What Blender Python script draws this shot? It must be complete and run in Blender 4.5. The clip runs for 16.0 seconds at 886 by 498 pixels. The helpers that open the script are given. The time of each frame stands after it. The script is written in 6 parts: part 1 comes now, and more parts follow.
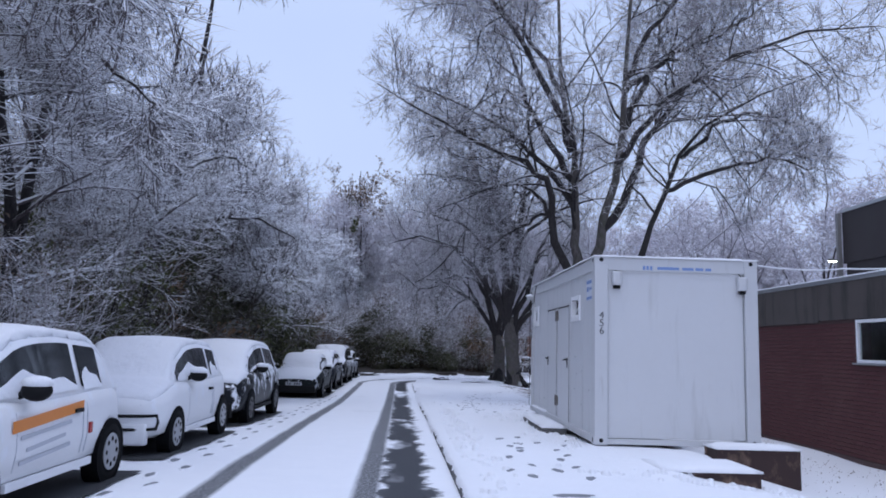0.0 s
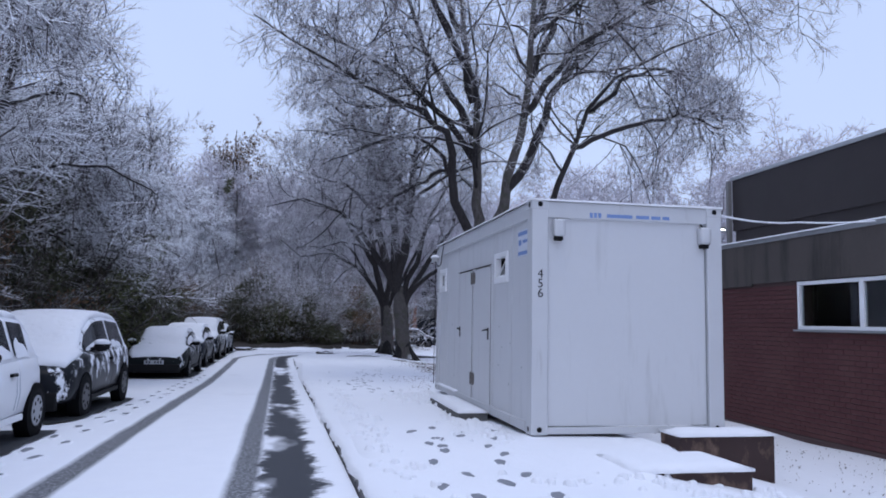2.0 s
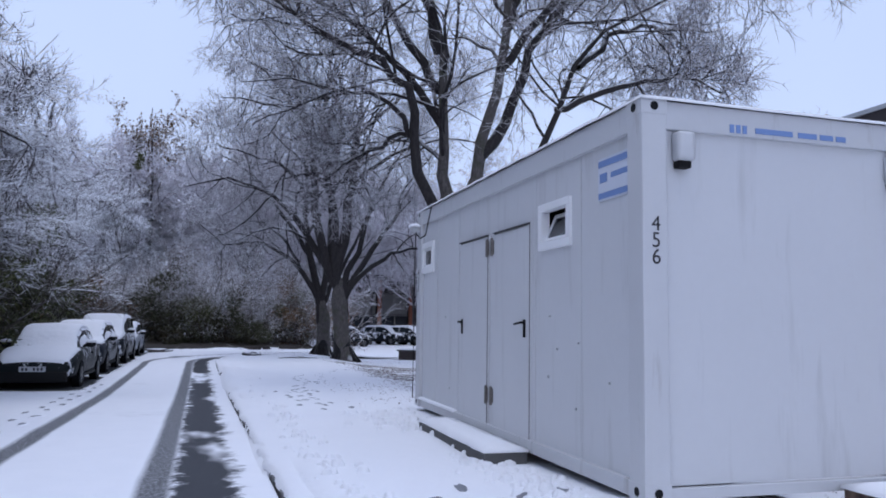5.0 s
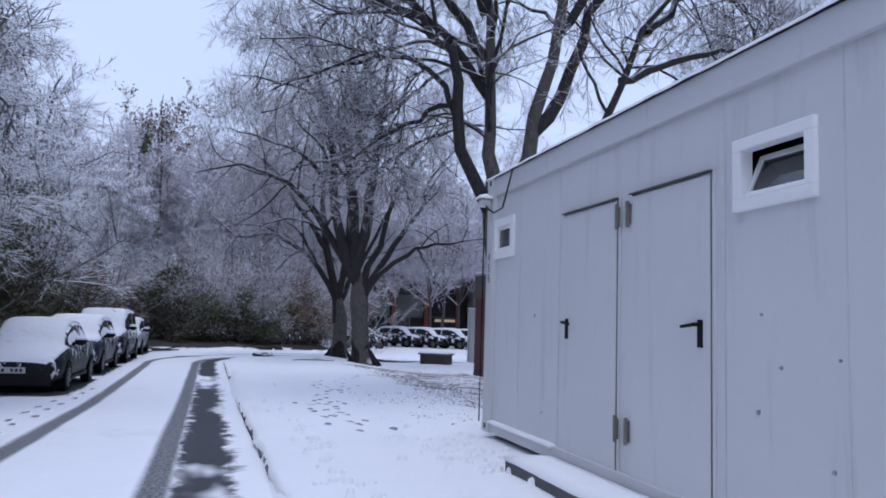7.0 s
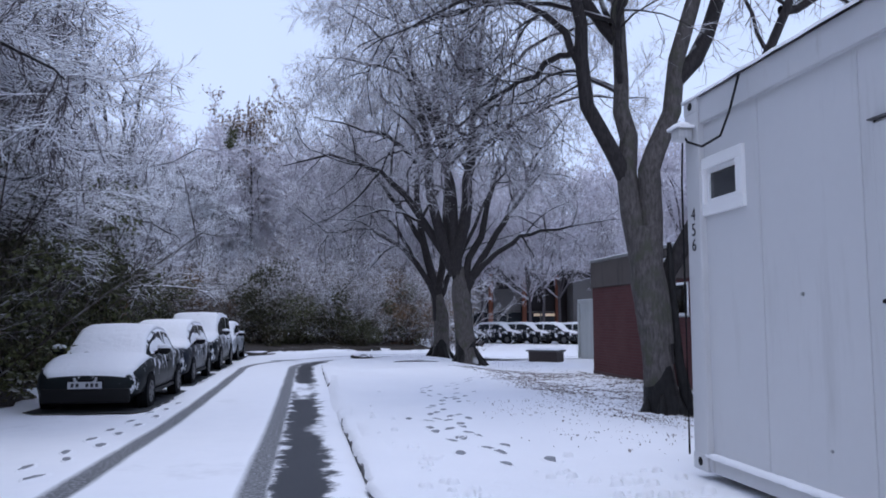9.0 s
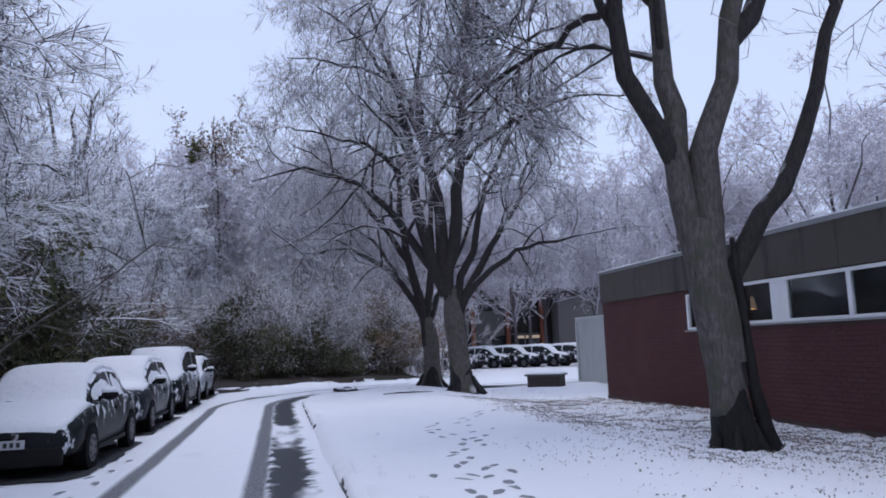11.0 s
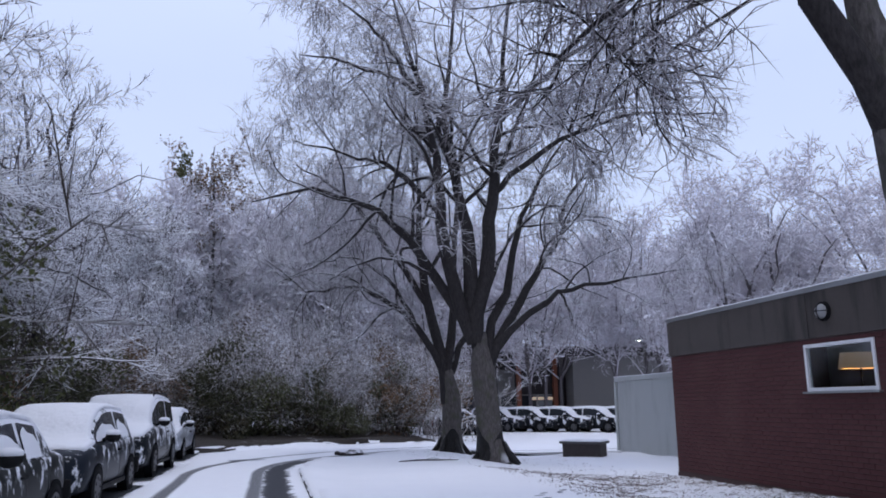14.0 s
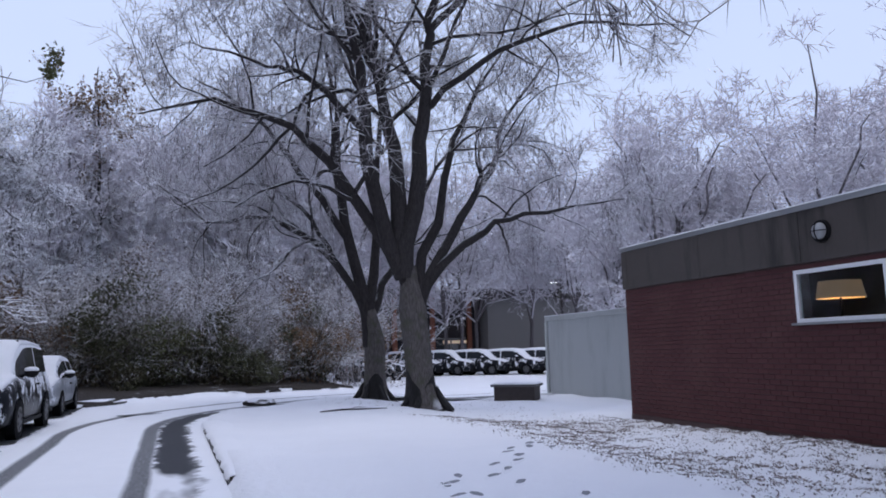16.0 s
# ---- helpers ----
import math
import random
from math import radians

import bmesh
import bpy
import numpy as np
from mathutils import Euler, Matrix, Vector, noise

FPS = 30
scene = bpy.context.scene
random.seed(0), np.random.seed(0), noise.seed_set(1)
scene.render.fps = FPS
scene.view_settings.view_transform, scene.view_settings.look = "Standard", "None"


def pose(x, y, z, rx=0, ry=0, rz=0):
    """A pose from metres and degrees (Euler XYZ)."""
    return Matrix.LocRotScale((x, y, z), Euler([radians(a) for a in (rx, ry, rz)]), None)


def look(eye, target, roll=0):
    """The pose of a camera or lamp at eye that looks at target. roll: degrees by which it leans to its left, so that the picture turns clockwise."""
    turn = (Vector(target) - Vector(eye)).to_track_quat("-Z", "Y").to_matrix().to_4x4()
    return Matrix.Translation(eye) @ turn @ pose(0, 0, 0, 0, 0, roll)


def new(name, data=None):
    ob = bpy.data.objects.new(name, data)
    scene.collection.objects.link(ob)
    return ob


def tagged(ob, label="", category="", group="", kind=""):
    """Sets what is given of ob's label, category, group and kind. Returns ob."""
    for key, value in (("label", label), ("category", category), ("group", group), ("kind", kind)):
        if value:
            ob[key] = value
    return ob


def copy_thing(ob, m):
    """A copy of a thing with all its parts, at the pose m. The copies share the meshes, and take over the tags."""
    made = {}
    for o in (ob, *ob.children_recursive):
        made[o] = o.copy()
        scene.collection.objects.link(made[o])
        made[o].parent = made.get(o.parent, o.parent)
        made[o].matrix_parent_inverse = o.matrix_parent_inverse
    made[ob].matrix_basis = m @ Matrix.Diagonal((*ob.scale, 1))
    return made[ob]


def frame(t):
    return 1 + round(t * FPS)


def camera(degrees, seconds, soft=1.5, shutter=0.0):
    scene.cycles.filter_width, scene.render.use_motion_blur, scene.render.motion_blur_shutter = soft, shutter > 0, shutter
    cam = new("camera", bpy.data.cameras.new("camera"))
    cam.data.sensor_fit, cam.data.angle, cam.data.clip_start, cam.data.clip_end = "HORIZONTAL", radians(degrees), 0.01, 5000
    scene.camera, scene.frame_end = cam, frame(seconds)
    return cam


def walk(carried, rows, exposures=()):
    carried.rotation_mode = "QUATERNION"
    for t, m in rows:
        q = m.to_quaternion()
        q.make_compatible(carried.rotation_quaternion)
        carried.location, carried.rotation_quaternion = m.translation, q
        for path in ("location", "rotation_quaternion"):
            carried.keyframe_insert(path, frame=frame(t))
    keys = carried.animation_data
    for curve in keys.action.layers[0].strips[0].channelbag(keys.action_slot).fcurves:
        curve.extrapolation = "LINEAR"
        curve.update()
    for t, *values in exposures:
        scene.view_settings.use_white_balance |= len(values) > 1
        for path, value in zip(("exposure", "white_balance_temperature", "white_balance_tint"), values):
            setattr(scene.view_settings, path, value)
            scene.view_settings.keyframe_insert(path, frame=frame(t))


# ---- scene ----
cam = camera(60.8, 16.0, 1.8)
METRES, EYE, TILT, LEAN, TURN = 21.0, 1.6, 0.0, 0.0, -2.0
ROWS = [
    (0.0, 0.0, 0.0, 0.0, -0.21, 7.38, -1.62),
    (0.5, -0.0011, 0.0307, 0.0001, -3.2, 5.57, -0.59),
    (1.0, -0.0021, 0.0623, -0.0006, -5.52, 6.19, 0.44),
    (1.5, -0.0037, 0.0928, -0.0021, -8.56, 4.52, -0.15),
    (2.0, -0.0079, 0.1243, -0.0025, -9.16, 5.49, -1.0),
    (2.5, -0.0079, 0.1557, -0.0031, -13.87, 5.61, 0.51),
    (3.0, -0.0115, 0.1875, -0.0044, -11.93, 5.21, 1.7),
    (5.5, -0.0176, 0.3472, -0.0081, -15.1, 5.63, -1.12),
    (6.0, -0.0197, 0.3788, -0.0086, -12.61, 6.49, -2.01),
    (6.5, -0.0187, 0.4086, -0.0095, -16.11, 5.48, -1.17),
    (7.0, -0.0204, 0.44, -0.0098, -14.12, 5.65, -1.86),
    (7.5, -0.0214, 0.4701, -0.0093, -12.31, 5.58, 0.14),
    (8.0, -0.0234, 0.5007, -0.0104, -8.89, 5.75, -0.3),
    (8.5, -0.0225, 0.5318, -0.0111, -7.06, 5.25, -0.14),
    (11.0, -0.0372, 0.687, -0.0131, -9.18, 7.18, 2.24),
    (11.5, -0.0371, 0.7189, -0.0132, -8.73, 8.22, 3.01),
    (12.0, -0.0391, 0.75, -0.0137, -7.27, 6.76, 2.32),
    (12.5, -0.041, 0.7796, -0.0146, -3.56, 9.16, 1.28),
    (13.0, -0.0456, 0.8112, -0.0138, -2.53, 12.16, 0.04),
    (13.5, -0.0464, 0.844, -0.0155, -4.53, 14.31, -0.2),
    (14.0, -0.0486, 0.8758, -0.0163, -9.56, 11.64, 0.52),
    (14.5, -0.0524, 0.9057, -0.0186, -10.15, 9.88, 0.24),
    (15.0, -0.0542, 0.9353, -0.0183, -13.24, 9.3, 1.15),
    (15.5, -0.0536, 0.9669, -0.0195, -14.41, 9.05, 1.49),
    (16.0, -0.0515, 0.997, -0.0203, -16.66, 7.51, 1.48),
]
walk(cam, [(t, pose(0, 0, EYE, TILT, LEAN, TURN) @ pose(METRES * x, METRES * y, METRES * z, 90 + pitch, roll, yaw)) for t, x, y, z, yaw, pitch, roll in ROWS],
     [(0.0, 0.02, 6450, 10), (3.0, 0.05, 6450, 10), (7.0, 0.16, 6500, 10), (8.5, 0.24, 6500, 10), (11.5, 0.14, 6750, 11), (16.0, 0.16, 6800, 11)])

# ---------------------------------------------------------------- world and light
world = bpy.data.worlds.new("overcast_dusk")
scene.world = world
world.use_nodes = True
wn, wl = world.node_tree.nodes, world.node_tree.links
wn.clear()
w_out, w_bg = wn.new("ShaderNodeOutputWorld"), wn.new("ShaderNodeBackground")
w_sky, w_mix = wn.new("ShaderNodeTexSky"), wn.new("ShaderNodeMix")
w_sky.sky_type, w_sky.sun_disc = "NISHITA", False
w_sky.sun_elevation, w_sky.sun_rotation = radians(14), radians(200)
w_gain = wn.new("ShaderNodeMix")
w_gain.data_type, w_gain.blend_type = "RGBA", "MULTIPLY"
w_gain.inputs[0].default_value = 1.0
w_gain.inputs[7].default_value = (0.1, 0.1, 0.1, 1)
wl.new(w_sky.outputs[0], w_gain.inputs[6])
w_geo, w_sep = wn.new("ShaderNodeTexCoord"), wn.new("ShaderNodeSeparateXYZ")
wl.new(w_geo.outputs["Generated"], w_sep.inputs[0])
w_ramp = wn.new("ShaderNodeValToRGB")
wl.new(w_sep.outputs[2], w_ramp.inputs[0])
w_ramp.color_ramp.elements[0].position, w_ramp.color_ramp.elements[0].color = 0.0, (0.58, 0.69, 1.0, 1)
w_ramp.color_ramp.elements[1].position, w_ramp.color_ramp.elements[1].color = 1.0, (0.84, 0.97, 1.42, 1)
mid_sky = w_ramp.color_ramp.elements.new(0.4)
mid_sky.color = (0.57, 0.69, 1.02, 1)
w_cloud = wn.new("ShaderNodeTexNoise")
w_cloud.inputs["Scale"].default_value, w_cloud.inputs["Detail"].default_value = 2.5, 3
wl.new(w_geo.outputs["Generated"], w_cloud.inputs["Vector"])
w_cr = wn.new("ShaderNodeMapRange")
w_cr.inputs[3].default_value, w_cr.inputs[4].default_value = 0.92, 1.08
wl.new(w_cloud.outputs[0], w_cr.inputs[0])
w_mul = wn.new("ShaderNodeVectorMath")
w_mul.operation = "SCALE"
wl.new(w_ramp.outputs[0], w_mul.inputs[0])
wl.new(w_cr.outputs[0], w_mul.inputs["Scale"])
w_mix.data_type = "RGBA"
w_mix.inputs[0].default_value = 0.88
wl.new(w_gain.outputs[2], w_mix.inputs[6])
wl.new(w_mul.outputs[0], w_mix.inputs[7])
wl.new(w_mix.outputs[2], w_bg.inputs[0])
w_bg.inputs[1].default_value = 1.05
wl.new(w_bg.outputs[0], w_out.inputs[0])

sun = new("sun", bpy.data.lights.new("sun", "SUN"))
sun.data.energy, sun.data.angle, sun.data.color = 0.62, radians(25), (0.97, 0.98, 1.0)
sun.matrix_world = look((0, 0, 60), (6, 9, 0))


# ---------------------------------------------------------------- materials
def mat_new(name):
    m = bpy.data.materials.new(name)
    m.use_nodes = True
    return m, m.node_tree.nodes, m.node_tree.links, m.node_tree.nodes["Principled BSDF"]


def noise_node(n, l, scale, detail=4, rough=0.6, coords=None, warp=None):
    t = n.new("ShaderNodeTexNoise")
    t.inputs["Scale"].default_value, t.inputs["Detail"].default_value, t.inputs["Roughness"].default_value = scale, detail, rough
    if coords is not None:
        l.new(coords, t.inputs["Vector"])
    return t


def ramp_node(n, l, src, a, b, ca=(0, 0, 0, 1), cb=(1, 1, 1, 1)):
    r = n.new("ShaderNodeValToRGB")
    r.color_ramp.elements[0].position, r.color_ramp.elements[1].position = a, b
    r.color_ramp.elements[0].color, r.color_ramp.elements[1].color = ca, cb
    l.new(src, r.inputs[0])
    return r


def mix_node(n, l, fac, a, b, blend="MIX"):
    m = n.new("ShaderNodeMix")
    m.data_type, m.blend_type = "RGBA", blend
    for sock, v in ((m.inputs[0], fac), (m.inputs[6], a), (m.inputs[7], b)):
        if isinstance(v, (int, float)):
            sock.default_value = v
        elif isinstance(v, tuple):
            sock.default_value = (*v, 1) if len(v) == 3 else v
        else:
            l.new(v, sock)
    return m.outputs[2]


def math_node(n, l, op, a, b=0.0, c=0.0):
    m = n.new("ShaderNodeMath")
    m.operation = op
    for i, v in enumerate((a, b, c)):
        if isinstance(v, (int, float)):
            m.inputs[i].default_value = v
        else:
            l.new(v, m.inputs[i])
    return m.outputs[0]


def bump_node(n, l, bsdf, height, strength, distance):
    b = n.new("ShaderNodeBump")
    b.inputs["Strength"].default_value, b.inputs["Distance"].default_value = strength, distance
    l.new(height, b.inputs["Height"])
    l.new(b.outputs[0], bsdf.inputs["Normal"])
    return b


def plain(name, col, rough=0.6, metal=0.0, var=0.12, scale=6.0, bump=0.1, dist=0.003, spec=0.5, grime=None):
    """A surface with colour variation at two scales, and fine relief."""
    m, n, l, b = mat_new(name)
    tc = n.new("ShaderNodeTexCoord").outputs["Object"]
    big, fine = noise_node(n, l, scale, 3, 0.6, tc), noise_node(n, l, scale * 11, 3, 0.6, tc)
    dark = tuple(c * (1 - var) for c in col)
    light = tuple(min(1, c * (1 + var)) for c in col)
    c = mix_node(n, l, big.outputs[0], dark, light)
    c = mix_node(n, l, 0.35, c, mix_node(n, l, fine.outputs[0], dark, light))
    if grime:
        mp = n.new("ShaderNodeMapping")
        mp.inputs["Scale"].default_value = grime[1]
        l.new(tc, mp.inputs[0])
        g = noise_node(n, l, 1.0, 5, 0.65, mp.outputs[0])
        c = mix_node(n, l, ramp_node(n, l, g.outputs[0], grime[2], grime[3]).outputs[0], c, grime[0])
    l.new(c, b.inputs["Base Color"])
    b.inputs["Roughness"].default_value, b.inputs["Metallic"].default_value = rough, metal
    b.inputs["Specular IOR Level"].default_value = spec
    if bump:
        bump_node(n, l, b, fine.outputs[0], bump, dist)
    return m


def snow_mat():
    m, n, l, b = mat_new("snow")
    tc = n.new("ShaderNodeTexCoord").outputs["Object"]
    big, mid, fine = noise_node(n, l, 0.7, 4, 0.6, tc), noise_node(n, l, 7, 4, 0.6, tc), noise_node(n, l, 60, 3, 0.6, tc)
    c = mix_node(n, l, big.outputs[0], (0.80, 0.82, 0.86), (0.88, 0.89, 0.92))
    l.new(c, b.inputs["Base Color"])
    b.inputs["Roughness"].default_value = 0.75
    b.inputs["Specular IOR Level"].default_value = 0.25
    h = math_node(n, l, "ADD", mid.outputs[0], math_node(n, l, "MULTIPLY", fine.outputs[0], 0.25))
    bump_node(n, l, b, h, 0.55, 0.05)
    return m


def snowy(name, col, lo=0.25, hi=0.6, rough=0.85, scale=3.0, var=0.35, moss=None, patch=0.5, bumpd=0.02, tilt=1.0):
    """Bark, leaves or stone with snow lying on what faces upwards."""
    m, n, l, b = mat_new(name)
    tc = n.new("ShaderNodeTexCoord").outputs["Object"]
    geo = n.new("ShaderNodeNewGeometry")
    sep = n.new("ShaderNodeSeparateXYZ")
    l.new(geo.outputs["Normal"], sep.inputs[0])
    mp = n.new("ShaderNodeMapping")
    mp.inputs["Scale"].default_value = (1, 1, 0.25)
    l.new(tc, mp.inputs[0])
    big, fine = noise_node(n, l, scale, 4, 0.6, tc), noise_node(n, l, scale * 9, 4, 0.7, mp.outputs[0])
    c = mix_node(n, l, ramp_node(n, l, fine.outputs[0], 0.36, 0.64).outputs[0], tuple(v * (1 - var) for v in col), tuple(v * (1 + var) for v in col))
    if moss:
        c = mix_node(n, l, ramp_node(n, l, big.outputs[0], 0.5, 0.68).outputs[0], c, moss)
    up = math_node(n, l, "ADD", math_node(n, l, "MULTIPLY", sep.outputs[2], tilt), math_node(n, l, "MULTIPLY", math_node(n, l, "SUBTRACT", big.outputs[0], 0.5), patch))
    f = ramp_node(n, l, up, lo, hi)
    c = mix_node(n, l, f.outputs[0], c, (0.84, 0.86, 0.90))
    l.new(c, b.inputs["Base Color"])
    b.inputs["Roughness"].default_value = rough
    b.inputs["Specular IOR Level"].default_value = 0.2
    bump_node(n, l, b, fine.outputs[0], 0.5, bumpd)
    return m


def road_mat():
    """Snow on asphalt with wheel tracks and a thawed wet strip along the kerb; u runs across in metres from the kerb, v along."""
    m, n, l, b = mat_new("snowy_asphalt")
    uv = n.new("ShaderNodeUVMap").outputs[0]
    sep = n.new("ShaderNodeSeparateXYZ")
    l.new(uv, sep.inputs[0])
    u, v = sep.outputs[0], sep.outputs[1]
    mp = n.new("ShaderNodeMapping")
    mp.inputs["Scale"].default_value = (1.0, 0.35, 1)
    l.new(uv, mp.inputs[0])
    wob = noise_node(n, l, 1.2, 5, 0.65, mp.outputs[0])
    rag = noise_node(n, l, 2.6, 6, 0.7, uv)
    fine = noise_node(n, l, 26, 4, 0.7, uv)
    grain = noise_node(n, l, 160, 3, 0.6, uv)

    def strip(centre, half, soft, wobble, src):
        d = math_node(n, l, "ADD", u, math_node(n, l, "MULTIPLY", math_node(n, l, "SUBTRACT", src, 0.5), wobble))
        d = math_node(n, l, "ABSOLUTE", math_node(n, l, "SUBTRACT", d, centre))
        mr = n.new("ShaderNodeMapRange")
        l.new(d, mr.inputs[0])
        mr.inputs[1].default_value, mr.inputs[2].default_value = half + soft, half - soft
        return mr.outputs[0]

    left = strip(-2.42, 0.12, 0.035, 0.10, wob.outputs[0])
    right = strip(-0.90, 0.12, 0.035, 0.08, wob.outputs[0])
    wet = strip(-0.52, 0.25, 0.05, 0.7, rag.outputs[0])
    gaps = ramp_node(n, l, noise_node(n, l, 0.55, 4, 0.6, mp.outputs[0]).outputs[0], 0.37, 0.45)
    wet = math_node(n, l, "MULTIPLY", wet, gaps.outputs[0])
    spots = ramp_node(n, l, fine.outputs[0], 0.42, 0.52)
    tread = math_node(n, l, "MULTIPLY", math_node(n, l, "MAXIMUM", left, right), math_node(n, l, "ADD", 0.62, math_node(n, l, "MULTIPLY", spots.outputs[0], 0.3)))
    smear = ramp_node(n, l, noise_node(n, l, 0.35, 5, 0.7, uv).outputs[0], 0.62, 0.80)
    thin = math_node(n, l, "MULTIPLY", smear.outputs[0], 0.25)
    bare = math_node(n, l, "MAXIMUM", math_node(n, l, "MAXIMUM", tread, wet), thin)
    asphalt = mix_node(n, l, grain.outputs[0], (0.020, 0.022, 0.026), (0.055, 0.058, 0.065))
    snowc = mix_node(n, l, rag.outputs[0], (0.80, 0.82, 0.86), (0.88, 0.89, 0.92))
    l.new(mix_node(n, l, bare, snowc, asphalt), b.inputs["Base Color"])
    mr = n.new("ShaderNodeMapRange")
    l.new(bare, mr.inputs[0])
    mr.inputs[3].default_value, mr.inputs[4].default_value = 0.8, 0.5
    l.new(mr.outputs[0], b.inputs["Roughness"])
    b.inputs["Specular IOR Level"].default_value = 0.3
    h = math_node(n, l, "SUBTRACT", math_node(n, l, "MULTIPLY", fine.outputs[0], 0.3), bare)
    bump_node(n, l, b, h, 0.5, 0.02)
    return m


def glass_mat(name, tint=(0.75, 0.8, 0.82)):
    m, n, l, b = mat_new(name)
    b.inputs["Base Color"].default_value = (*tint, 1)
    b.inputs["Transmission Weight"].default_value = 1.0
    b.inputs["Roughness"].default_value = 0.02
    b.inputs["IOR"].default_value = 1.45
    return m


def glow_mat(name, col, strength):
    m, n, l, b = mat_new(name)
    b.inputs["Base Color"].default_value = (*col, 1)
    b.inputs["Emission Color"].default_value = (*col, 1)
    b.inputs["Emission Strength"].default_value = strength
    return m


def litter_mat():
    m, n, l, b = mat_new("fallen_leaves")
    g = n.new("ShaderNodeNewGeometry")
    r = ramp_node(n, l, g.outputs["Random Per Island"], 0.0, 1.0, (0.09, 0.078, 0.075, 1), (0.30, 0.25, 0.23, 1))
    l.new(r.outputs[0], b.inputs["Base Color"])
    b.inputs["Roughness"].default_value = 0.8
    return m


def brick_mat():
    m, n, l, b = mat_new("dark_red_brick")
    oi, geo = n.new("ShaderNodeObjectInfo"), n.new("ShaderNodeNewGeometry")
    rnd = math_node(n, l, "FRACT", math_node(n, l, "ADD", oi.outputs["Random"], geo.outputs["Random Per Island"]))
    tc = n.new("ShaderNodeTexCoord").outputs["Object"]
    big, fine = noise_node(n, l, 1.1, 4, 0.6, geo.outputs["Position"]), noise_node(n, l, 45, 4, 0.7, geo.outputs["Position"])
    c = ramp_node(n, l, rnd, 0.0, 1.0, (0.098, 0.037, 0.038, 1), (0.118, 0.045, 0.046, 1)).outputs[0]
    c = mix_node(n, l, math_node(n, l, "MULTIPLY", fine.outputs[0], 0.5), c, (0.060, 0.028, 0.028))
    c = mix_node(n, l, ramp_node(n, l, big.outputs[0], 0.5, 0.75).outputs[0], c, mix_node(n, l, 0.6, c, (0.13, 0.062, 0.058)))
    l.new(c, b.inputs["Base Color"])
    b.inputs["Roughness"].default_value = 0.85
    b.inputs["Specular IOR Level"].default_value = 0.25
    bump_node(n, l, b, fine.outputs[0], 0.4, 0.004)
    return m


SNOW = snow_mat()
ROAD = road_mat()
WETBARK = snowy("wet_black_bark", (0.018, 0.017, 0.017), 0.88, 1.1, rough=0.6, bumpd=0.05)
BARK = snowy("dark_bark", (0.100, 0.090, 0.086), 0.45, 0.75, moss=(0.076, 0.078, 0.058), bumpd=0.028, var=0.38)
LIMB = snowy("snowy_limb_bark", (0.037, 0.033, 0.033), 0.55, 0.9, patch=0.9)
TWIG = snowy("snowy_twig", (0.19, 0.170, 0.182), -0.45, 0.55, patch=0.9, tilt=0.7, var=0.25)
WOODTWIG = snowy("snowy_brown_twig", (0.110, 0.094, 0.098), 0.02, 0.46, patch=1.0)
UNDERTWIG = snowy("undergrowth_twig", (0.066, 0.055, 0.048), 0.30, 1.1, patch=1.0)
# Frost plus distance haze: the base colour is paled to stand in for air.
FARTWIG = snowy("frosted_hazed_far_twig", (0.57, 0.54, 0.58), -0.7, 0.5, patch=1.2, var=0.2, tilt=0.5, scale=0.6)
FARBARK = snowy("far_bark", (0.115, 0.102, 0.106), 0.25, 0.85, patch=0.9)
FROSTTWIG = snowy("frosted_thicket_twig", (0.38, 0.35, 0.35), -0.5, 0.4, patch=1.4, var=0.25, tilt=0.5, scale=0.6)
LEAF_FROST = snowy("frosted_withered_leaf", (0.17, 0.130, 0.105), -0.35, 0.5, patch=1.8, scale=0.5, var=0.25, tilt=0.35)
LEAF_GREEN = snowy("evergreen_leaf", (0.105, 0.112, 0.052), 0.18, 1.0, patch=1.6, scale=0.5, moss=(0.125, 0.098, 0.058), tilt=0.35)
LEAF_BROWN = snowy("withered_leaf", (0.19, 0.118, 0.07), 0.18, 1.0, patch=1.6, scale=0.5, moss=(0.105, 0.085, 0.055), tilt=0.35)
LEAF_DARK = snowy("dark_undergrowth", (0.072, 0.074, 0.044), 0.34, 1.3, patch=1.2, scale=0.5, moss=(0.080, 0.058, 0.038), tilt=0.35)
BRICK = brick_mat()
MORTAR = plain("grey_mortar", (0.082, 0.050, 0.049), 0.95, var=0.25, scale=20)
FASCIA = plain("weathered_brown_fascia", (0.078, 0.066, 0.060), 0.85, var=0.25, scale=1.5, grime=((0.034, 0.030, 0.028), (2.2, 2.2, 0.35), 0.50, 0.66))
CONTAINER = plain("light_grey_container_paint", (0.60, 0.61, 0.625), 0.55, var=0.05, scale=1.2, bump=0.04, dist=0.002, spec=0.3, grime=((0.46, 0.465, 0.47), (4.5, 4.5, 0.5), 0.56, 0.85))
CONTFRAME = plain("grey_container_frame_paint", (0.56, 0.57, 0.585), 0.45, var=0.06, scale=3, grime=((0.30, 0.28, 0.26), (6, 6, 0.8), 0.60, 0.85))
PLANTER = plain("dark_planter_brick", (0.058, 0.047, 0.045), 0.9, var=0.3, scale=9)
CREAM = plain("pale_grey_green_panel", (0.44, 0.46, 0.45), 0.7, var=0.06, scale=0.8, grime=((0.34, 0.35, 0.34), (1.5, 1.5, 0.4), 0.5, 0.8))
WHITE = plain("white_window_plastic", (0.83, 0.84, 0.85), 0.4, var=0.04)
BLACK = plain("black_plastic", (0.009, 0.009, 0.010), 0.6, var=0.2, spec=0.15)
STEEL = plain("galvanised_steel", (0.38, 0.39, 0.40), 0.45, 0.7, var=0.15)
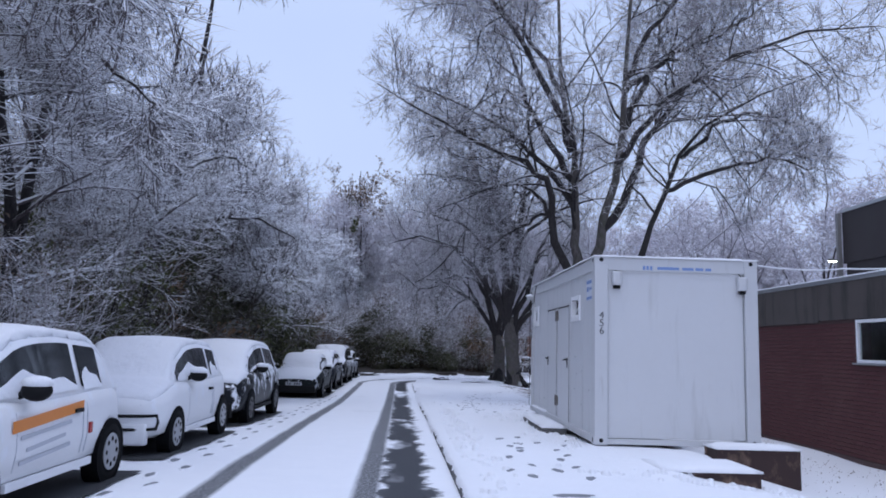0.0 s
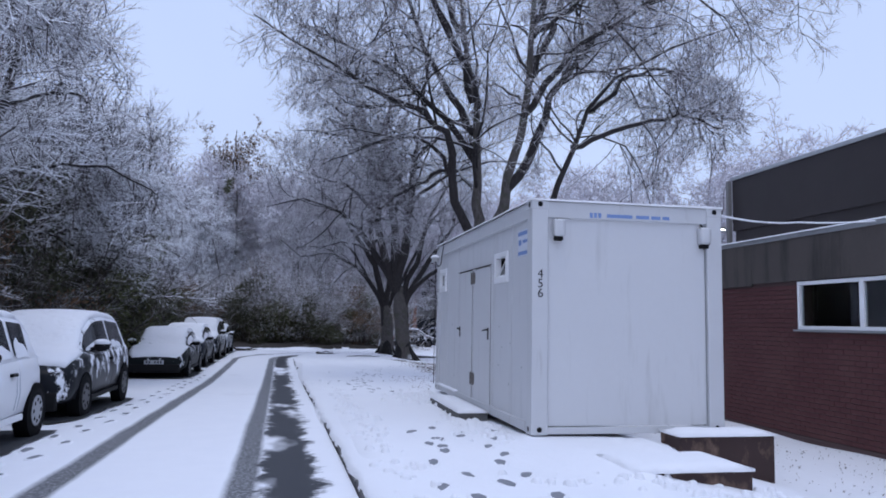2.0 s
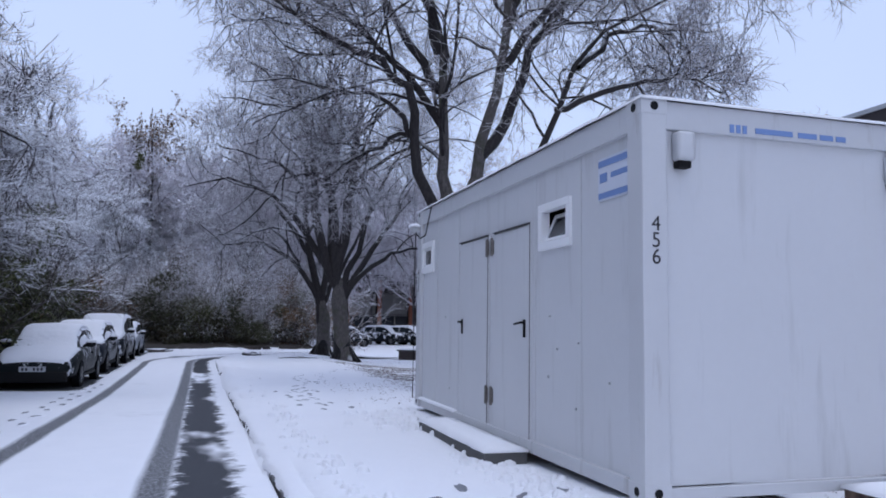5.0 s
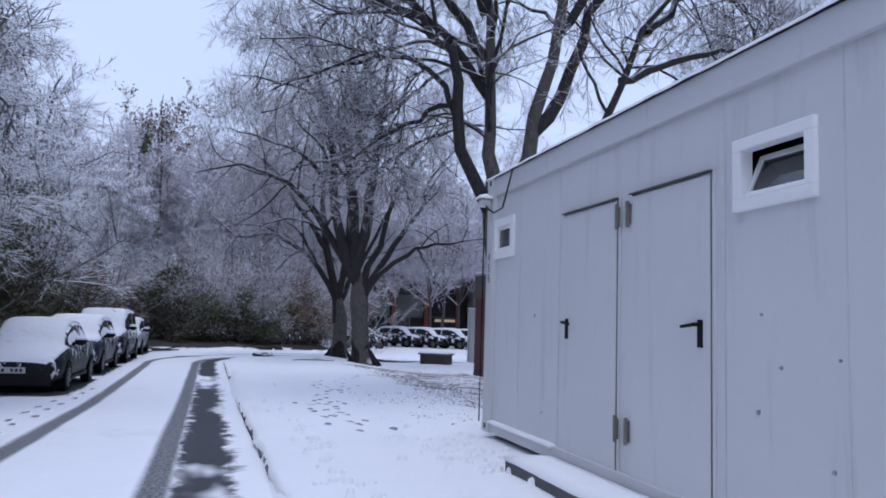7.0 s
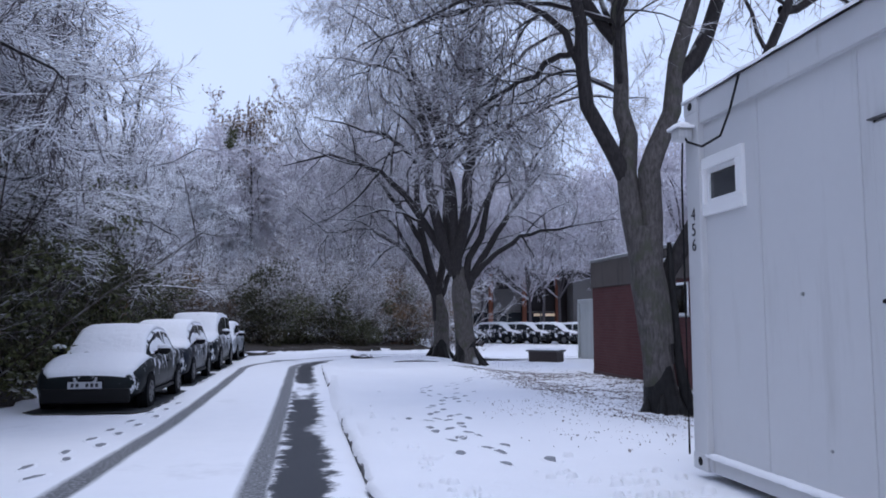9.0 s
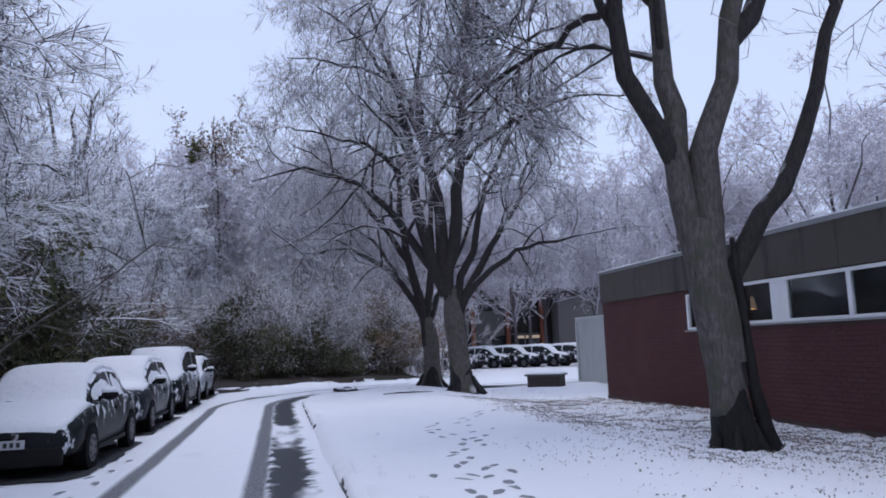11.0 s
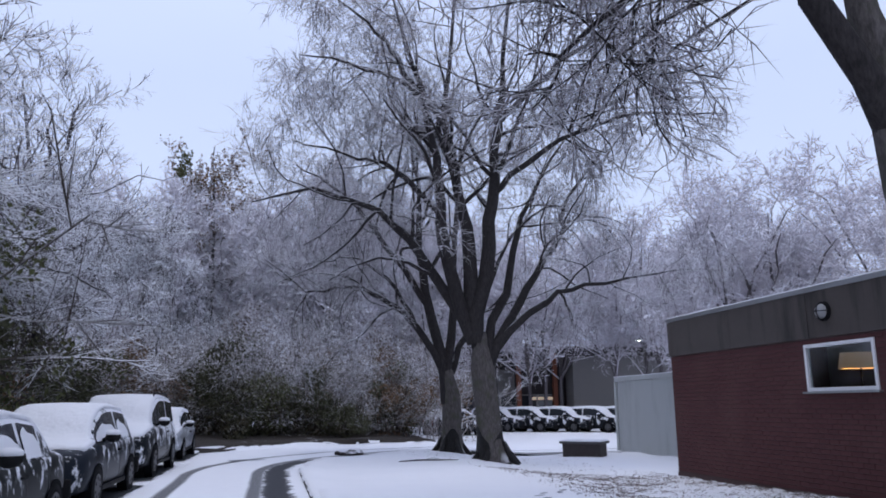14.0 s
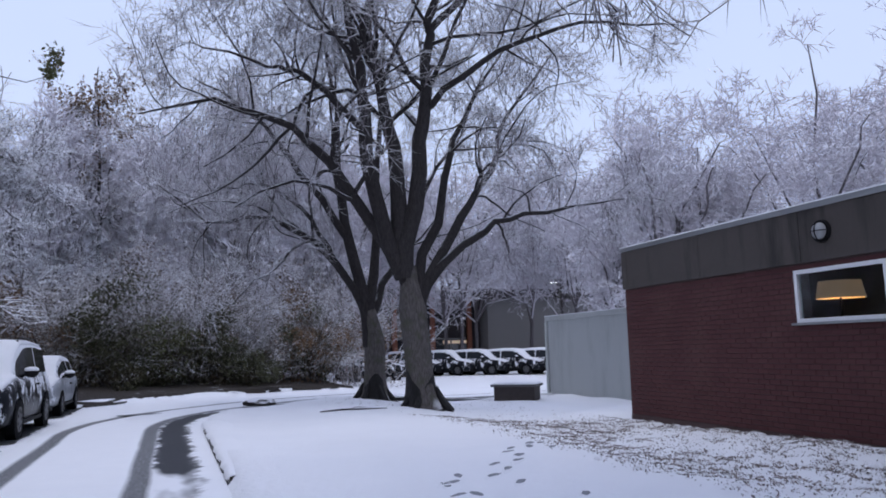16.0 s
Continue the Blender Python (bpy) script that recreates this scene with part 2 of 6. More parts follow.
RUST = plain("rusty_brown_steel", (0.042, 0.022, 0.020), 0.75, var=0.35, scale=5, grime=((0.17, 0.11, 0.08), (3, 3, 2), 0.52, 0.66))
CONCRETE = plain("wet_dark_concrete", (0.10, 0.10, 0.10), 0.8, var=0.3, scale=5)
KERBM = plain("kerb_concrete", (0.12, 0.12, 0.125), 0.85, var=0.3, scale=7)
DARK = plain("dark_interior", (0.035, 0.037, 0.04), 0.8, var=0.3)
ROOM = plain("dim_room_wall", (0.22, 0.21, 0.20), 0.85, var=0.1)
GLASS = glass_mat("window_glass")
BLUE = plain("blue_sign_print", (0.17, 0.27, 0.52), 0.5, var=0.08)
SIGNW = plain("white_sign_film", (0.62, 0.66, 0.74), 0.5, var=0.04)
INK = plain("black_stencil_ink", (0.02, 0.02, 0.025), 0.6, var=0.2)
LITTER = litter_mat()
HINGE = plain("weathered_hinge_steel", (0.17, 0.155, 0.145), 0.6, 0.4, var=0.35, scale=30)
SEAM = plain("dark_door_seam", (0.10, 0.10, 0.105), 0.8, var=0.3)
LAMPGLASS = plain("frosted_lamp_glass", (0.36, 0.37, 0.38), 0.3, var=0.05)
BLOCKWALL = plain("dark_brown_cladding", (0.030, 0.024, 0.025), 0.8, var=0.3, scale=0.8, grime=((0.03, 0.026, 0.026), (1, 1, 0.3), 0.5, 0.7))
ORANGE = plain("orange_steel_post", (0.26, 0.085, 0.045), 0.6)
GREYWALL = plain("far_grey_wall", (0.18, 0.175, 0.17), 0.85, var=0.12, scale=0.5)
SLUSH = plain("trodden_slush", (0.20, 0.21, 0.235), 0.7, var=0.4, scale=14)


# ---------------------------------------------------------------- mesh helpers
def mesh_ob(name, bm, material, parent=None, label="", smooth=False):
    me = bpy.data.meshes.new(name)
    bm.to_mesh(me)
    bm.free()
    if smooth:
        me.polygons.foreach_set("use_smooth", [True] * len(me.polygons))
    me.materials.append(material)
    ob = new(name, me)
    if parent is not None:
        ob.parent = parent
    if label:
        ob["label"] = label
    return ob


def part(name, bm, material, parent, label="", smooth=False):
    return mesh_ob(name, bm, material, parent, label, smooth)


def data_ob(name, verts, faces, material, parent=None, label="", smooth=False):
    me = bpy.data.meshes.new(name)
    me.from_pydata(verts, [], faces)
    if smooth:
        me.polygons.foreach_set("use_smooth", [True] * len(me.polygons))
    me.materials.append(material)
    ob = new(name, me)
    if parent is not None:
        ob.parent = parent
    if label:
        ob["label"] = label
    return ob


def box(x0, x1, y0, y1, z0, z1, bevel=0.0, bm=None):
    fresh = bm is None
    bm = bm or bmesh.new()
    got = bmesh.ops.create_cube(bm, size=1)["verts"]
    for v in got:
        v.co = Vector((x0 + (v.co.x + .5) * (x1 - x0), y0 + (v.co.y + .5) * (y1 - y0), z0 + (v.co.z + .5) * (z1 - z0)))
    if bevel:
        edges = list({e for v in got for e in v.link_edges})
        bmesh.ops.bevel(bm, geom=edges, offset=bevel, segments=2, affect="EDGES", profile=0.6)
    return bm


def cyl(p, q, r0, r1=None, seg=12, bm=None):
    bm = bm or bmesh.new()
    p, q = Vector(p), Vector(q)
    m = Matrix.Translation((p + q) / 2) @ (q - p).to_track_quat("Z", "Y").to_matrix().to_4x4()
    bmesh.ops.create_cone(bm, cap_ends=True, segments=seg, radius1=r0, radius2=r0 if r1 is None else r1, depth=(q - p).length, matrix=m)
    return bm


def empty(name, m, label, category, group="", kind=""):
    e = new(name)
    e.empty_display_size = 0.2
    e.matrix_world = m
    return tagged(e, label, category, group, kind)


def text_ob(body, size, material, m, parent, name="lettering"):
    cu = bpy.data.curves.new(name, "FONT")
    cu.body, cu.size, cu.extrude, cu.align_x, cu.align_y = body, size, 0.001, "CENTER", "CENTER"
    tmp = bpy.data.objects.new(name, cu)
    scene.collection.objects.link(tmp)
    bpy.context.view_layer.update()
    me = bpy.data.meshes.new_from_object(tmp.evaluated_get(bpy.context.evaluated_depsgraph_get()))
    bpy.data.objects.remove(tmp)
    me.materials.clear()
    me.materials.append(material)
    ob = new(name, me)
    ob.matrix_world = m
    ob.parent = parent
    return ob


def lerp(a, b, f):
    return a + (b - a) * f


def smooth01(x, a, b):
    f = np.clip((np.asarray(x, float) - a) / (b - a), 0, 1)
    return f * f * (3 - 2 * f)


# ---------------------------------------------------------------- the ground
def road_z(y):
    return np.interp(y, [-40, 0, 9, 17, 23, 28, 400], [0.30, 0.25, 0.19, 0.02, -0.15, -0.20, -0.22])


BEND_Y, BEND_R = 36.5, 7.0


def base_z(x, y):
    """Height of the lane and the open ground beside it; it dips a little towards the far car park."""
    return road_z(y) - 0.22 * smooth01(x, 4.5, 8.5) * smooth01(y, 40, 43)


def kerb_x(y):
    return 0.62 - 0.018 * y


def road_u(x, y):
    """Metres across the road from its kerb (negative on the road)."""
    x, y = np.asarray(x, float), np.asarray(y, float)
    cx, cy = kerb_x(BEND_Y) + BEND_R, BEND_Y
    straight = x - kerb_x(y)
    bend = BEND_R - np.hypot(x - cx, y - cy)
    after = (cy + BEND_R) - y
    return np.where(y < cy, straight, np.where(x < cx, bend, after))


def ground_z(x, y):
    x, y = np.asarray(x, float), np.asarray(y, float)
    z = base_z(x, y)
    u = road_u(x, y)
    verge = 0.085 * smooth01(u, 0.0, 0.05)
    near_cont = smooth01(y, 5, 9) * (1 - smooth01(y, 17, 21))
    right = lerp(z + verge, 0.20, near_cont * smooth01(x, 1.6, 2.8))
    side = -0.34 - 0.08 * smooth01(y, 20, 27)
    k = lerp(smooth01(x, 3.4, 6.2), smooth01(x, 3.3, 6.9), smooth01(y, 19, 24))
    right = lerp(right, side, k)
    mound = 0.22 * np.exp(-((x - 7.2) / 1.3) ** 2 - ((y - 29) / 3.0) ** 2)
    drift = 0.14 * np.exp(-((y - 10.95) / 0.45) ** 2) * smooth01(x, 2.3, 2.8) * (1 - smooth01(x, 4.0, 4.6))
    drift = drift - 0.13 * np.exp(-((x - 3.8) / 0.55) ** 2 - ((y - 8.95) / 0.6) ** 2)
    front = lerp(8.7, 9.32, smooth01(x, 2.95, 3.5))
    bank = smooth01(y, front - 0.15, front + 0.3) * (1 - smooth01(y, 11.0, 11.4)) * smooth01(x, 2.2, 2.75) * (1 - smooth01(x, 4.02, 4.3))
    right = lerp(right + mound + drift, 0.232, bank)
    left = z + (0.12 * smooth01(-u, 5.55, 5.9) + 0.25 * smooth01(-u, 6.5, 14)) * (1 - smooth01(x, 3.5, 6.5))
    return np.where(u > 0, right, left)


def axis(a, b, step, far):
    fine = np.arange(a, b + 1e-6, step)
    grow = np.cumsum(step * 1.35 ** np.arange(1, 34))
    grow = grow[grow < far]
    return np.concatenate([a - grow[::-1], fine, b + grow])


def grid_sheet(xs, ys, fz):
    X, Y = np.meshgrid(xs, ys)
    V = np.stack([X, Y, fz(X, Y)], -1).reshape(-1, 3)
    w, h = len(xs), len(ys)
    i = np.arange(w * h).reshape(h, w)
    F = np.stack([i[:-1, :-1], i[:-1, 1:], i[1:, 1:], i[1:, :-1]], -1).reshape(-1, 4)
    return V.tolist(), F.tolist()


rng = np.random.default_rng(7)
WAVES = [(rng.uniform(0.8, 4.5), rng.uniform(0, 2 * np.pi), rng.uniform(0, 6.28)) for _ in range(16)]


def ripple(x, y):
    s = 0
    for f, a, p in WAVES:
        s = s + np.sin(f * (x * np.cos(a) + y * np.sin(a)) + p) / f
    return 0.012 * s


def sheet_z(x, y):
    u = road_u(x, y)
    on_road = (u < 0.02) & (u > -5.62)
    return ground_z(x, y) + np.where(on_road, -0.12, ripple(x, y))


gv, gf = grid_sheet(axis(-9, 13, 0.2, 1500), axis(-6, 50, 0.3, 1500), sheet_z)
tagged(data_ob("ground", gv, gf, SNOW, smooth=True), "snow-covered grass verge and open ground", "ground", kind="structure")


def road_strip(u_list, s_list):
    """The road as a ribbon along its kerb, with u and v in metres."""
    V, UV = [], []
    arc = BEND_R * math.pi / 2
    cx, cy = kerb_x(BEND_Y) + BEND_R, BEND_Y
    for s in s_list:
        for u in u_list:
            if s < BEND_Y:
                x, y = kerb_x(s) + u, s
            elif s < BEND_Y + arc:
                a = (s - BEND_Y) / BEND_R
                x, y = cx - (BEND_R - u) * math.cos(a), cy + (BEND_R - u) * math.sin(a)
            else:
                x, y = cx + (s - BEND_Y - arc), cy + BEND_R - u
            tr = max(math.exp(-((u + 2.42) / 0.13) ** 4), math.exp(-((u + 0.9) / 0.13) ** 4), 0.8 * math.exp(-((u + 0.5) / 0.22) ** 4))
            z = float(base_z(x, y)) - 0.014 * tr + float(ripple(x, y)) * 0.25
            V.append((x, y, z))
            UV.append((u, s))
    w = len(u_list)
    F = [(j * w + i, j * w + i + 1, (j + 1) * w + i + 1, (j + 1) * w + i) for j in range(len(s_list) - 1) for i in range(w - 1)]
    ob = data_ob("road", V, F, ROAD, smooth=True)
    lay = ob.data.uv_layers.new(name="UVMap")
    idx = np.empty(len(ob.data.loops), int)
    ob.data.loops.foreach_get("vertex_index", idx)
    lay.data.foreach_set("uv", np.array(UV)[idx].ravel())
    return tagged(ob, "snowy asphalt lane with dark wheel tracks", "road", kind="structure")


road_strip([-5.7 + 0.05 * i for i in range(115)], [-8 + 0.5 * i for i in range(186)])


def kerb_run(s0, s1, name_label):
    kerb = empty("kerb", pose(0, 0, 0), name_label, "kerb", kind="structure")
    y = s0
    r = random.Random(5)
    while y < s1 - 0.2:
        ln = min(0.98, s1 - y)
        xa, za = kerb_x(y + ln / 2), float(road_z(y + ln / 2))
        b = box(0.012, 0.12, 0.008, ln, -0.15, 0.055 + r.uniform(-0.006, 0.006), 0.012)
        bmesh.ops.translate(b, verts=b.verts, vec=(xa + r.uniform(-0.006, 0.006), y, za))
        part("kerb_stone", b, KERBM, kerb)
        y += 1.0
    return kerb


kerb_run(-4, 23.0, "dark concrete kerb half buried in snow")
kerb_run(29.5, 36.5, "dark concrete kerb showing through snow")


def verge_snow(s0, s1, step, kerbed, seed):
    """Snow lying over the back of the kerb, with an uneven front lip."""
    r = random.Random(seed)
    us = (0.0, 0.012, 0.06, 0.15, 0.3, 0.55)
    V, n = [], int((s1 - s0) / step)
    for j in range(n + 1):
        y = s0 + (s1 - s0) * j / n
        w = 0.009 * math.sin(y * 3.1) + 0.008 * math.sin(y * 7.7 + 1) + r.uniform(-0.008, 0.008)
        if r.random() < 0.06:
            w -= 0.03
        z = float(road_z(y))
        for k, u in enumerate(us):
            h = (0.036, 0.080, 0.099, 0.102, 0.104, 0.05)[k] if kerbed else (-0.01, 0.01, 0.03, 0.055, 0.09, 0.05)[k]
            du = w + 0.01 if k < 3 else 0
            V.append((kerb_x(y) + u + du, y, z + h + (r.uniform(-0.004, 0.004) if 0 < k < 5 else 0)))
    m = len(us)
    F = [(j * m + i, j * m + i + 1, (j + 1) * m + i + 1, (j + 1) * m + i) for j in range(n) for i in range(m - 1)]
    return tagged(data_ob("verge_snow", V, F, SNOW, smooth=True), "ragged snow edge lying over the kerb", "snow", kind="structure")


verge_snow(-4, 23.05, 0.09, True, 61)
verge_snow(23.05, 29.5, 0.12, False, 62)
verge_snow(29.5, 36.5, 0.12, True, 63)


def footprints(name, path, seed, scatter, label):
    """Trodden prints along a line of walking: shallow dark soles with a raised snow rim."""
    r = random.Random(seed)
    V, F, RV, RF = [], [], [], []
    for x, y, a in path:
        x, y, a = x + r.uniform(-scatter, scatter), y + r.uniform(-scatter, scatter), a + r.uniform(-0.25, 0.25)
        z = float(ground_z(x, y))
        z += float(ripple(x, y)) * (0.25 if float(road_u(x, y)) < 0 else 1.0) + 0.009
        sl, sw = r.uniform(0.12, 0.155), r.uniform(0.042, 0.058)
        b, c = len(V), len(RV)
        n = 14
        for k in range(n):
            t = 2 * math.pi * k / n
            px, py = math.cos(t) * sl, math.sin(t) * sw * (1.0 + 0.25 * math.cos(t))
            jit = r.uniform(0.78, 1.15)
            for q, (g, h) in enumerate(((1.0, 0.004), (1.15, 0.010), (1.75, -0.022))):
                X = x + (px * math.cos(a) - py * math.sin(a)) * g * jit
                Y = y + (px * math.sin(a) + py * math.cos(a)) * g * jit
                if q == 0:
                    V.append((X, Y, z + h))
                RV.append((X, Y, z + h))
        F.append(tuple(range(b, b + n)))
        for k in range(n):
            k2 = (k + 1) % n
            for q in (0, 1):
                RF.append((c + k * 3 + q, c + k * 3 + q + 1, c + k2 * 3 + q + 1, c + k2 * 3 + q))
    ob = tagged(data_ob(name, V, F, SLUSH), label, "footprints", kind="stuff")
    data_ob("snow_rim", RV, RF, SNOW, ob, smooth=True)
    return ob


# start x, y, heading, count and stride of each trail
YARD = [(1.25, 8.0, 1.5, 9, 0.5), (1.75, 8.1, 1.45, 7, 0.5), (1.3, 10.4, 1.0, 5, 0.45), (1.4, 18.6, 1.5, 12, 0.5), (1.85, 18.8, 1.75, 8, 0.5), (1.3, 20.4, 1.3, 6, 0.5),
        (1.5, 23.4, 1.2, 9, 0.5), (2.1, 24.6, 1.55, 9, 0.5), (2.0, 27.8, 0.85, 8, 0.5), (2.7, 28.2, 1.0, 6, 0.5)]
lane = []
for i in range(44):
    yy = 4.0 + 0.52 * i
    lane.append((-2.55 - 0.007 * yy + 0.02 * math.sin(i) + (0.11 if i % 2 else -0.11), yy, 1.55))
footprints("footprints", lane, 71, 0.03, "line of footprints in the snow beside the wheel track")
yard, ry = [], random.Random(73)
for cx, cy, a, n, st in YARD:
    for i in range(n):
        side_ = 0.11 if i % 2 else -0.11
        yard.append((cx + st * i * math.cos(a) - side_ * math.sin(a), cy + st * i * math.sin(a) + side_ * math.cos(a), a + ry.uniform(-0.3, 0.3)))
footprints("footprints", yard, 72, 0.09, "scattered footprints across the snowy verge")


def melted_patch(x, y, rx, ry, seed):
    r = random.Random(seed)
    n = 26
    ph = [r.uniform(0, 6.28) for _ in range(4)]
    V = [(x, y, float(ground_z(x, y)) + 0.016)]
    for k in range(n):
        t = 2 * math.pi * k / n
        g = 1 + 0.22 * math.sin(2 * t + ph[0]) + 0.13 * math.sin(5 * t + ph[1]) + 0.08 * math.sin(9 * t + ph[2])
        X, Y = x + rx * g * math.cos(t), y + ry * g * math.sin(t)
        V.append((X, Y, float(ground_z(X, Y)) + 0.012))
    F = [(0, k + 1, (k + 1) % n + 1) for k in range(n)]
    return tagged(data_ob("thawed_patch", V, F, SLUSH), "thawed dark patch of trodden slush in the snow", "slush")


melted_patch(1.42, 7.0, 0.22, 0.10, 1)
melted_patch(-1.4, 40.6, 0.5, 0.2, 2)


RX0, RX1, RY0, RY1 = 3.8, 8.46, 21.3, 36.6


def rough(x, y):
    """Relief of thin snow over tufts and leaves on the bank below the wall."""
    x, y = np.asarray(x, float), np.asarray(y, float)
    n_ = np.array([0.05 * noise.noise((a, b, 1)) + 0.055 * noise.noise((a * 3.1, b * 3.1, 2)) + 0.035 * noise.noise((a * 8, b * 8, 3)) for a, b in zip(x.ravel(), y.ravel())]).reshape(x.shape)
    edge = np.minimum(smooth01(x, RX0, RX0 + 1.6), np.minimum(smooth01(y, RY0, RY0 + 2.5), 1 - smooth01(y, RY1 - 2.5, RY1)))
    return (n_ + 0.035) * edge


bank_v, bank_f = grid_sheet(np.arange(RX0, RX1, 0.075), np.arange(RY0, RY1, 0.085), lambda x, y: ground_z(x, y) + ripple(x, y) + rough(x, y) - 0.012 * (1 - smooth01(x, RX0, RX0 + 0.8)))
tagged(data_ob("snow_bank", bank_v, bank_f, SNOW, smooth=True), "lumpy thin snow over grass tufts and fallen leaves", "snow", kind="structure")


def litter(seed, count, area, name, label):
    """Withered leaves and grass tufts poking through thin snow."""
    rg = np.random.default_rng(seed)
    x0, x1, y0, y1 = area
    X, Y = rg.uniform(x0, x1, count), rg.uniform(y0, y1, count)
    field = np.array([noise.noise((a_ * 0.5, b_ * 0.35, seed)) + 0.8 * noise.noise((a_ * 2.3, b_ * 2.0, seed)) + 0.5 * noise.noise((a_ * 7, b_ * 7, seed)) for a_, b_ in zip(X, Y)])
    edge = np.minimum(smooth01(X, x0, x0 + 1.4), np.minimum(smooth01(Y, y0, y0 + 2.5), 1 - smooth01(Y, y1 - 2.5, y1)))
    keep = rg.random(count) < np.clip(0.55 + 1.1 * field, 0.10, 1) * edge
    X, Y = X[keep], Y[keep]
    Z = ground_z(X, Y) + ripple(X, Y) + rough(X, Y) * ((X > RX0) & (X < RX1) & (Y > RY0) & (Y < RY1)) + 0.012
    n = len(X)
    a = rg.uniform(0, 6.28, n)
    s = rg.uniform(0.005, 0.015, n) * rg.choice([1, 1, 1, 2.0], n)
    dx, dy = np.cos(a) * s, np.sin(a) * s
    up = rg.uniform(0.0, 0.022, n)
    V = np.stack([np.stack([X - dx, Y - dy, Z - 0.01], 1), np.stack([X + dy * .6, Y - dx * .6, Z + up * .5], 1), np.stack([X + dx, Y + dy, Z + up], 1), np.stack([X - dy * .6, Y + dx * .6, Z], 1)], 1).reshape(-1, 3)
    i = np.arange(n)[:, None] * 4
    F = np.concatenate([i + np.array([[0, 1, 2]]), i + np.array([[0, 2, 3]])])
    return tagged(data_ob(name, V.tolist(), F.tolist(), LITTER), label, "leaf litter", kind="stuff")


litter(81, 60000, (3.9, 8.42, 21.5, 36.5), "leaf_litter", "dark leaves and grass poking through thin snow")
litter(82, 1800, (5.3, 8.4, 6.0, 22.0), "leaf_litter", "sparse leaves on snow beside the brick wall")
litter(83, 1500, (2.0, 5.5, 17.5, 26.0), "leaf_litter", "sparse leaves lying on the snowy verge")
litter(84, 900, (2.5, 8.5, 36.0, 43.0), "leaf_litter", "sparse leaves below the bare trees")


def snow_lumps(seed, count, cx, cy, sx, sy, label, size=0.06, squash=1.0):
    """Loose clods of shovelled snow."""
    rg = np.random.default_rng(seed)
    V, F = [], []
    for i in range(count):
        x, y = rg.normal(cx, sx), rg.normal(cy, sy)
        s_ = rg.uniform(0.25, 1.0) * size
        z = float(ground_z(x, y)) + float(ripple(x, y)) + s_ * 0.25
        base = len(V)
        ring = rg.uniform(0.75, 1.2, 6)
        a0 = rg.uniform(0, 6.28)
        for k in range(6):
            a = a0 + k * 1.047
            V.append((x + s_ * 1.2 * ring[k] * math.cos(a), y + s_ * 1.2 * ring[k] * math.sin(a), z - s_ * 0.6))
        for k in range(6):
            a = a0 + k * 1.047 + 0.3
            V.append((x + s_ * 0.8 * ring[k] * math.cos(a), y + s_ * 0.8 * ring[k] * math.sin(a), z + s_ * 0.45 * ring[(k + 2) % 6]))
        V.append((x, y, z + s_ * 0.75))
        for k in range(base, len(V)):
            V[k] = (V[k][0], V[k][1], z + (V[k][2] - z) * squash)
        for k in range(6):
            n = (k + 1) % 6
            F += [(base + k, base + n, base + 6 + n, base + 6 + k), (base + 6 + k, base + 6 + n, base + 12)]
    return tagged(data_ob("snow_clods", V, F, SNOW, smooth=True), label, "snow", kind="stuff")


snow_lumps(91, 170, 2.25, 12.2, 0.16, 0.7, "loose snow clods beside the container")
snow_lumps(92, 150, 4.0, 8.9, 0.8, 0.25, "loose snow clods in front of the low step")
snow_lumps(93, 90, 2.2, 16.6, 0.2, 0.8, "loose snow clods beside the container")
snow_lumps(95, 900, 7.55, 30.0, 0.55, 2.8, "rough heap of snow clods along the brick wall")
snow_lumps(96, 520, 6.3, 25.5, 0.9, 2.2, "scattered snow clods below the bare tree")
snow_lumps(94, 160, 0.85, 12.0, 0.12, 6.0, "ragged snow clods along the kerb")


def floor_mat():
    m, n, l, b = mat_new("woodland_floor")
    g = n.new("ShaderNodeNewGeometry").outputs["Position"]
    big, fine = noise_node(n, l, 0.9, 6, 0.7, g), noise_node(n, l, 24, 4, 0.7, g)
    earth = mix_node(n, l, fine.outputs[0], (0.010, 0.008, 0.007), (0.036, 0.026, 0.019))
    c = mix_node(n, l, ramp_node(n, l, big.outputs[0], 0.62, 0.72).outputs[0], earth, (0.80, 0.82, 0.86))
    l.new(c, b.inputs["Base Color"])
    b.inputs["Roughness"].default_value = 0.9
    bump_node(n, l, b, fine.outputs[0], 0.6, 0.03)
    return m


FLOOR = floor_mat()


def woodland_floor(us, ss, name_label):
    """Dark leaf litter under the trees, following the far edge of the lane."""
    V = []
    arc = BEND_R * math.pi / 2
    cx, cy = kerb_x(BEND_Y) + BEND_R, BEND_Y
    r = random.Random(4)
    for q in ss:
        w = 0.16 * math.sin(q * 1.7) + 0.1 * math.sin(q * 4.1 + 1)
        for i, u in enumerate(us):
            u = u + (w if i < 2 else 0)
            if q < BEND_Y:
                x, y = kerb_x(q) + u, q
            elif q < BEND_Y + arc:
                a = (q - BEND_Y) / BEND_R
                x, y = cx - (BEND_R - u) * math.cos(a), cy + (BEND_R - u) * math.sin(a)
            else:
                x, y = cx + (q - BEND_Y - arc), cy + BEND_R - u
            V.append((x, y, float(ground_z(x, y)) + (0.0 if i == 0 else 0.05 + r.uniform(0, 0.03))))
    w = len(us)
    F = [(j * w + i + 1, j * w + i, (j + 1) * w + i, (j + 1) * w + i + 1) for j in range(len(ss) - 1) for i in range(w - 1)]
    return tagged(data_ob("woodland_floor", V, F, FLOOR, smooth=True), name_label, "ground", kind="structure")


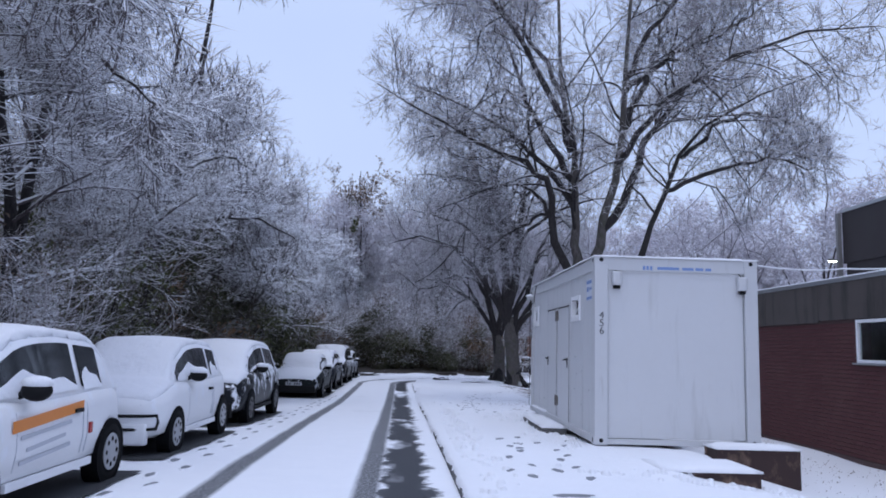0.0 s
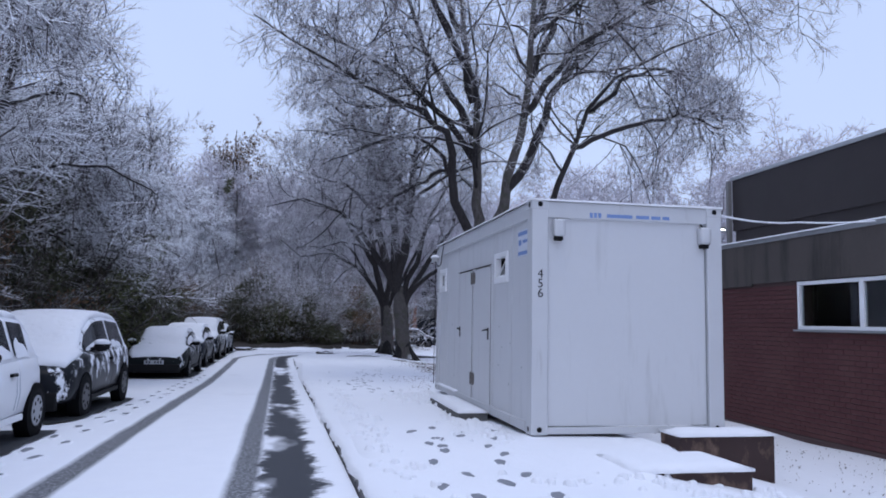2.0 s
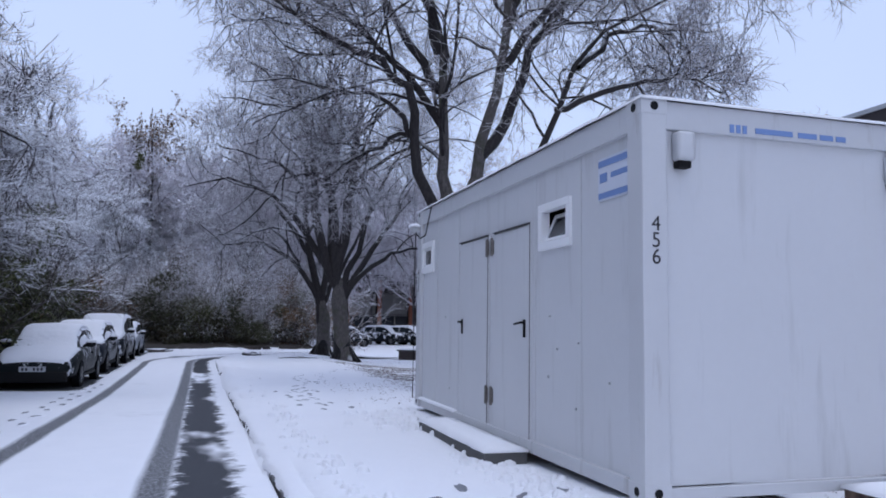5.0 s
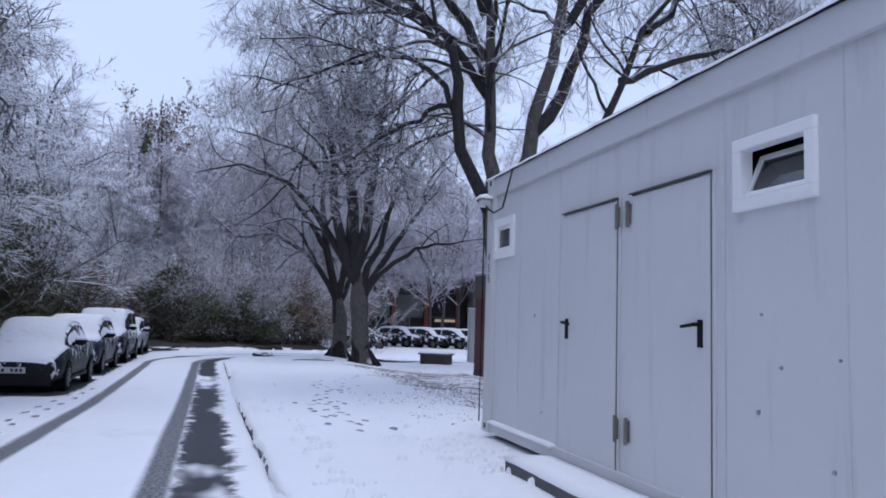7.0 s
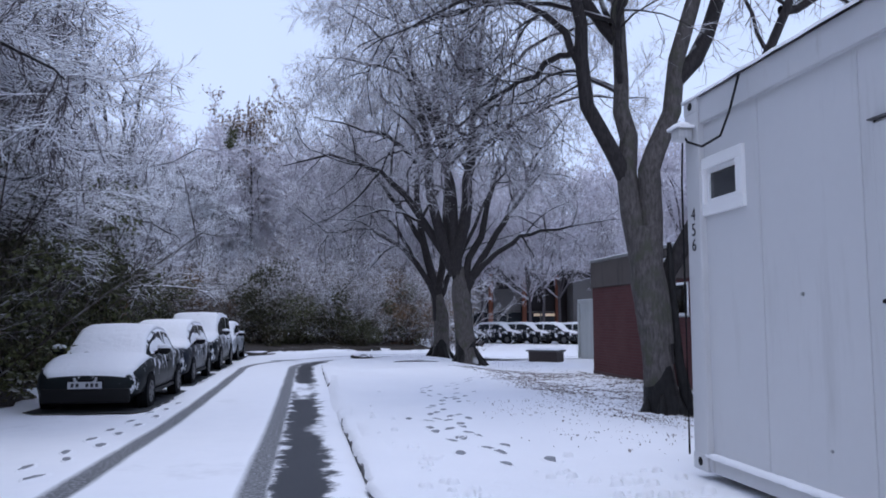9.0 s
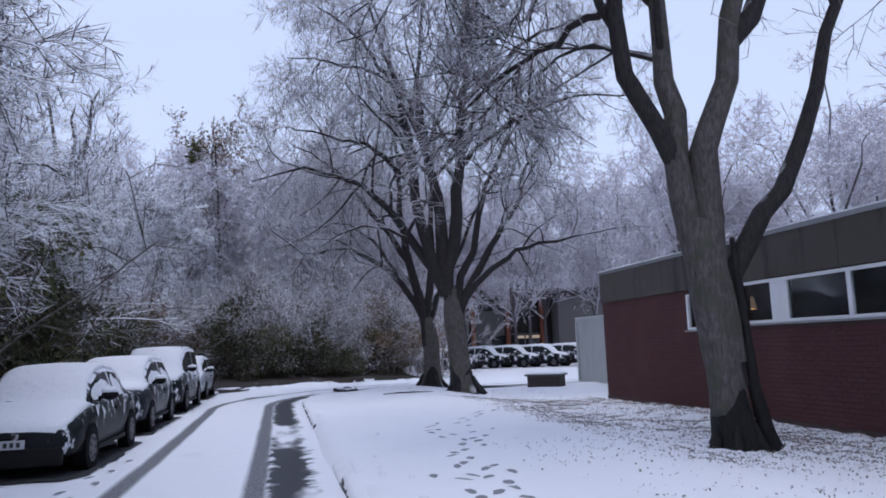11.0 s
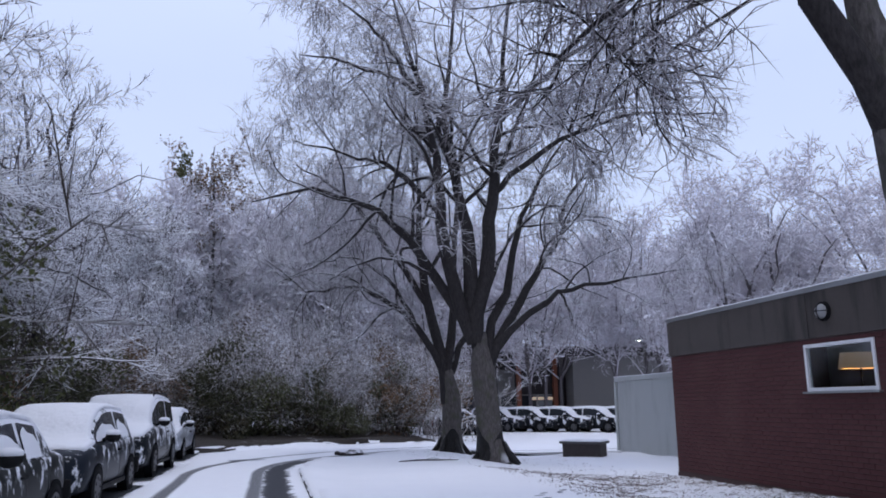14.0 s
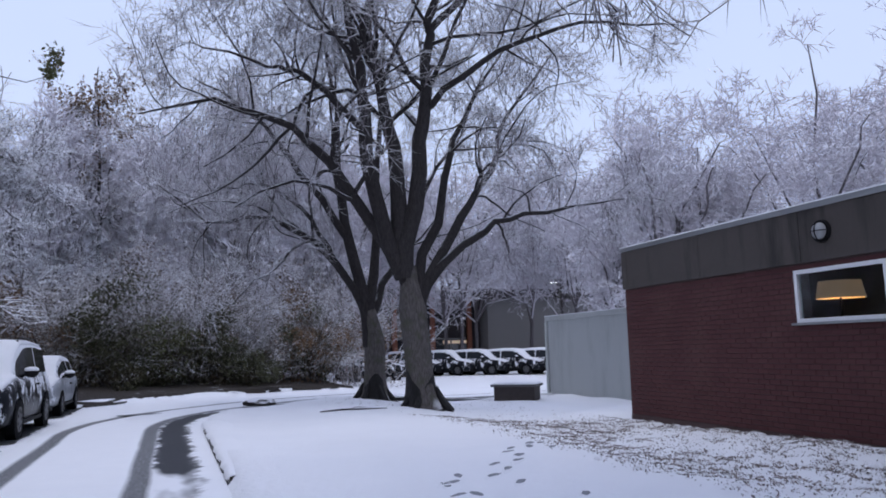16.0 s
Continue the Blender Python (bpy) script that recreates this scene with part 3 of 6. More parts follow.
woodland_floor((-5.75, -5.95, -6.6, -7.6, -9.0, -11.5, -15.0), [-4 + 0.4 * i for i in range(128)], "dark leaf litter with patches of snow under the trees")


# ---------------------------------------------------------------- the site container
CX0, CX1, CY0, CY1, CZ0, CZ1 = 2.67, 5.14, 11.15, 17.20, 0.25, 3.02


def drop_snow(x0, x1, y0, y1, z, thick, parent, name="snow_layer", lip=0.02, seed=1, step=0.12):
    """A layer of snow with a softly uneven top and rounded edges."""
    nx, ny = max(3, int((x1 - x0) / step)), max(3, int((y1 - y0) / step))
    r = random.Random(seed)
    V, F = [], []
    for j in range(ny + 1):
        for i in range(nx + 1):
            fx, fy = i / nx, j / ny
            e = min(fx * (x1 - x0), (1 - fx) * (x1 - x0), fy * (y1 - y0), (1 - fy) * (y1 - y0))
            h = thick * (0.25 + 0.75 * min(1, e / 0.07) ** 0.5) * r.uniform(0.85, 1.12)
            V.append((lerp(x0 - lip, x1 + lip, fx) + (r.uniform(-.008, .008) if e == 0 else 0), lerp(y0 - lip, y1 + lip, fy) + (r.uniform(-.008, .008) if e == 0 else 0), z + h))
    w = nx + 1
    F = [(j * w + i, j * w + i + 1, (j + 1) * w + i + 1, (j + 1) * w + i) for j in range(ny) for i in range(nx)]
    rim = [i for i in range(w)] + [j * w + nx for j in range(1, ny + 1)] + [ny * w + i for i in range(nx - 1, -1, -1)] + [j * w for j in range(ny - 1, 0, -1)]
    base = len(V)
    V += [(V[k][0], V[k][1], z - 0.012) for k in rim]
    n = len(rim)
    F += [(rim[k], base + k, base + (k + 1) % n, rim[(k + 1) % n]) for k in range(n)]
    return data_ob(name, V, F, SNOW, parent, "thin layer of fresh snow", smooth=True)


container = empty("site_container", pose(0, 0, 0), "light grey sanitary site container with two metal doors", "container")
ZW0, ZW1 = CZ0 + 0.1, CZ1 - 0.04
CWIN = [(12.32, 12.96, 2.09, 2.51), (16.46, 17.06, 2.11, 2.54)]
part("end_wall", box(CX0 + 0.05, CX1 - 0.05, CY0 + 0.05, CY0 + 0.10, ZW0, ZW1), CONTAINER, container, "light grey sheet metal end wall")
part("end_wall", box(CX0 + 0.05, CX1 - 0.05, CY1 - 0.10, CY1 - 0.05, ZW0, ZW1), CONTAINER, container, "light grey sheet metal end wall")
part("back_wall", box(CX1 - 0.10, CX1 - 0.05, CY0 + 0.10, CY1 - 0.10, ZW0, ZW1), CONTAINER, container)
part("roof_panel", box(CX0 + 0.1, CX1 - 0.1, CY0 + 0.1, CY1 - 0.1, ZW1 - 0.06, ZW1), CONTAINER, container)
part("floor_panel", box(CX0 + 0.1, CX1 - 0.1, CY0 + 0.1, CY1 - 0.1, ZW0, ZW0 + 0.06), DARK, container)
ya = CY0 + 0.10
for wa, wb, za, zb in CWIN:
    part("front_wall", box(CX0 + 0.05, CX0 + 0.10, ya, wa + 0.03, ZW0, ZW1), CONTAINER, container, "light grey sheet metal wall")
    part("front_wall", box(CX0 + 0.05, CX0 + 0.10, wa + 0.03, wb - 0.03, ZW0, za + 0.03), CONTAINER, container, "light grey sheet metal wall")
    part("front_wall", box(CX0 + 0.05, CX0 + 0.10, wa + 0.03, wb - 0.03, zb - 0.03, ZW1), CONTAINER, container, "light grey sheet metal wall")
    ya = wb - 0.03
part("front_wall", box(CX0 + 0.05, CX0 + 0.10, ya, CY1 - 0.10, ZW0, ZW1), CONTAINER, container, "light grey sheet metal wall")
part("inner_partition", box(CX0 + 1.0, CX0 + 1.05, CY0 + 0.12, CY1 - 0.12, ZW0 + 0.06, ZW1 - 0.06), DARK, container)
for cx in (CX0, CX1 - 0.2):
    for cy in (CY0, CY1 - 0.2):
        b = box(cx, cx + 0.2, cy, cy + 0.2, CZ0, CZ1, 0.012)
        post = part("corner_post", b, CONTFRAME, container)
        for zc in (CZ0 + 0.005, CZ1 - 0.115):
            part("corner_casting", box(cx - 0.004, cx + 0.204, cy - 0.004, cy + 0.204, zc, zc + 0.118, 0.008), CONTFRAME, post)
            part("casting_hole", cyl((cx + 0.1, cy - 0.006, zc + 0.06), (cx + 0.1, cy + 0.01, zc + 0.06), 0.032, seg=14), BLACK, post, "dark lifting hole")
            part("casting_hole", cyl((cx - 0.006, cy + 0.1, zc + 0.06), (cx + 0.01, cy + 0.1, zc + 0.06), 0.032, seg=14), BLACK, post, "dark lifting hole")
for cx in (CX0 + 0.012, CX1 - 0.072):
    part("roof_beam", box(cx, cx + 0.06, CY0 + 0.2, CY1 - 0.2, CZ1 - 0.21, CZ1 - 0.01, 0.008), CONTFRAME, container)
    part("floor_beam", box(cx, cx + 0.06, CY0 + 0.2, CY1 - 0.2, CZ0 + 0.01, CZ0 + 0.12, 0.008), CONTFRAME, container)
for cy in (CY0 + 0.012, CY1 - 0.072):
    part("roof_beam", box(CX0 + 0.2, CX1 - 0.2, cy, cy + 0.06, CZ1 - 0.21, CZ1 - 0.01, 0.008), CONTFRAME, container)
    part("floor_beam", box(CX0 + 0.2, CX1 - 0.2, cy, cy + 0.06, CZ0 + 0.01, CZ0 + 0.09, 0.008), CONTFRAME, container)
drop_snow(CX0, CX1, CY0, CY1, CZ1, 0.04, None, "roof_snow", 0.015, 3, 0.2)
tagged(bpy.data.objects["roof_snow"], "thin layer of snow on the container roof", "snow")
# wall sheet joints
for yj in (12.15, 13.06, 15.36, 16.3):
    part("panel_joint", box(CX0 + 0.044, CX0 + 0.052, yj - 0.004, yj + 0.004, CZ0 + 0.12, CZ1 - 0.21), CONTFRAME, container)
for cx in (CX0 + 0.205, CX1 - 0.213):
    part("seal_strip", box(cx, cx + 0.008, CY0 + 0.04, CY0 + 0.052, CZ0 + 0.1, CZ1 - 0.21), STEEL, container, "dark seam along the end wall")


def container_door(y0, y1, hinge_y, handle_y, lever):
    d = part("door", box(CX0 + 0.026, CX0 + 0.05, y0, y1, 0.36, 2.36, 0.006), CONTAINER, container, "light grey sheet steel door")
    x = CX0 + 0.03
    part("door_frame", box(x + 0.006, x + 0.02, y0 - 0.035, y0 - 0.009, 0.33, 2.40, 0.003), CONTAINER, d)
    part("door_seam", box(x + 0.002, x + 0.02, y0 - 0.009, y0 + 0.001, 0.35, 2.37), SEAM, d, "dark gap along the door edge")
    part("door_seam", box(x + 0.004, x + 0.02, y1 - 0.001, y1 + 0.007, 0.35, 2.37), SEAM, d, "dark gap along the door edge")
    part("threshold", box(x - 0.006, x + 0.02, y0, y1, 0.335, 0.358, 0.002), SEAM, d, "dark threshold")
    part("door_frame", box(x + 0.006, x + 0.02, y1 + 0.008, y1 + 0.035, 0.33, 2.40, 0.003), CONTAINER, d)
    part("drip_rail", box(x - 0.022, x + 0.02, y0 - 0.02, y1 + 0.02, 2.374, 2.383, 0.002), SEAM, d, "dark drip rail")
    for hz in (0.58, 2.14):
        b = cyl((x - 0.022, hinge_y, hz), (x - 0.022, hinge_y, hz + 0.19), 0.014)
        box(x - 0.02, x, hinge_y - 0.016, hinge_y + 0.016, hz + 0.02, hz + 0.17, 0.003, b)
        part("hinge", b, HINGE, d, "weathered dark steel hinge")
    part("handle_plate", box(x - 0.016, x - 0.003, handle_y - 0.024, handle_y + 0.024, 1.30, 1.47, 0.006), BLACK, d, "black handle plate")
    b = cyl((x - 0.06, handle_y, 1.44), (x - 0.01, handle_y, 1.44), 0.012)
    cyl((x - 0.055, handle_y - 0.01 * lever, 1.44), (x - 0.055, handle_y + 0.135 * lever, 1.425), 0.012, 0.01, bm=b)
    part("lever", b, BLACK, d, "black door lever")


container_door(14.32, 15.24, 14.285, 15.15, -1)
container_door(13.18, 14.10, 14.13, 13.27, 1)


def container_window(y0, y1, z0, z1, fw, tilt):
    x0, x1 = CX0 + 0.02, CX0 + 0.11
    frame_bm = box(x0, x1, y0, y1, z0, z0 + fw, 0.006)
    win = part("window", frame_bm, WHITE, container, "small white plastic window")
    for a in ((y0, y1, z1 - fw, z1), (y0, y0 + fw, z0 + fw, z1 - fw), (y1 - fw, y1, z0 + fw, z1 - fw)):
        part("window_frame", box(x0, x1, *a, 0.006), WHITE, win, "white plastic frame")
    yc = (y0 + y1) / 2
    hw, hh, t = (y1 - y0) / 2 - fw - 0.004, (z1 - z0) - 2 * fw - 0.008, 0.03
    b = bmesh.new()
    for a in ((-hw, hw, 0, t), (-hw, hw, hh - t, hh), (-hw, -hw + t, t, hh - t), (hw - t, hw, t, hh - t)):
        box(-0.018, 0.018, *a, bm=b)
    sash = part("sash", b, WHITE, win, "white tilted sash")
    sash.matrix_world = pose(x0 + 0.045, yc, z0 + fw + 0.004, 0, tilt, 0)
    pane = part("pane", box(-0.004, 0.004, -hw + t, hw - t, t, hh - t), PANE, win, "dark glazed pane")
    pane.matrix_world = pose(x0 + 0.045, yc, z0 + fw + 0.004, 0, tilt, 0)


PANE = plain("dark_reflecting_pane", (0.03, 0.033, 0.038), 0.06, var=0.1, bump=0, spec=0.7)
container_window(*CWIN[0], 0.07, 24)
container_window(*CWIN[1], 0.085, 0)
sign = part("sign_plate", box(CX0 + 0.036, CX0 + 0.048, 11.36, 11.84, 2.38, 2.71, 0.002), SIGNW, container, "white and blue hire company sign")
for zz, hh, mm, ya, yb in ((2.64, 0.05, BLUE, 11.37, 11.83), (2.52, 0.07, BLUE, 11.70, 11.81), (2.54, 0.04, BLUE, 11.40, 11.64), (2.395, 0.045, BLUE, 11.37, 11.83)):
    part("print_bar", box(CX0 + 0.032, CX0 + 0.0365, ya, yb, zz, zz + hh), BLUE, sign)
for k, xk in enumerate([3.40 + 0.055 * i for i in range(3)]):
    part("print_bar", box(xk, xk + 0.035, CY0 + 0.006, CY0 + 0.0125, 2.83, 2.89), BLUE, container, "blue hire company lettering as bars")
for xa, xb in ((3.62, 3.95), (4.0, 4.17), (4.2, 4.32), (4.35, 4.44)):
    part("print_bar", box(xa, xb, CY0 + 0.006, CY0 + 0.0125, 2.84, 2.88), BLUE, container, "blue hire company lettering as bars")
for k, ch in enumerate("456"):
    text_ob(ch, 0.15, INK, pose(CX0 + 0.105, CY0 - 0.002, 2.13 - 0.115 * k, 90, 0, 0), container, "stencilled_digit")
    text_ob(ch, 0.135, INK, pose(CX0 - 0.002, CY1 - 0.1, 2.13 - 0.115 * k, 90, 0, -90), container, "stencilled_digit")


rbolt = random.Random(8)
for yb, zb in ((12.75, 1.50), (12.78, 0.97), (12.2, 1.28), (12.25, 0.75), (11.7, 1.0), (15.7, 0.62), (14.75, 0.62), (13.6, 2.2), (15.9, 1.5), (12.6, 1.22)):
    part("bolt", cyl((CX0 + 0.040, yb, zb), (CX0 + 0.052, yb, zb), rbolt.uniform(0.008, 0.014), seg=8), STEEL, container, "small rusty bolt head")
drop_snow(CX0 + 0.0, CX0 + 0.06, 15.4, 17.0, CZ0 + 0.12, 0.03, container, "snow_ledge", 0.012, 31, 0.05)


def bulkhead_lamp(x, z):
    lamp = empty("outdoor_lamp", pose(x, CY0 + 0.05, z), "grey plastic outdoor lamp on the container end", "lamp", "container end lamps")
    part("housing", box(-0.07, 0.07, -0.11, 0.0, -0.09, 0.12, 0.03), CONTFRAME, lamp, smooth=True)
    part("base", box(-0.05, 0.05, -0.08, 0.0, -0.14, -0.085, 0.012), BLACK, lamp, "dark sensor base")
    part("cable", cyl((0.02, -0.02, 0.1), (-0.09, -0.02, 0.24), 0.008, seg=6), BLACK, lamp)


bulkhead_lamp(3.0, 2.675)
bulkhead_lamp(4.90, 2.645)


def tube_curve(pts, r, seg=6):
    """Mesh tube along points."""
    b = bmesh.new()
    rings = []
    P = [Vector(p) for p in pts]
    for i, p in enumerate(P):
        d = (P[min(i + 1, len(P) - 1)] - P[max(i - 1, 0)]).normalized()
        q = d.to_track_quat("Z", "Y")
        rr = r[i] if isinstance(r, (list, tuple)) else r
        rings.append([b.verts.new(p + q @ Vector((rr * math.cos(2 * math.pi * k / seg), rr * math.sin(2 * math.pi * k / seg), 0))) for k in range(seg)])
    for a, c in zip(rings, rings[1:]):
        for k in range(seg):
            b.faces.new((a[k], a[(k + 1) % seg], c[(k + 1) % seg], c[k]))
    b.faces.new(rings[0][::-1])
    b.faces.new(rings[-1])
    return b


def sag(a, c, drop, n=10):
    a, c = Vector(a), Vector(c)
    return [a.lerp(c, i / n) - Vector((0, 0, drop * 4 * (i / n) * (1 - i / n))) for i in range(n + 1)]


cable = part("supply_cable", tube_curve(sag((5.0, 11.3, 3.0), (7.3, 12.6, 3.12), 0.06) + sag((7.3, 12.6, 3.12), (9.0, 12.3, 3.24), 0.04)[1:], 0.014), SNOW, None)
tagged(cable, "snow-covered supply cable from container to roof", "cable")
hang = empty("cable_loop", pose(0, 0, 0), "black cable looping from the container eave", "cable")
part("cable", tube_curve([(2.63, 16.35, 2.98), (2.61, 16.45, 2.75), (2.625, 16.6, 2.62), (2.62, 16.85, 2.6), (2.61, 17.05, 2.68), (2.61, 17.12, 2.78)], 0.009), BLACK, hang)
part("socket", box(2.55, 2.67, 17.06, 17.2, 2.70, 2.80, 0.03), CONTFRAME, hang, "grey socket box")
drop_snow(2.54, 2.67, 17.05, 17.2, 2.80, 0.05, hang, "snow_cap", 0.01, 8, 0.03)
part("cable", tube_curve([(2.635, 17.17, 2.7), (2.635, 17.2, 2.4), (2.638, 17.205, 1.5), (2.636, 17.205, 0.35)], 0.008), BLACK, hang)

# steps by the container
step = empty("door_step", pose(0, 0, 0), "dark timber step with snow below the container doors", "step")
part("tread_box", box(2.24, 2.66, 13.1, 15.35, -0.05, 0.285, 0.012), CONCRETE, step)
drop_snow(2.24, 2.66, 13.1, 15.35, 0.285, 0.04, step, "snow_layer", 0.012, 11)
up = empty("steel_platform", pose(0, 0, 0), "rusty brown steel platform box topped with snow", "platform")
part("platform_box", box(4.28, 5.47, 10.66, 11.13, -0.35, 0.30, 0.01), RUST, up)
drop_snow(4.28, 5.47, 10.66, 11.13, 0.30, 0.05, up, "snow_layer", 0.02, 12)
low = empty("low_step", pose(0, 0, 0), "low rusty brown steel step covered with snow", "step")
part("platform_box", box(3.05, 4.24, 9.22, 10.1, -0.30, 0.20, 0.01), RUST, low)
drop_snow(3.05, 4.24, 9.22, 10.1, 0.20, 0.05, low, "snow_layer", 0.02, 13)

# ---------------------------------------------------------------- the brick building
WX, WY0, WY1, WZ0, WZF, WZR = 8.50, -6.0, 34.95, -0.75, 2.32, 3.17
OPEN = [(4.0, 9.0, 1.50, 2.32), (11.35, 14.30, 1.52, 2.34), (21.0, 28.2, 1.48, 2.30), (28.55, 30.2, 1.42, 2.22)]
hall = empty("brick_building", pose(0, 0, 0), "single-storey dark red brick building with brown fascia", "building")


def wall_pieces():
    """Solid backing wall, butted round the openings."""
    ys = WY0
    for a, c, z0, z1 in OPEN:
        part("backing_wall", box(WX + 0.015, WX + 0.3, ys, a, WZ0, WZR - 0.03), MORTAR, hall)
        part("backing_wall", box(WX + 0.015, WX + 0.3, a, c, WZ0, z0), MORTAR, hall)
        part("backing_wall", box(WX + 0.015, WX + 0.3, a, c, z1, WZR - 0.03), MORTAR, hall)
        ys = c
    part("backing_wall", box(WX + 0.015, WX + 0.3, ys, WY1 - 0.015, WZ0, WZR - 0.03), MORTAR, hall)
    part("backing_wall", box(WX + 0.3, 20.0, WY1 - 0.3, WY1 - 0.015, WZ0, WZR - 0.03), MORTAR, hall)


wall_pieces()
part("roof", box(WX - 0.02, 20.2, WY0, WY1 + 0.02, WZR - 0.03, WZR + 0.03, 0.008), FASCIA, hall, "flat roof with a metal edge")
part("roof_edge", box(WX - 0.05, WX - 0.021, WY0, WY1 + 0.05, WZR - 0.06, WZR + 0.028, 0.006), STEEL, hall, "metal roof edge strip")
drop_snow(WX - 0.045, 20.0, WY0, WY1 + 0.03, WZR + 0.03, 0.05, hall, "roof_snow", 0.02, 15, 0.5)
y = WY0
r_f = random.Random(9)
while y < WY1 - 0.1:
    ln = min(2.4, WY1 - y)
    lo = max((o[3] + 0.0 for o in OPEN if o[0] < y + ln and o[1] > y), default=WZF)
    part("fascia_board", box(WX - 0.03 + r_f.uniform(-0.004, 0.004), WX + 0.013, y + 0.004, y + ln - 0.004, max(WZF, lo + 0.02) if lo > WZF else WZF, WZR - 0.035, 0.004), FASCIA, hall, "weathered brown fascia board")
    y += ln
part("fascia_board", box(WX - 0.03, 20, WY1 - 0.013, WY1 + 0.03, WZF, WZR - 0.035, 0.004), FASCIA, hall, "weathered brown fascia board")
part("plinth", box(WX - 0.01, WX + 0.013, WY0, WY1, WZ0, -0.28, 0.004), MORTAR, hall, "dark plinth")


def wall_window(a, c, z0, z1, mullions, panels=()):
    win = part("window", box(WX + 0.03, WX + 0.038, a + 0.05, c - 0.05, z0 + 0.05, z1 - 0.05), GLASS, hall, "long low window with a white frame")
    win.visible_shadow = False
    f = 0.06
    x0, x1 = WX - 0.015, WX + 0.07
    for q in ((a, c, z0, z0 + f), (a, c, z1 - f, z1), (a, a + f, z0 + f, z1 - f), (c - f, c, z0 + f, z1 - f)):
        part("window_frame", box(x0, x1, *q, 0.006), WHITE, win, "white painted frame")
    for mpos in mullions:
        part("mullion", box(x0 + 0.01, x1, mpos - 0.045, mpos + 0.045, z0 + f, z1 - f, 0.005), WHITE, win, "white mullion")
    for pa, pc in panels:
        part("infill_panel", box(x0 + 0.02, x1, pa, pc, z0 + f, z1 - f, 0.005), WHITE, win, "white infill panel")
    part("window_sill", box(WX - 0.07, WX + 0.01, a - 0.06, c + 0.06, z0 - 0.035, z0 - 0.003, 0.004), STEEL, win, "metal sill")


wall_window(*OPEN[0], [5.5, 7.2])
wall_window(*OPEN[1], [12.80])
wall_window(*OPEN[2], [22.4, 23.7, 25.06], [(26.62, 27.12)])
wall_window(*OPEN[3], [])
# rooms behind the glass
part("inner_wall", box(12.4, 12.5, WY0 + 0.4, WY1 - 0.4, -0.5, 3.0), ROOM, hall)
part("inner_ceiling", box(WX + 0.31, 12.4, WY0 + 0.4, WY1 - 0.4, 2.75, 2.85), ROOM, hall)
part("inner_floor", box(WX + 0.31, 12.4, WY0 + 0.4, WY1 - 0.4, -0.35, -0.25), DARK, hall)
part("inner_partition", box(WX + 0.31, 12.4, 26.9, 27.0, -0.25, 2.75), ROOM, hall)
part("inner_partition", box(WX + 0.31, 12.4, 18.9, 19.0, -0.25, 2.75), ROOM, hall)

shade_glow = glow_mat("warm_lampshade", (1.0, 0.76, 0.54), 0.10)
tlamp = empty("table_lamp", pose(10.5, 31.25, 0.82), "lit table lamp with a warm yellow drum shade", "lamp")
b = bmesh.new()
bmesh.ops.create_cone(b, cap_ends=False, segments=24, radius1=0.40, radius2=0.34, depth=0.30, matrix=pose(0, 0, 1.2))
part("shade", b, shade_glow, tlamp, "glowing yellow fabric shade", True)
part("stem", cyl((0, 0, 0.03), (0, 0, 1.1), 0.02), BLACK, tlamp)
part("foot", cyl((0, 0, 0.0), (0, 0, 0.04), 0.16, 0.13, 20), BLACK, tlamp)
table = empty("side_table", pose(10.5, 31.25, -0.25), "pale round table below the lamp", "table")
part("tabletop", cyl((0, 0, 0.83), (0, 0, 0.87), 0.6, seg=28), ROOM, table)
part("leg", cyl((0, 0, 0), (0, 0, 0.83), 0.06), BLACK, table)
bulb = new("lamp_bulb", bpy.data.lights.new("lamp_bulb", "POINT"))
bulb.data.energy, bulb.data.color, bulb.data.shadow_soft_size = 7, (1.0, 0.62, 0.28), 0.05
bulb.location = (10.5, 31.25, 2.03)

wl_ = empty("wall_lamp", pose(WX - 0.03, 29.55, 2.74), "round caged bulkhead lamp on the fascia", "lamp")
part("back_ring", cyl((0, 0, 0), (-0.05, 0, 0), 0.17, 0.16, 24), BLACK, wl_, "black round base")
b = bmesh.new()
bmesh.ops.create_uvsphere(b, u_segments=20, v_segments=10, radius=0.125)
bmesh.ops.scale(b, vec=(0.75, 1, 1), verts=b.verts)
bmesh.ops.translate(b, vec=(-0.05, 0, 0), verts=b.verts)
part("glass_dome", b, LAMPGLASS, wl_, "frosted glass dome", True)
for a in (0, 90):
    ca, sa = math.cos(radians(a)), math.sin(radians(a))
    part("guard_bar", tube_curve([(-0.05 - 0.105 * math.sin(math.pi * k / 8), 0.14 * math.cos(math.pi * k / 8) * ca, 0.14 * math.cos(math.pi * k / 8) * sa) for k in range(9)], 0.008, 5), BLACK, wl_)

# bricks: a stretch as single bricks, the rest joined
BL, BH, GAP, BED = 0.24, 0.070, 0.002, 0.013


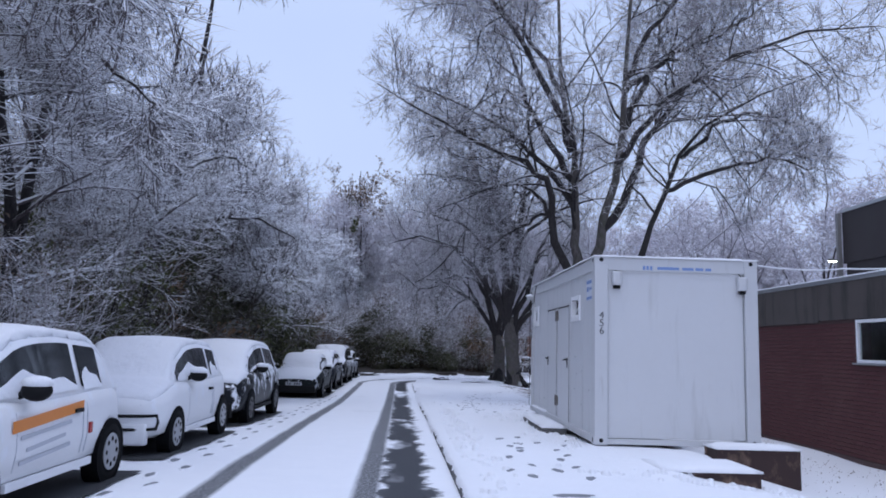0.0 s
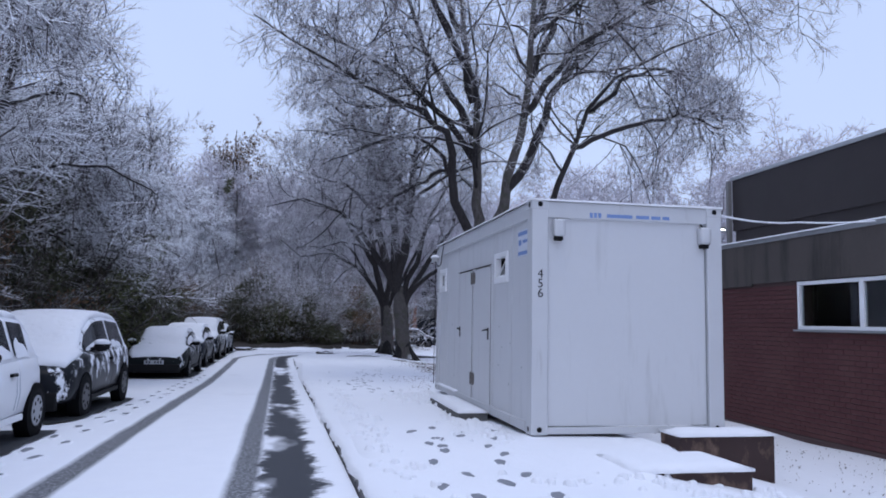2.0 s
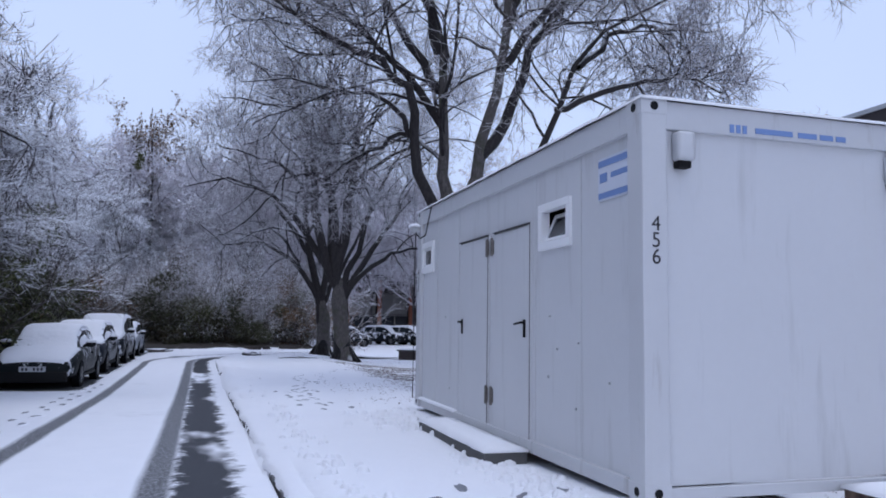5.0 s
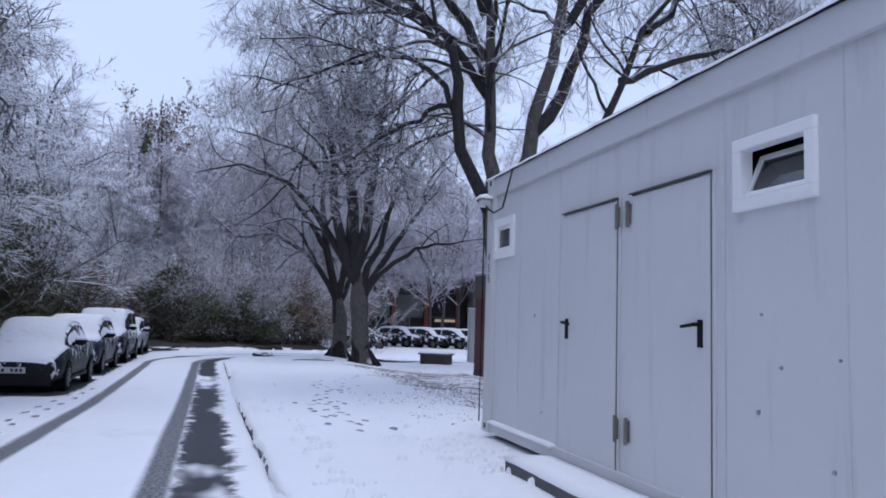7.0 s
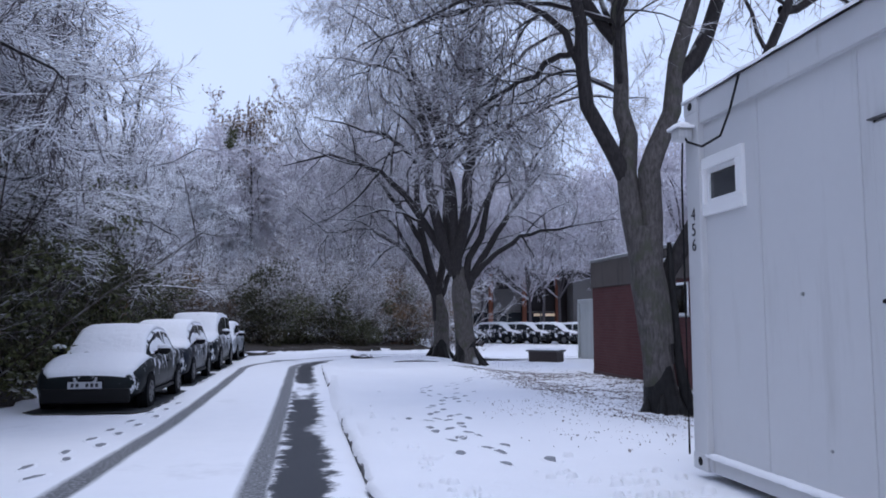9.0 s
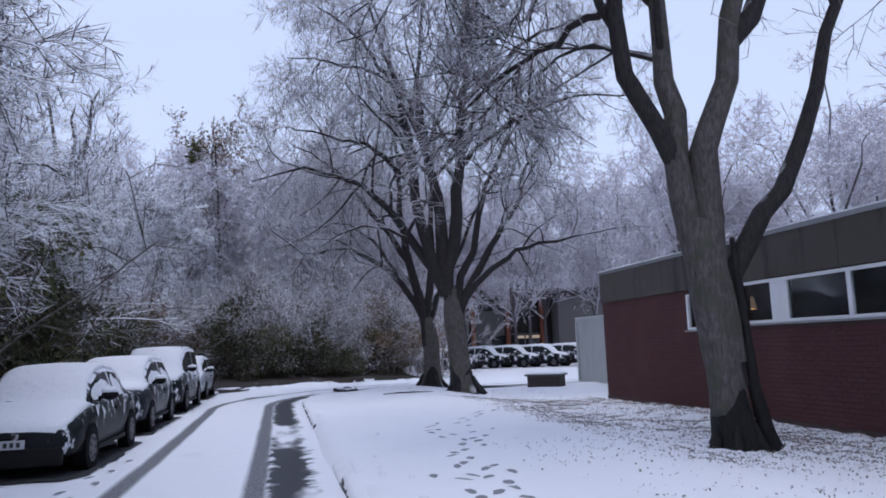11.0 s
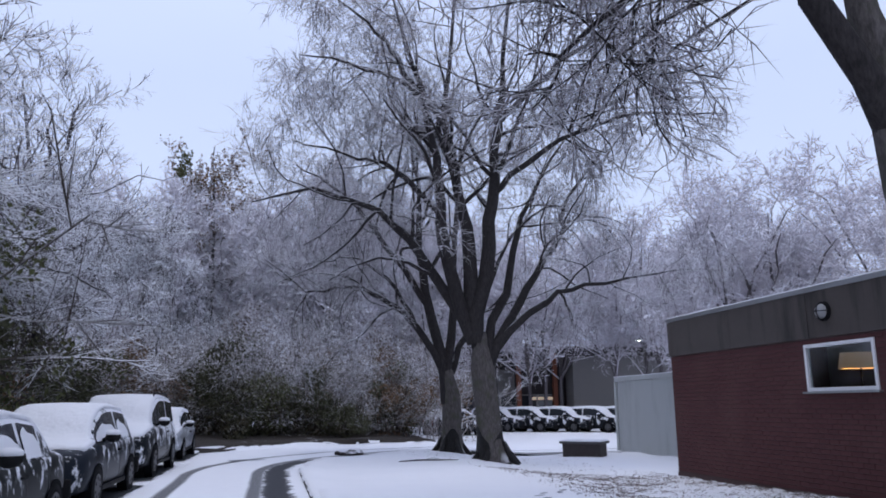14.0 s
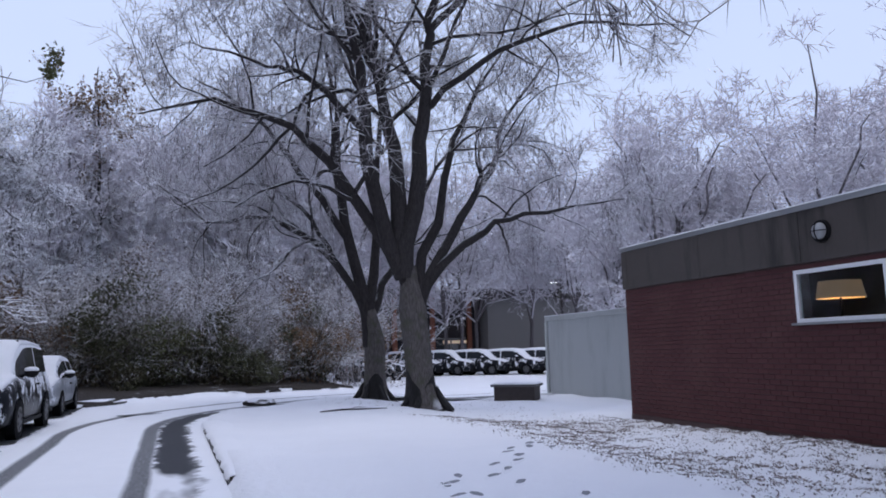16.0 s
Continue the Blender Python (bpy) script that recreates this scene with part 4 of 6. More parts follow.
def brick_courses():
    rb = random.Random(17)
    shared = {}

    def brick_mesh(ln):
        key = round(ln, 3)
        if key not in shared:
            b = box(-0.009, 0.0, 0, ln, 0, BH, 0.0)
            for v in b.verts:
                if v.co.x < -0.003:
                    v.co.y = min(max(v.co.y, 0.002), ln - 0.002)
                    v.co.z = min(max(v.co.z, 0.002), BH - 0.002)
            me = bpy.data.meshes.new("brick")
            b.to_mesh(me)
            b.free()
            me.materials.append(BRICK)
            shared[key] = me
        return shared[key]

    V, F, single = [], [], 0
    n = int((WZF - (-0.27)) / (BH + BED))
    for c in range(n):
        z = -0.27 + c * (BH + BED)
        y = WY0 - (BL / 2 if c % 2 else 0)
        while y < WY1:
            a, e = max(y, WY0), min(y + BL, WY1)
            y += BL + GAP
            cuts = [(a, e)]
            for oa, oc, oz, ot in OPEN:
                if z + BH > oz - 0.04 and z < ot:
                    cuts = [q for a_, e_ in cuts for q in ((a_, min(e_, oa - 0.004)), (max(a_, oc + 0.004), e_)) if q[1] - q[0] > 0.02]
            for a_, e_ in cuts:
                out = rb.uniform(-0.0008, 0.0008)
                if 31.2 < a_ < 34.8 and 0.35 < z < 2.1 and single < 300:
                    ob = new("brick", brick_mesh(e_ - a_))
                    ob.location = (WX + 0.015 + out, a_, z)
                    ob.parent = hall
                    single += 1
                    continue
                x0, x1, i = WX + 0.006 + out * 0.8, WX + 0.015, len(V)
                g = 0.002
                V += [(x1, a_, z), (x1, e_, z), (x1, e_, z + BH), (x1, a_, z + BH), (x0, a_ + g, z + g), (x0, e_ - g, z + g), (x0, e_ - g, z + BH - g), (x0, a_ + g, z + BH - g)]
                F += [(i + 4, i + 7, i + 6, i + 5), (i, i + 4, i + 5, i + 1), (i + 2, i + 6, i + 7, i + 3), (i, i + 3, i + 7, i + 4), (i + 1, i + 5, i + 6, i + 2)]
    rest = data_ob("brickwork", V, F, BRICK, hall, "dark red brick courses")
    rest["kind"] = "stuff"


# ---------------------------------------------------------------- taller block behind
block = empty("upper_block", pose(0, 0, 0), "taller dark brown clad building block behind the low roof", "building")
part("wall", box(20.6, 34, -8, 35.2, -0.5, 6.1), BLOCKWALL, block, "dark brown cladding")
part("upper_wall", box(20.5, 34, -8, 35.3, 6.1, 8.6, 0.02), BLOCKWALL, block, "dark overhanging fascia")
part("roof_edge", box(20.44, 34, -8, 35.36, 8.55, 8.72, 0.02), STEEL, block, "pale metal roof edge")
part("corner_post", box(20.25, 20.45, 35.25, 35.45, 3.0, 8.55, 0.02), GREYWALL, block, "pale corner post")
LIT = glow_mat("lit_lamp_lens", (0.9, 1.0, 0.85), 14)


def street_lamp(x, y, z, base, label):
    s = empty("street_lamp", pose(x, y, base), label, "street lamp", "lit lamps")
    h = z - base
    part("pole", cyl((0, 0, 0), (0, 0, h), 0.07, 0.045, 10), GREYWALL, s)
    part("arm", cyl((0, 0, h), (-0.5, -0.1, h + 0.08), 0.035, 0.03, 8), GREYWALL, s)
    part("head", box(-0.75, -0.35, -0.2, 0.0, h + 0.04, h + 0.14, 0.03), GREYWALL, s)
    part("lens", box(-0.72, -0.38, -0.19, -0.01, h - 0.02, h + 0.037, 0.02), LIT, s, "lit lamp lens")


street_lamp(21.7, 37.5, 6.45, -0.4, "lit lamp on a thin pole beside the taller block")
street_lamp(25.3, 70.1, 5.7, -0.4, "lit street lamp among the far trees")
street_lamp(27.8, 73.6, 6.25, -0.4, "lit street lamp among the far trees")

# far building with orange posts, beyond the car park
far = empty("far_building", pose(0, 0, 0), "far dark glazed building with orange steel posts", "building")
part("wall", box(9, 22.2, 78.3, 90, -0.6, 5.3), BLOCKWALL, far)
part("wall", box(22.2, 44, 76.5, 90, -0.6, 5.0), GREYWALL, far, "pale grey wall")
part("roof", box(8.7, 44.3, 76.2, 90.3, 5.3, 5.75, 0.03), BLOCKWALL, far)
for px in (11.9, 15.0, 18.1, 21.2):
    part("post", box(px - 0.17, px + 0.17, 77.9, 78.25, -0.5, 5.3, 0.02), ORANGE, far, "orange steel post")
for px in (12.05, 15.2, 18.3):
    w = part("window", box(px + 0.1, px + 2.6, 78.22, 78.28, 0.5, 1.9), PANE, far, "dark window")
    part("window_frame", box(px + 0.05, px + 2.65, 78.16, 78.30, 1.9, 2.0), GREYWALL, w)
    part("window_frame", box(px + 1.3, px + 1.4, 78.16, 78.30, 0.5, 1.9), GREYWALL, w)
    part("wall_panel", box(px + 0.1, px + 2.6, 78.2, 78.29, 2.05, 4.0), GREYWALL if px < 16 else BLOCKWALL, far)
part("lit_window", box(19.0, 21.0, 78.2, 78.29, 1.55, 1.8), glow_mat("lit_far_window", (1.0, 0.78, 0.55), 0.16), far, "dimly lit strip window")

# second container beyond the brick building
store = empty("store_container", pose(0, 0, 0), "pale grey-green storage container behind the brick building", "container")
part("body", box(11.5, 13.9, 38.6, 44.75, -0.42, 2.02), CREAM, store)
part("top_beam", box(11.45, 13.95, 38.55, 44.8, 2.02, 2.19, 0.02), CREAM, store)
part("corner_post", box(11.44, 11.6, 44.66, 44.82, -0.45, 2.02, 0.015), CREAM, store)
part("corner_post", box(11.44, 11.6, 38.54, 38.7, -0.45, 2.02, 0.015), CREAM, store)
part("base_rail", box(11.43, 13.9, 38.6, 44.75, -0.56, -0.43, 0.01), CONCRETE, store, "dark base rail")
drop_snow(11.45, 13.95, 38.55, 44.8, 2.19, 0.03, store, "roof_snow", 0.01, 21, 0.4)

plant = empty("brick_planter", pose(9.15, 42.2, -0.47, 0, 0, -38), "low dark brick box with a snow-covered slab", "planter")
part("box_wall", box(-0.62, 0.62, -0.4, 0.4, -0.06, 0.46, 0.015), PLANTER, plant)
part("slab", box(-0.70, 0.70, -0.47, 0.47, 0.46, 0.53, 0.012), CONCRETE, plant)
drop_snow(-0.68, 0.68, -0.45, 0.45, 0.53, 0.06, plant, "snow_layer", 0.0, 22, 0.08)

rock = empty("boulder", pose(1.6, 42.3, -0.16), "dark low boulder capped with snow beside the lane", "rock")
b = bmesh.new()
bmesh.ops.create_icosphere(b, subdivisions=3, radius=0.36)
for v in b.verts:
    v.co += v.co.normalized() * 0.07 * noise.noise(v.co * 4)
    v.co.z *= 0.42
    v.co.x *= 1.25
part("stone", b, snowy("dark_rock", (0.05, 0.047, 0.045), 0.6, 0.8), rock)


# ---------------------------------------------------------------- trees
def tubes(P, R, sides):
    """Tubes along many polylines at once. P: n x k x 3, R: n x k."""
    n, k, _ = P.shape
    T = np.gradient(P, axis=1)
    T /= np.linalg.norm(T, axis=2, keepdims=True) + 1e-9
    ref = np.where(np.abs(T[:, 0, 2:3]) > 0.8, np.array([1.0, 0, 0]), np.array([0, 0, 1.0]))
    A = np.empty_like(P)
    A[:, 0] = np.cross(T[:, 0], ref)
    A[:, 0] /= np.linalg.norm(A[:, 0], axis=1, keepdims=True) + 1e-9
    for i in range(1, k):
        a = A[:, i - 1] - (A[:, i - 1] * T[:, i]).sum(1, keepdims=True) * T[:, i]
        A[:, i] = a / (np.linalg.norm(a, axis=1, keepdims=True) + 1e-9)
    B = np.cross(A, T)
    ang = np.arange(sides) * 2 * np.pi / sides + np.pi / 2
    V = P[:, :, None] + R[:, :, None, None] * (np.cos(ang)[None, None, :, None] * A[:, :, None] + np.sin(ang)[None, None, :, None] * B[:, :, None])
    idx = np.arange(n * k * sides).reshape(n, k, sides)
    nxt = np.roll(idx, -1, axis=2)
    F = np.stack([idx[:, :-1], idx[:, 1:], nxt[:, 1:], nxt[:, :-1]], -1).reshape(-1, 4)
    return V.reshape(-1, 3), F


def grow(rg, start, direction, length, k, wiggle, lift):
    """Polylines from start along direction, bending with random wiggle and lift (up if positive)."""
    n = len(start)
    P = np.empty((n, k, 3))
    P[:, 0] = start
    d = direction / (np.linalg.norm(direction, axis=1, keepdims=True) + 1e-9)
    bend = rg.normal(0, wiggle * 0.55, (n, 3))
    bend[:, 2] += lift
    for i in range(1, k):
        d = d + rg.normal(0, wiggle * 0.8, (n, 3)) + bend
        d /= np.linalg.norm(d, axis=1, keepdims=True)
        P[:, i] = P[:, i - 1] + d * (length / (k - 1))[:, None]
    return P


def sprout(rg, P, R, per, lo, spread, ratio, k, wiggle, lift, rfac, flat=0.0, minlen=0.15):
    """Side branches on polylines."""
    n, m, _ = P.shape
    L = np.linalg.norm(np.diff(P, axis=1), axis=2).sum(1)
    par = np.repeat(np.arange(n), per)
    u = rg.uniform(lo, 1.0, len(par))
    f = u * (m - 1)
    i = np.minimum(f.astype(int), m - 2)
    w = (f - i)[:, None]
    start = P[par, i] * (1 - w) + P[par, i + 1] * w
    tan = P[par, i + 1] - P[par, i]
    tan /= np.linalg.norm(tan, axis=1, keepdims=True) + 1e-9
    side = rg.normal(0, 1, (len(par), 3))
    side[:, 2] *= 1 - flat
    side -= (side * tan).sum(1, keepdims=True) * tan
    side /= np.linalg.norm(side, axis=1, keepdims=True) + 1e-9
    a = np.radians(rg.normal(spread, 11, len(par)))[:, None]
    d = tan * np.cos(a) + side * np.sin(a)
    ln = np.maximum(L[par] * ratio * (1.15 - 0.65 * u) * rg.uniform(0.6, 1.25, len(par)), minlen)
    r0 = (R[par, i] * (1 - w[:, 0]) + R[par, i + 1] * w[:, 0]) * rfac
    C = grow(rg, start, d, ln, k, wiggle, lift)
    return C, np.maximum(r0[:, None] * np.linspace(1, 0.25, k)[None], 0.0028)


def cones(P, R):
    """Straight twigs that end in a point. P: n x 2 x 3."""
    n = len(P)
    T = P[:, 1] - P[:, 0]
    T /= np.linalg.norm(T, axis=1, keepdims=True) + 1e-9
    ref = np.where(np.abs(T[:, 2:3]) > 0.9, np.array([1.0, 0, 0]), np.array([0, 0, 1.0]))
    A = np.cross(T, ref)
    A /= np.linalg.norm(A, axis=1, keepdims=True) + 1e-9
    B = np.cross(A, T)
    V = np.empty((n, 4, 3))
    for k, a in enumerate((1.5708, 3.6652, 5.7596)):
        V[:, k] = P[:, 0] + R[:, :1] * (math.cos(a) * A + math.sin(a) * B)
    V[:, 3] = P[:, 1]
    i = np.arange(n)[:, None] * 4
    F = np.concatenate([i + np.array([[0, 3, 1]]), i + np.array([[1, 3, 2]]), i + np.array([[2, 3, 0]])])
    return V.reshape(-1, 3), F


def join_rows(rg, P, R, plan, thick, ends=False, clear=None, thin=None):
    """All orders of side branches on P, as lists of vertices and faces."""
    V_all, F_all, base = [], [], 0
    for row in plan:
        P, R = sprout(rg, P, R, **{a: row[a] for a in row if a != "sides"})
        R = np.maximum(R, thick)
        if thin is not None:
            stay = rg.random(len(P)) < np.repeat(thin, row["per"])
            P, R, thin = P[stay], R[stay], None
        if clear:
            zc, rc = clear
            low = P[:, :, 2].min(axis=1) < zc
            close = np.hypot(P[:, :, 0], P[:, :, 1]).min(axis=1) < rc
            P, R = P[~(low & close)], R[~(low & close)]
        if row["sides"] == 1:
            V, F = cones(P, R)
        else:
            V, F = tubes(P, R, row["sides"])
        V_all.append(V)
        F_all += (F + base).tolist()
        base += len(V)
    if ends:
        return np.concatenate(V_all).tolist(), F_all, P, R
    return np.concatenate(V_all).tolist(), F_all


def resample(pts, k, rg, jitter):
    """A smooth limb of k points through a few given ones."""
    pts = np.array(pts, float)
    t = np.linspace(0, len(pts) - 1, k)
    out = np.empty((k, 3))
    for n_, tt in enumerate(t):
        i = min(int(tt), len(pts) - 2)
        f = tt - i
        p0, p1, p2, p3 = pts[max(i - 1, 0)], pts[i], pts[i + 1], pts[min(i + 2, len(pts) - 1)]
        out[n_] = 0.5 * (2 * p1 + (p2 - p0) * f + (2 * p0 - 5 * p1 + 4 * p2 - p3) * f * f + (3 * p1 - p0 - 3 * p2 + p3) * f ** 3)
    out[1:-1] += rg.normal(0, jitter, (k - 2, 3))
    return out


def trunk_mesh(name, path, radii, parent, rg, sides=16, flare=1.5, mat=None):
    path = resample(path, 22, rg, 0.0)
    rr = np.interp(np.linspace(0, 1, 22), np.linspace(0, 1, len(radii)), radii)
    z = path[:, 2] - path[0, 2]
    rr = rr * (1 + (flare - 1) * np.exp(-z / 0.25))
    V, F = tubes(path[None], rr[None], sides)
    for v in V:
        q = noise.noise(Vector((v[0] * 3.1, v[1] * 3.1, v[2] * 0.9)))
        c = path[np.argmin(np.abs(path[:, 2] - v[2]))]
        off = np.array([v[0] - c[0], v[1] - c[1], 0])
        v += off * 0.22 * q
        a = math.atan2(off[1], off[0])
        v += off * 0.22 * math.exp(-max(0, v[2] - path[0, 2]) / 0.3) * math.sin(a * 5 + 1)
    ob = data_ob(name, V.tolist(), F.tolist(), mat or BARK, parent, "furrowed dark grey bark", True)
    # the foot of the trunk is wet and black, with an uneven upper edge
    W = V.reshape(22, sides, 3)[:6].copy()
    mid = path[:6, None, :]
    W[:, :, :2] = mid[:, :, :2] + (W[:, :, :2] - mid[:, :, :2]) * 1.03
    turn = np.arange(sides) * 2 * np.pi / sides
    edge = 0.9 + 0.22 * np.sin(turn * 2 + rg.uniform(0, 6)) + 0.14 * np.sin(turn * 3 + rg.uniform(0, 6))
    W[:, :, 2] = path[0, 2] + (W[:, :, 2] - path[0, 2]) * edge[None, :]
    idx = np.arange(6 * sides).reshape(6, sides)
    nxt = np.roll(idx, -1, axis=1)
    data_ob("trunk_foot", W.reshape(-1, 3).tolist(), np.stack([idx[:-1], idx[1:], nxt[1:], nxt[:-1]], -1).reshape(-1, 4).tolist(), WETBARK, parent, "wet black foot of the trunk", True)
    return ob


def crown(rg, limbs, plan, twig_mat, parent, thick=0.005, bough_mat=None, clear=None, grey=False, dark=1):
    """limbs: list of (points, r0, r1). plan: one row of sprout() settings for each order of branches."""
    k = 14
    P = np.stack([resample(p, k, rg, 0.05) for p, _, _ in limbs])
    R = np.stack([c + (a - c) * (1 - np.linspace(0, 1, k)) ** 0.85 for _, a, c in limbs])
    for i in range(len(limbs)):
        V, F = tubes(P[i:i + 1], R[i:i + 1], 10)
        data_ob("limb", V.tolist(), F.tolist(), BARK if limbs[i][1] > 0.19 and grey else LIMB, parent, "dark limb with snow along its top", True)
    if bough_mat:
        span = np.linalg.norm(np.diff(P, axis=1), axis=2).sum(1)
        V, F, P, R = join_rows(rg, P, R, plan[:dark], 0.008, True, clear, np.clip((span - 0.6) / 6.0, 0.15, 1))
        data_ob("branching", V, F, bough_mat, parent, "dark arching branches")["kind"] = "stuff"
        plan = plan[dark:]
    V, F = join_rows(rg, P, R, plan, thick, False, clear)
    ob = data_ob("crown", V, F, twig_mat, parent, "bare branches and twigs lined with snow")
    return ob


HERO = [
    dict(per=16, lo=0.34, spread=54, ratio=0.42, k=9, wiggle=0.20, lift=0.0, rfac=0.46, sides=5),
    dict(per=8, lo=0.22, spread=52, ratio=0.52, k=5, wiggle=0.24, lift=-0.02, rfac=0.52, sides=3, minlen=0.9),
    dict(per=6, lo=0.25, spread=50, ratio=0.58, k=3, wiggle=0.26, lift=-0.02, rfac=0.6, sides=3, minlen=0.55),
    dict(per=4, lo=0.2, spread=46, ratio=0.66, k=2, wiggle=0.2, lift=0.0, rfac=0.6, sides=1, minlen=0.36),
]


# a lighter set for the two trees by the bend
OPEN_CROWN = [dict(HERO[0], per=13), dict(HERO[1], per=8), dict(HERO[2], per=6), dict(HERO[3], per=4)]


def limb3(rg, pts, depth):
    """Limb points from (across, up) with a drift in depth."""
    n = len(pts)
    return [(x, depth * i / max(1, n - 1), z) for i, (x, z) in enumerate(pts)]


def hero_tree(x, y, z, trunk, radii, limbs, label, seed, plan=HERO, clear=(5.0, 1.7)):
    rg = np.random.default_rng(seed)
    t = empty("tree", pose(x, y, z), label, "tree")
    trunk_mesh("trunk", trunk, radii, t, rg)
    full = []
    for p, d, a, c in limbs:
        q = limb3(rg, p, d)
        if p[0][1] < 3.2:
            q = [(p[0][0] * 0.45, 0.0, p[0][1] - 1.1)] + q
        elif full:
            near = min((tuple(v) for f_ in full for v in resample(f_[0], 40, rg, 0.0)), key=lambda v: (v[0] - p[0][0]) ** 2 + (v[2] - p[0][1]) ** 2)
            q = [near] + [(x_, y_ + near[1], z_) for x_, y_, z_ in q[1:]]
        full.append((q, a * 1.28, c * 0.7))
    for i in range(6):
        a = i * 1.05 + rg.uniform(-0.3, 0.3)
        r0, c, sn = radii[0] * 1.12, math.cos(a), math.sin(a)
        part("root", tube_curve([(r0 * 0.72 * c, r0 * 0.72 * sn, 0.5), (r0 * 1.0 * c, r0 * 1.0 * sn, 0.22), (r0 * 1.35 * c, r0 * 1.35 * sn, 0.03), (r0 * 1.75 * c, r0 * 1.75 * sn, -0.12)], [0.03, 0.075, 0.085, 0.05]), WETBARK, t, "wet black root", True)
    crown(rg, full, plan, TWIG, t, 0.0058, LIMB, clear, radii[0] < 0.3, 2 if radii[0] < 0.3 else 1)
    return t


stems = [
    ([(-0.28, 2.3), (-0.45, 3.7), (-0.46, 4.6), (-0.48, 5.8), (-0.60, 8.1), (-0.9, 10.5), (-1.2, 15.0)], 0.6, 0.165, 0.03),
    ([(-0.06, 2.3), (-0.10, 3.7), (0.02, 4.5), (0.40, 6.0), (0.80, 8.5), (0.9, 10.4), (1.1, 15.0)], -0.5, 0.18, 0.03),
    ([(0.12, 2.0), (0.34, 2.75), (0.72, 3.3), (1.22, 4.3), (1.64, 5.6), (2.35, 7.2), (3.6, 8.8), (6.8, 10.2)], -0.6, 0.13, 0.02),
]
boughs = [
    ([(-0.50, 3.7), (-1.1, 5.0), (-1.3, 6.4), (-1.8, 7.1), (-2.8, 7.5), (-4.2, 8.05), (-6.4, 9.35)], -0.4, 0.105, 0.02),
    ([(0.30, 5.2), (1.05, 6.5), (1.6, 8.0), (2.68, 9.6), (3.4, 10.6), (4.2, 12.5)], 0.8, 0.11, 0.02),
    ([(2.05, 6.4), (3.6, 7.1), (5.0, 7.4), (6.05, 7.1)], -0.6, 0.065, 0.015),
    ([(-0.95, 5.4), (-1.7, 6.4), (-2.9, 6.6), (-3.9, 6.3)], 0.9, 0.055, 0.012),
    ([(-0.64, 7.8), (-1.6, 9.6), (-3.2, 11.4), (-4.6, 12.4)], -3.0, 0.09, 0.018),
    ([(0.75, 8.0), (1.8, 10.2), (2.6, 12.0), (3.0, 13.6)], 3.2, 0.09, 0.018),
    ([(-0.6, 7.0), (-1.4, 8.8), (-2.0, 11.0), (-2.6, 13.5)], 3.0, 0.09, 0.018),
    ([(0.9, 9.4), (2.2, 10.6), (4.0, 11.8), (6.2, 13.2)], 1.5, 0.085, 0.018),
    ([(2.4, 7.3), (3.8, 8.6), (5.6, 9.4), (7.2, 9.2)], 2.4, 0.07, 0.015),
    ([(0.6, 7.0), (1.6, 8.6), (3.2, 9.8), (5.2, 10.6), (7.0, 10.6)], -2.5, 0.08, 0.015),
    ([(-0.6, 6.2), (-1.8, 7.9), (-3.4, 9.2), (-5.6, 10.4)], 2.0, 0.08, 0.015),
    ([(-0.8, 9.5), (-1.6, 11.0), (-2.8, 12.6), (-4.4, 13.8)], 1.0, 0.07, 0.015),
    ([(1.0, 9.8), (1.9, 11.6), (3.4, 13.2), (5.0, 14.2)], -1.5, 0.07, 0.015),
    ([(-0.98, 5.9), (-1.5, 5.75), (-2.1, 5.4), (-2.7, 5.0), (-3.2, 4.9)], 1.6, 0.05, 0.012),
]
big = hero_tree(5.70, 24.1, -0.42, [(0.06, 0, -0.1), (-0.10, 0, 1.1), (-0.22, 0, 2.1), (-0.26, 0, 3.0)], [0.27, 0.235, 0.25, 0.13], stems + boughs, "tall multi-stemmed bare tree with mossy bark by the brick wall", 3, clear=(5.2, 1.5))
big.scale = (1.12, 1.12, 1.12)
part("wet_streak", tube_curve([(0.13, -0.06, 2.75), (0.12, -0.12, 2.2), (0.16, -0.14, 1.5), (0.20, -0.15, 0.9), (0.30, -0.17, 0.35), (0.44, -0.18, -0.1)], [0.035, 0.06, 0.065, 0.075, 0.10, 0.15]), WETBARK, big, "wet black ridge of bark below the fork", True)

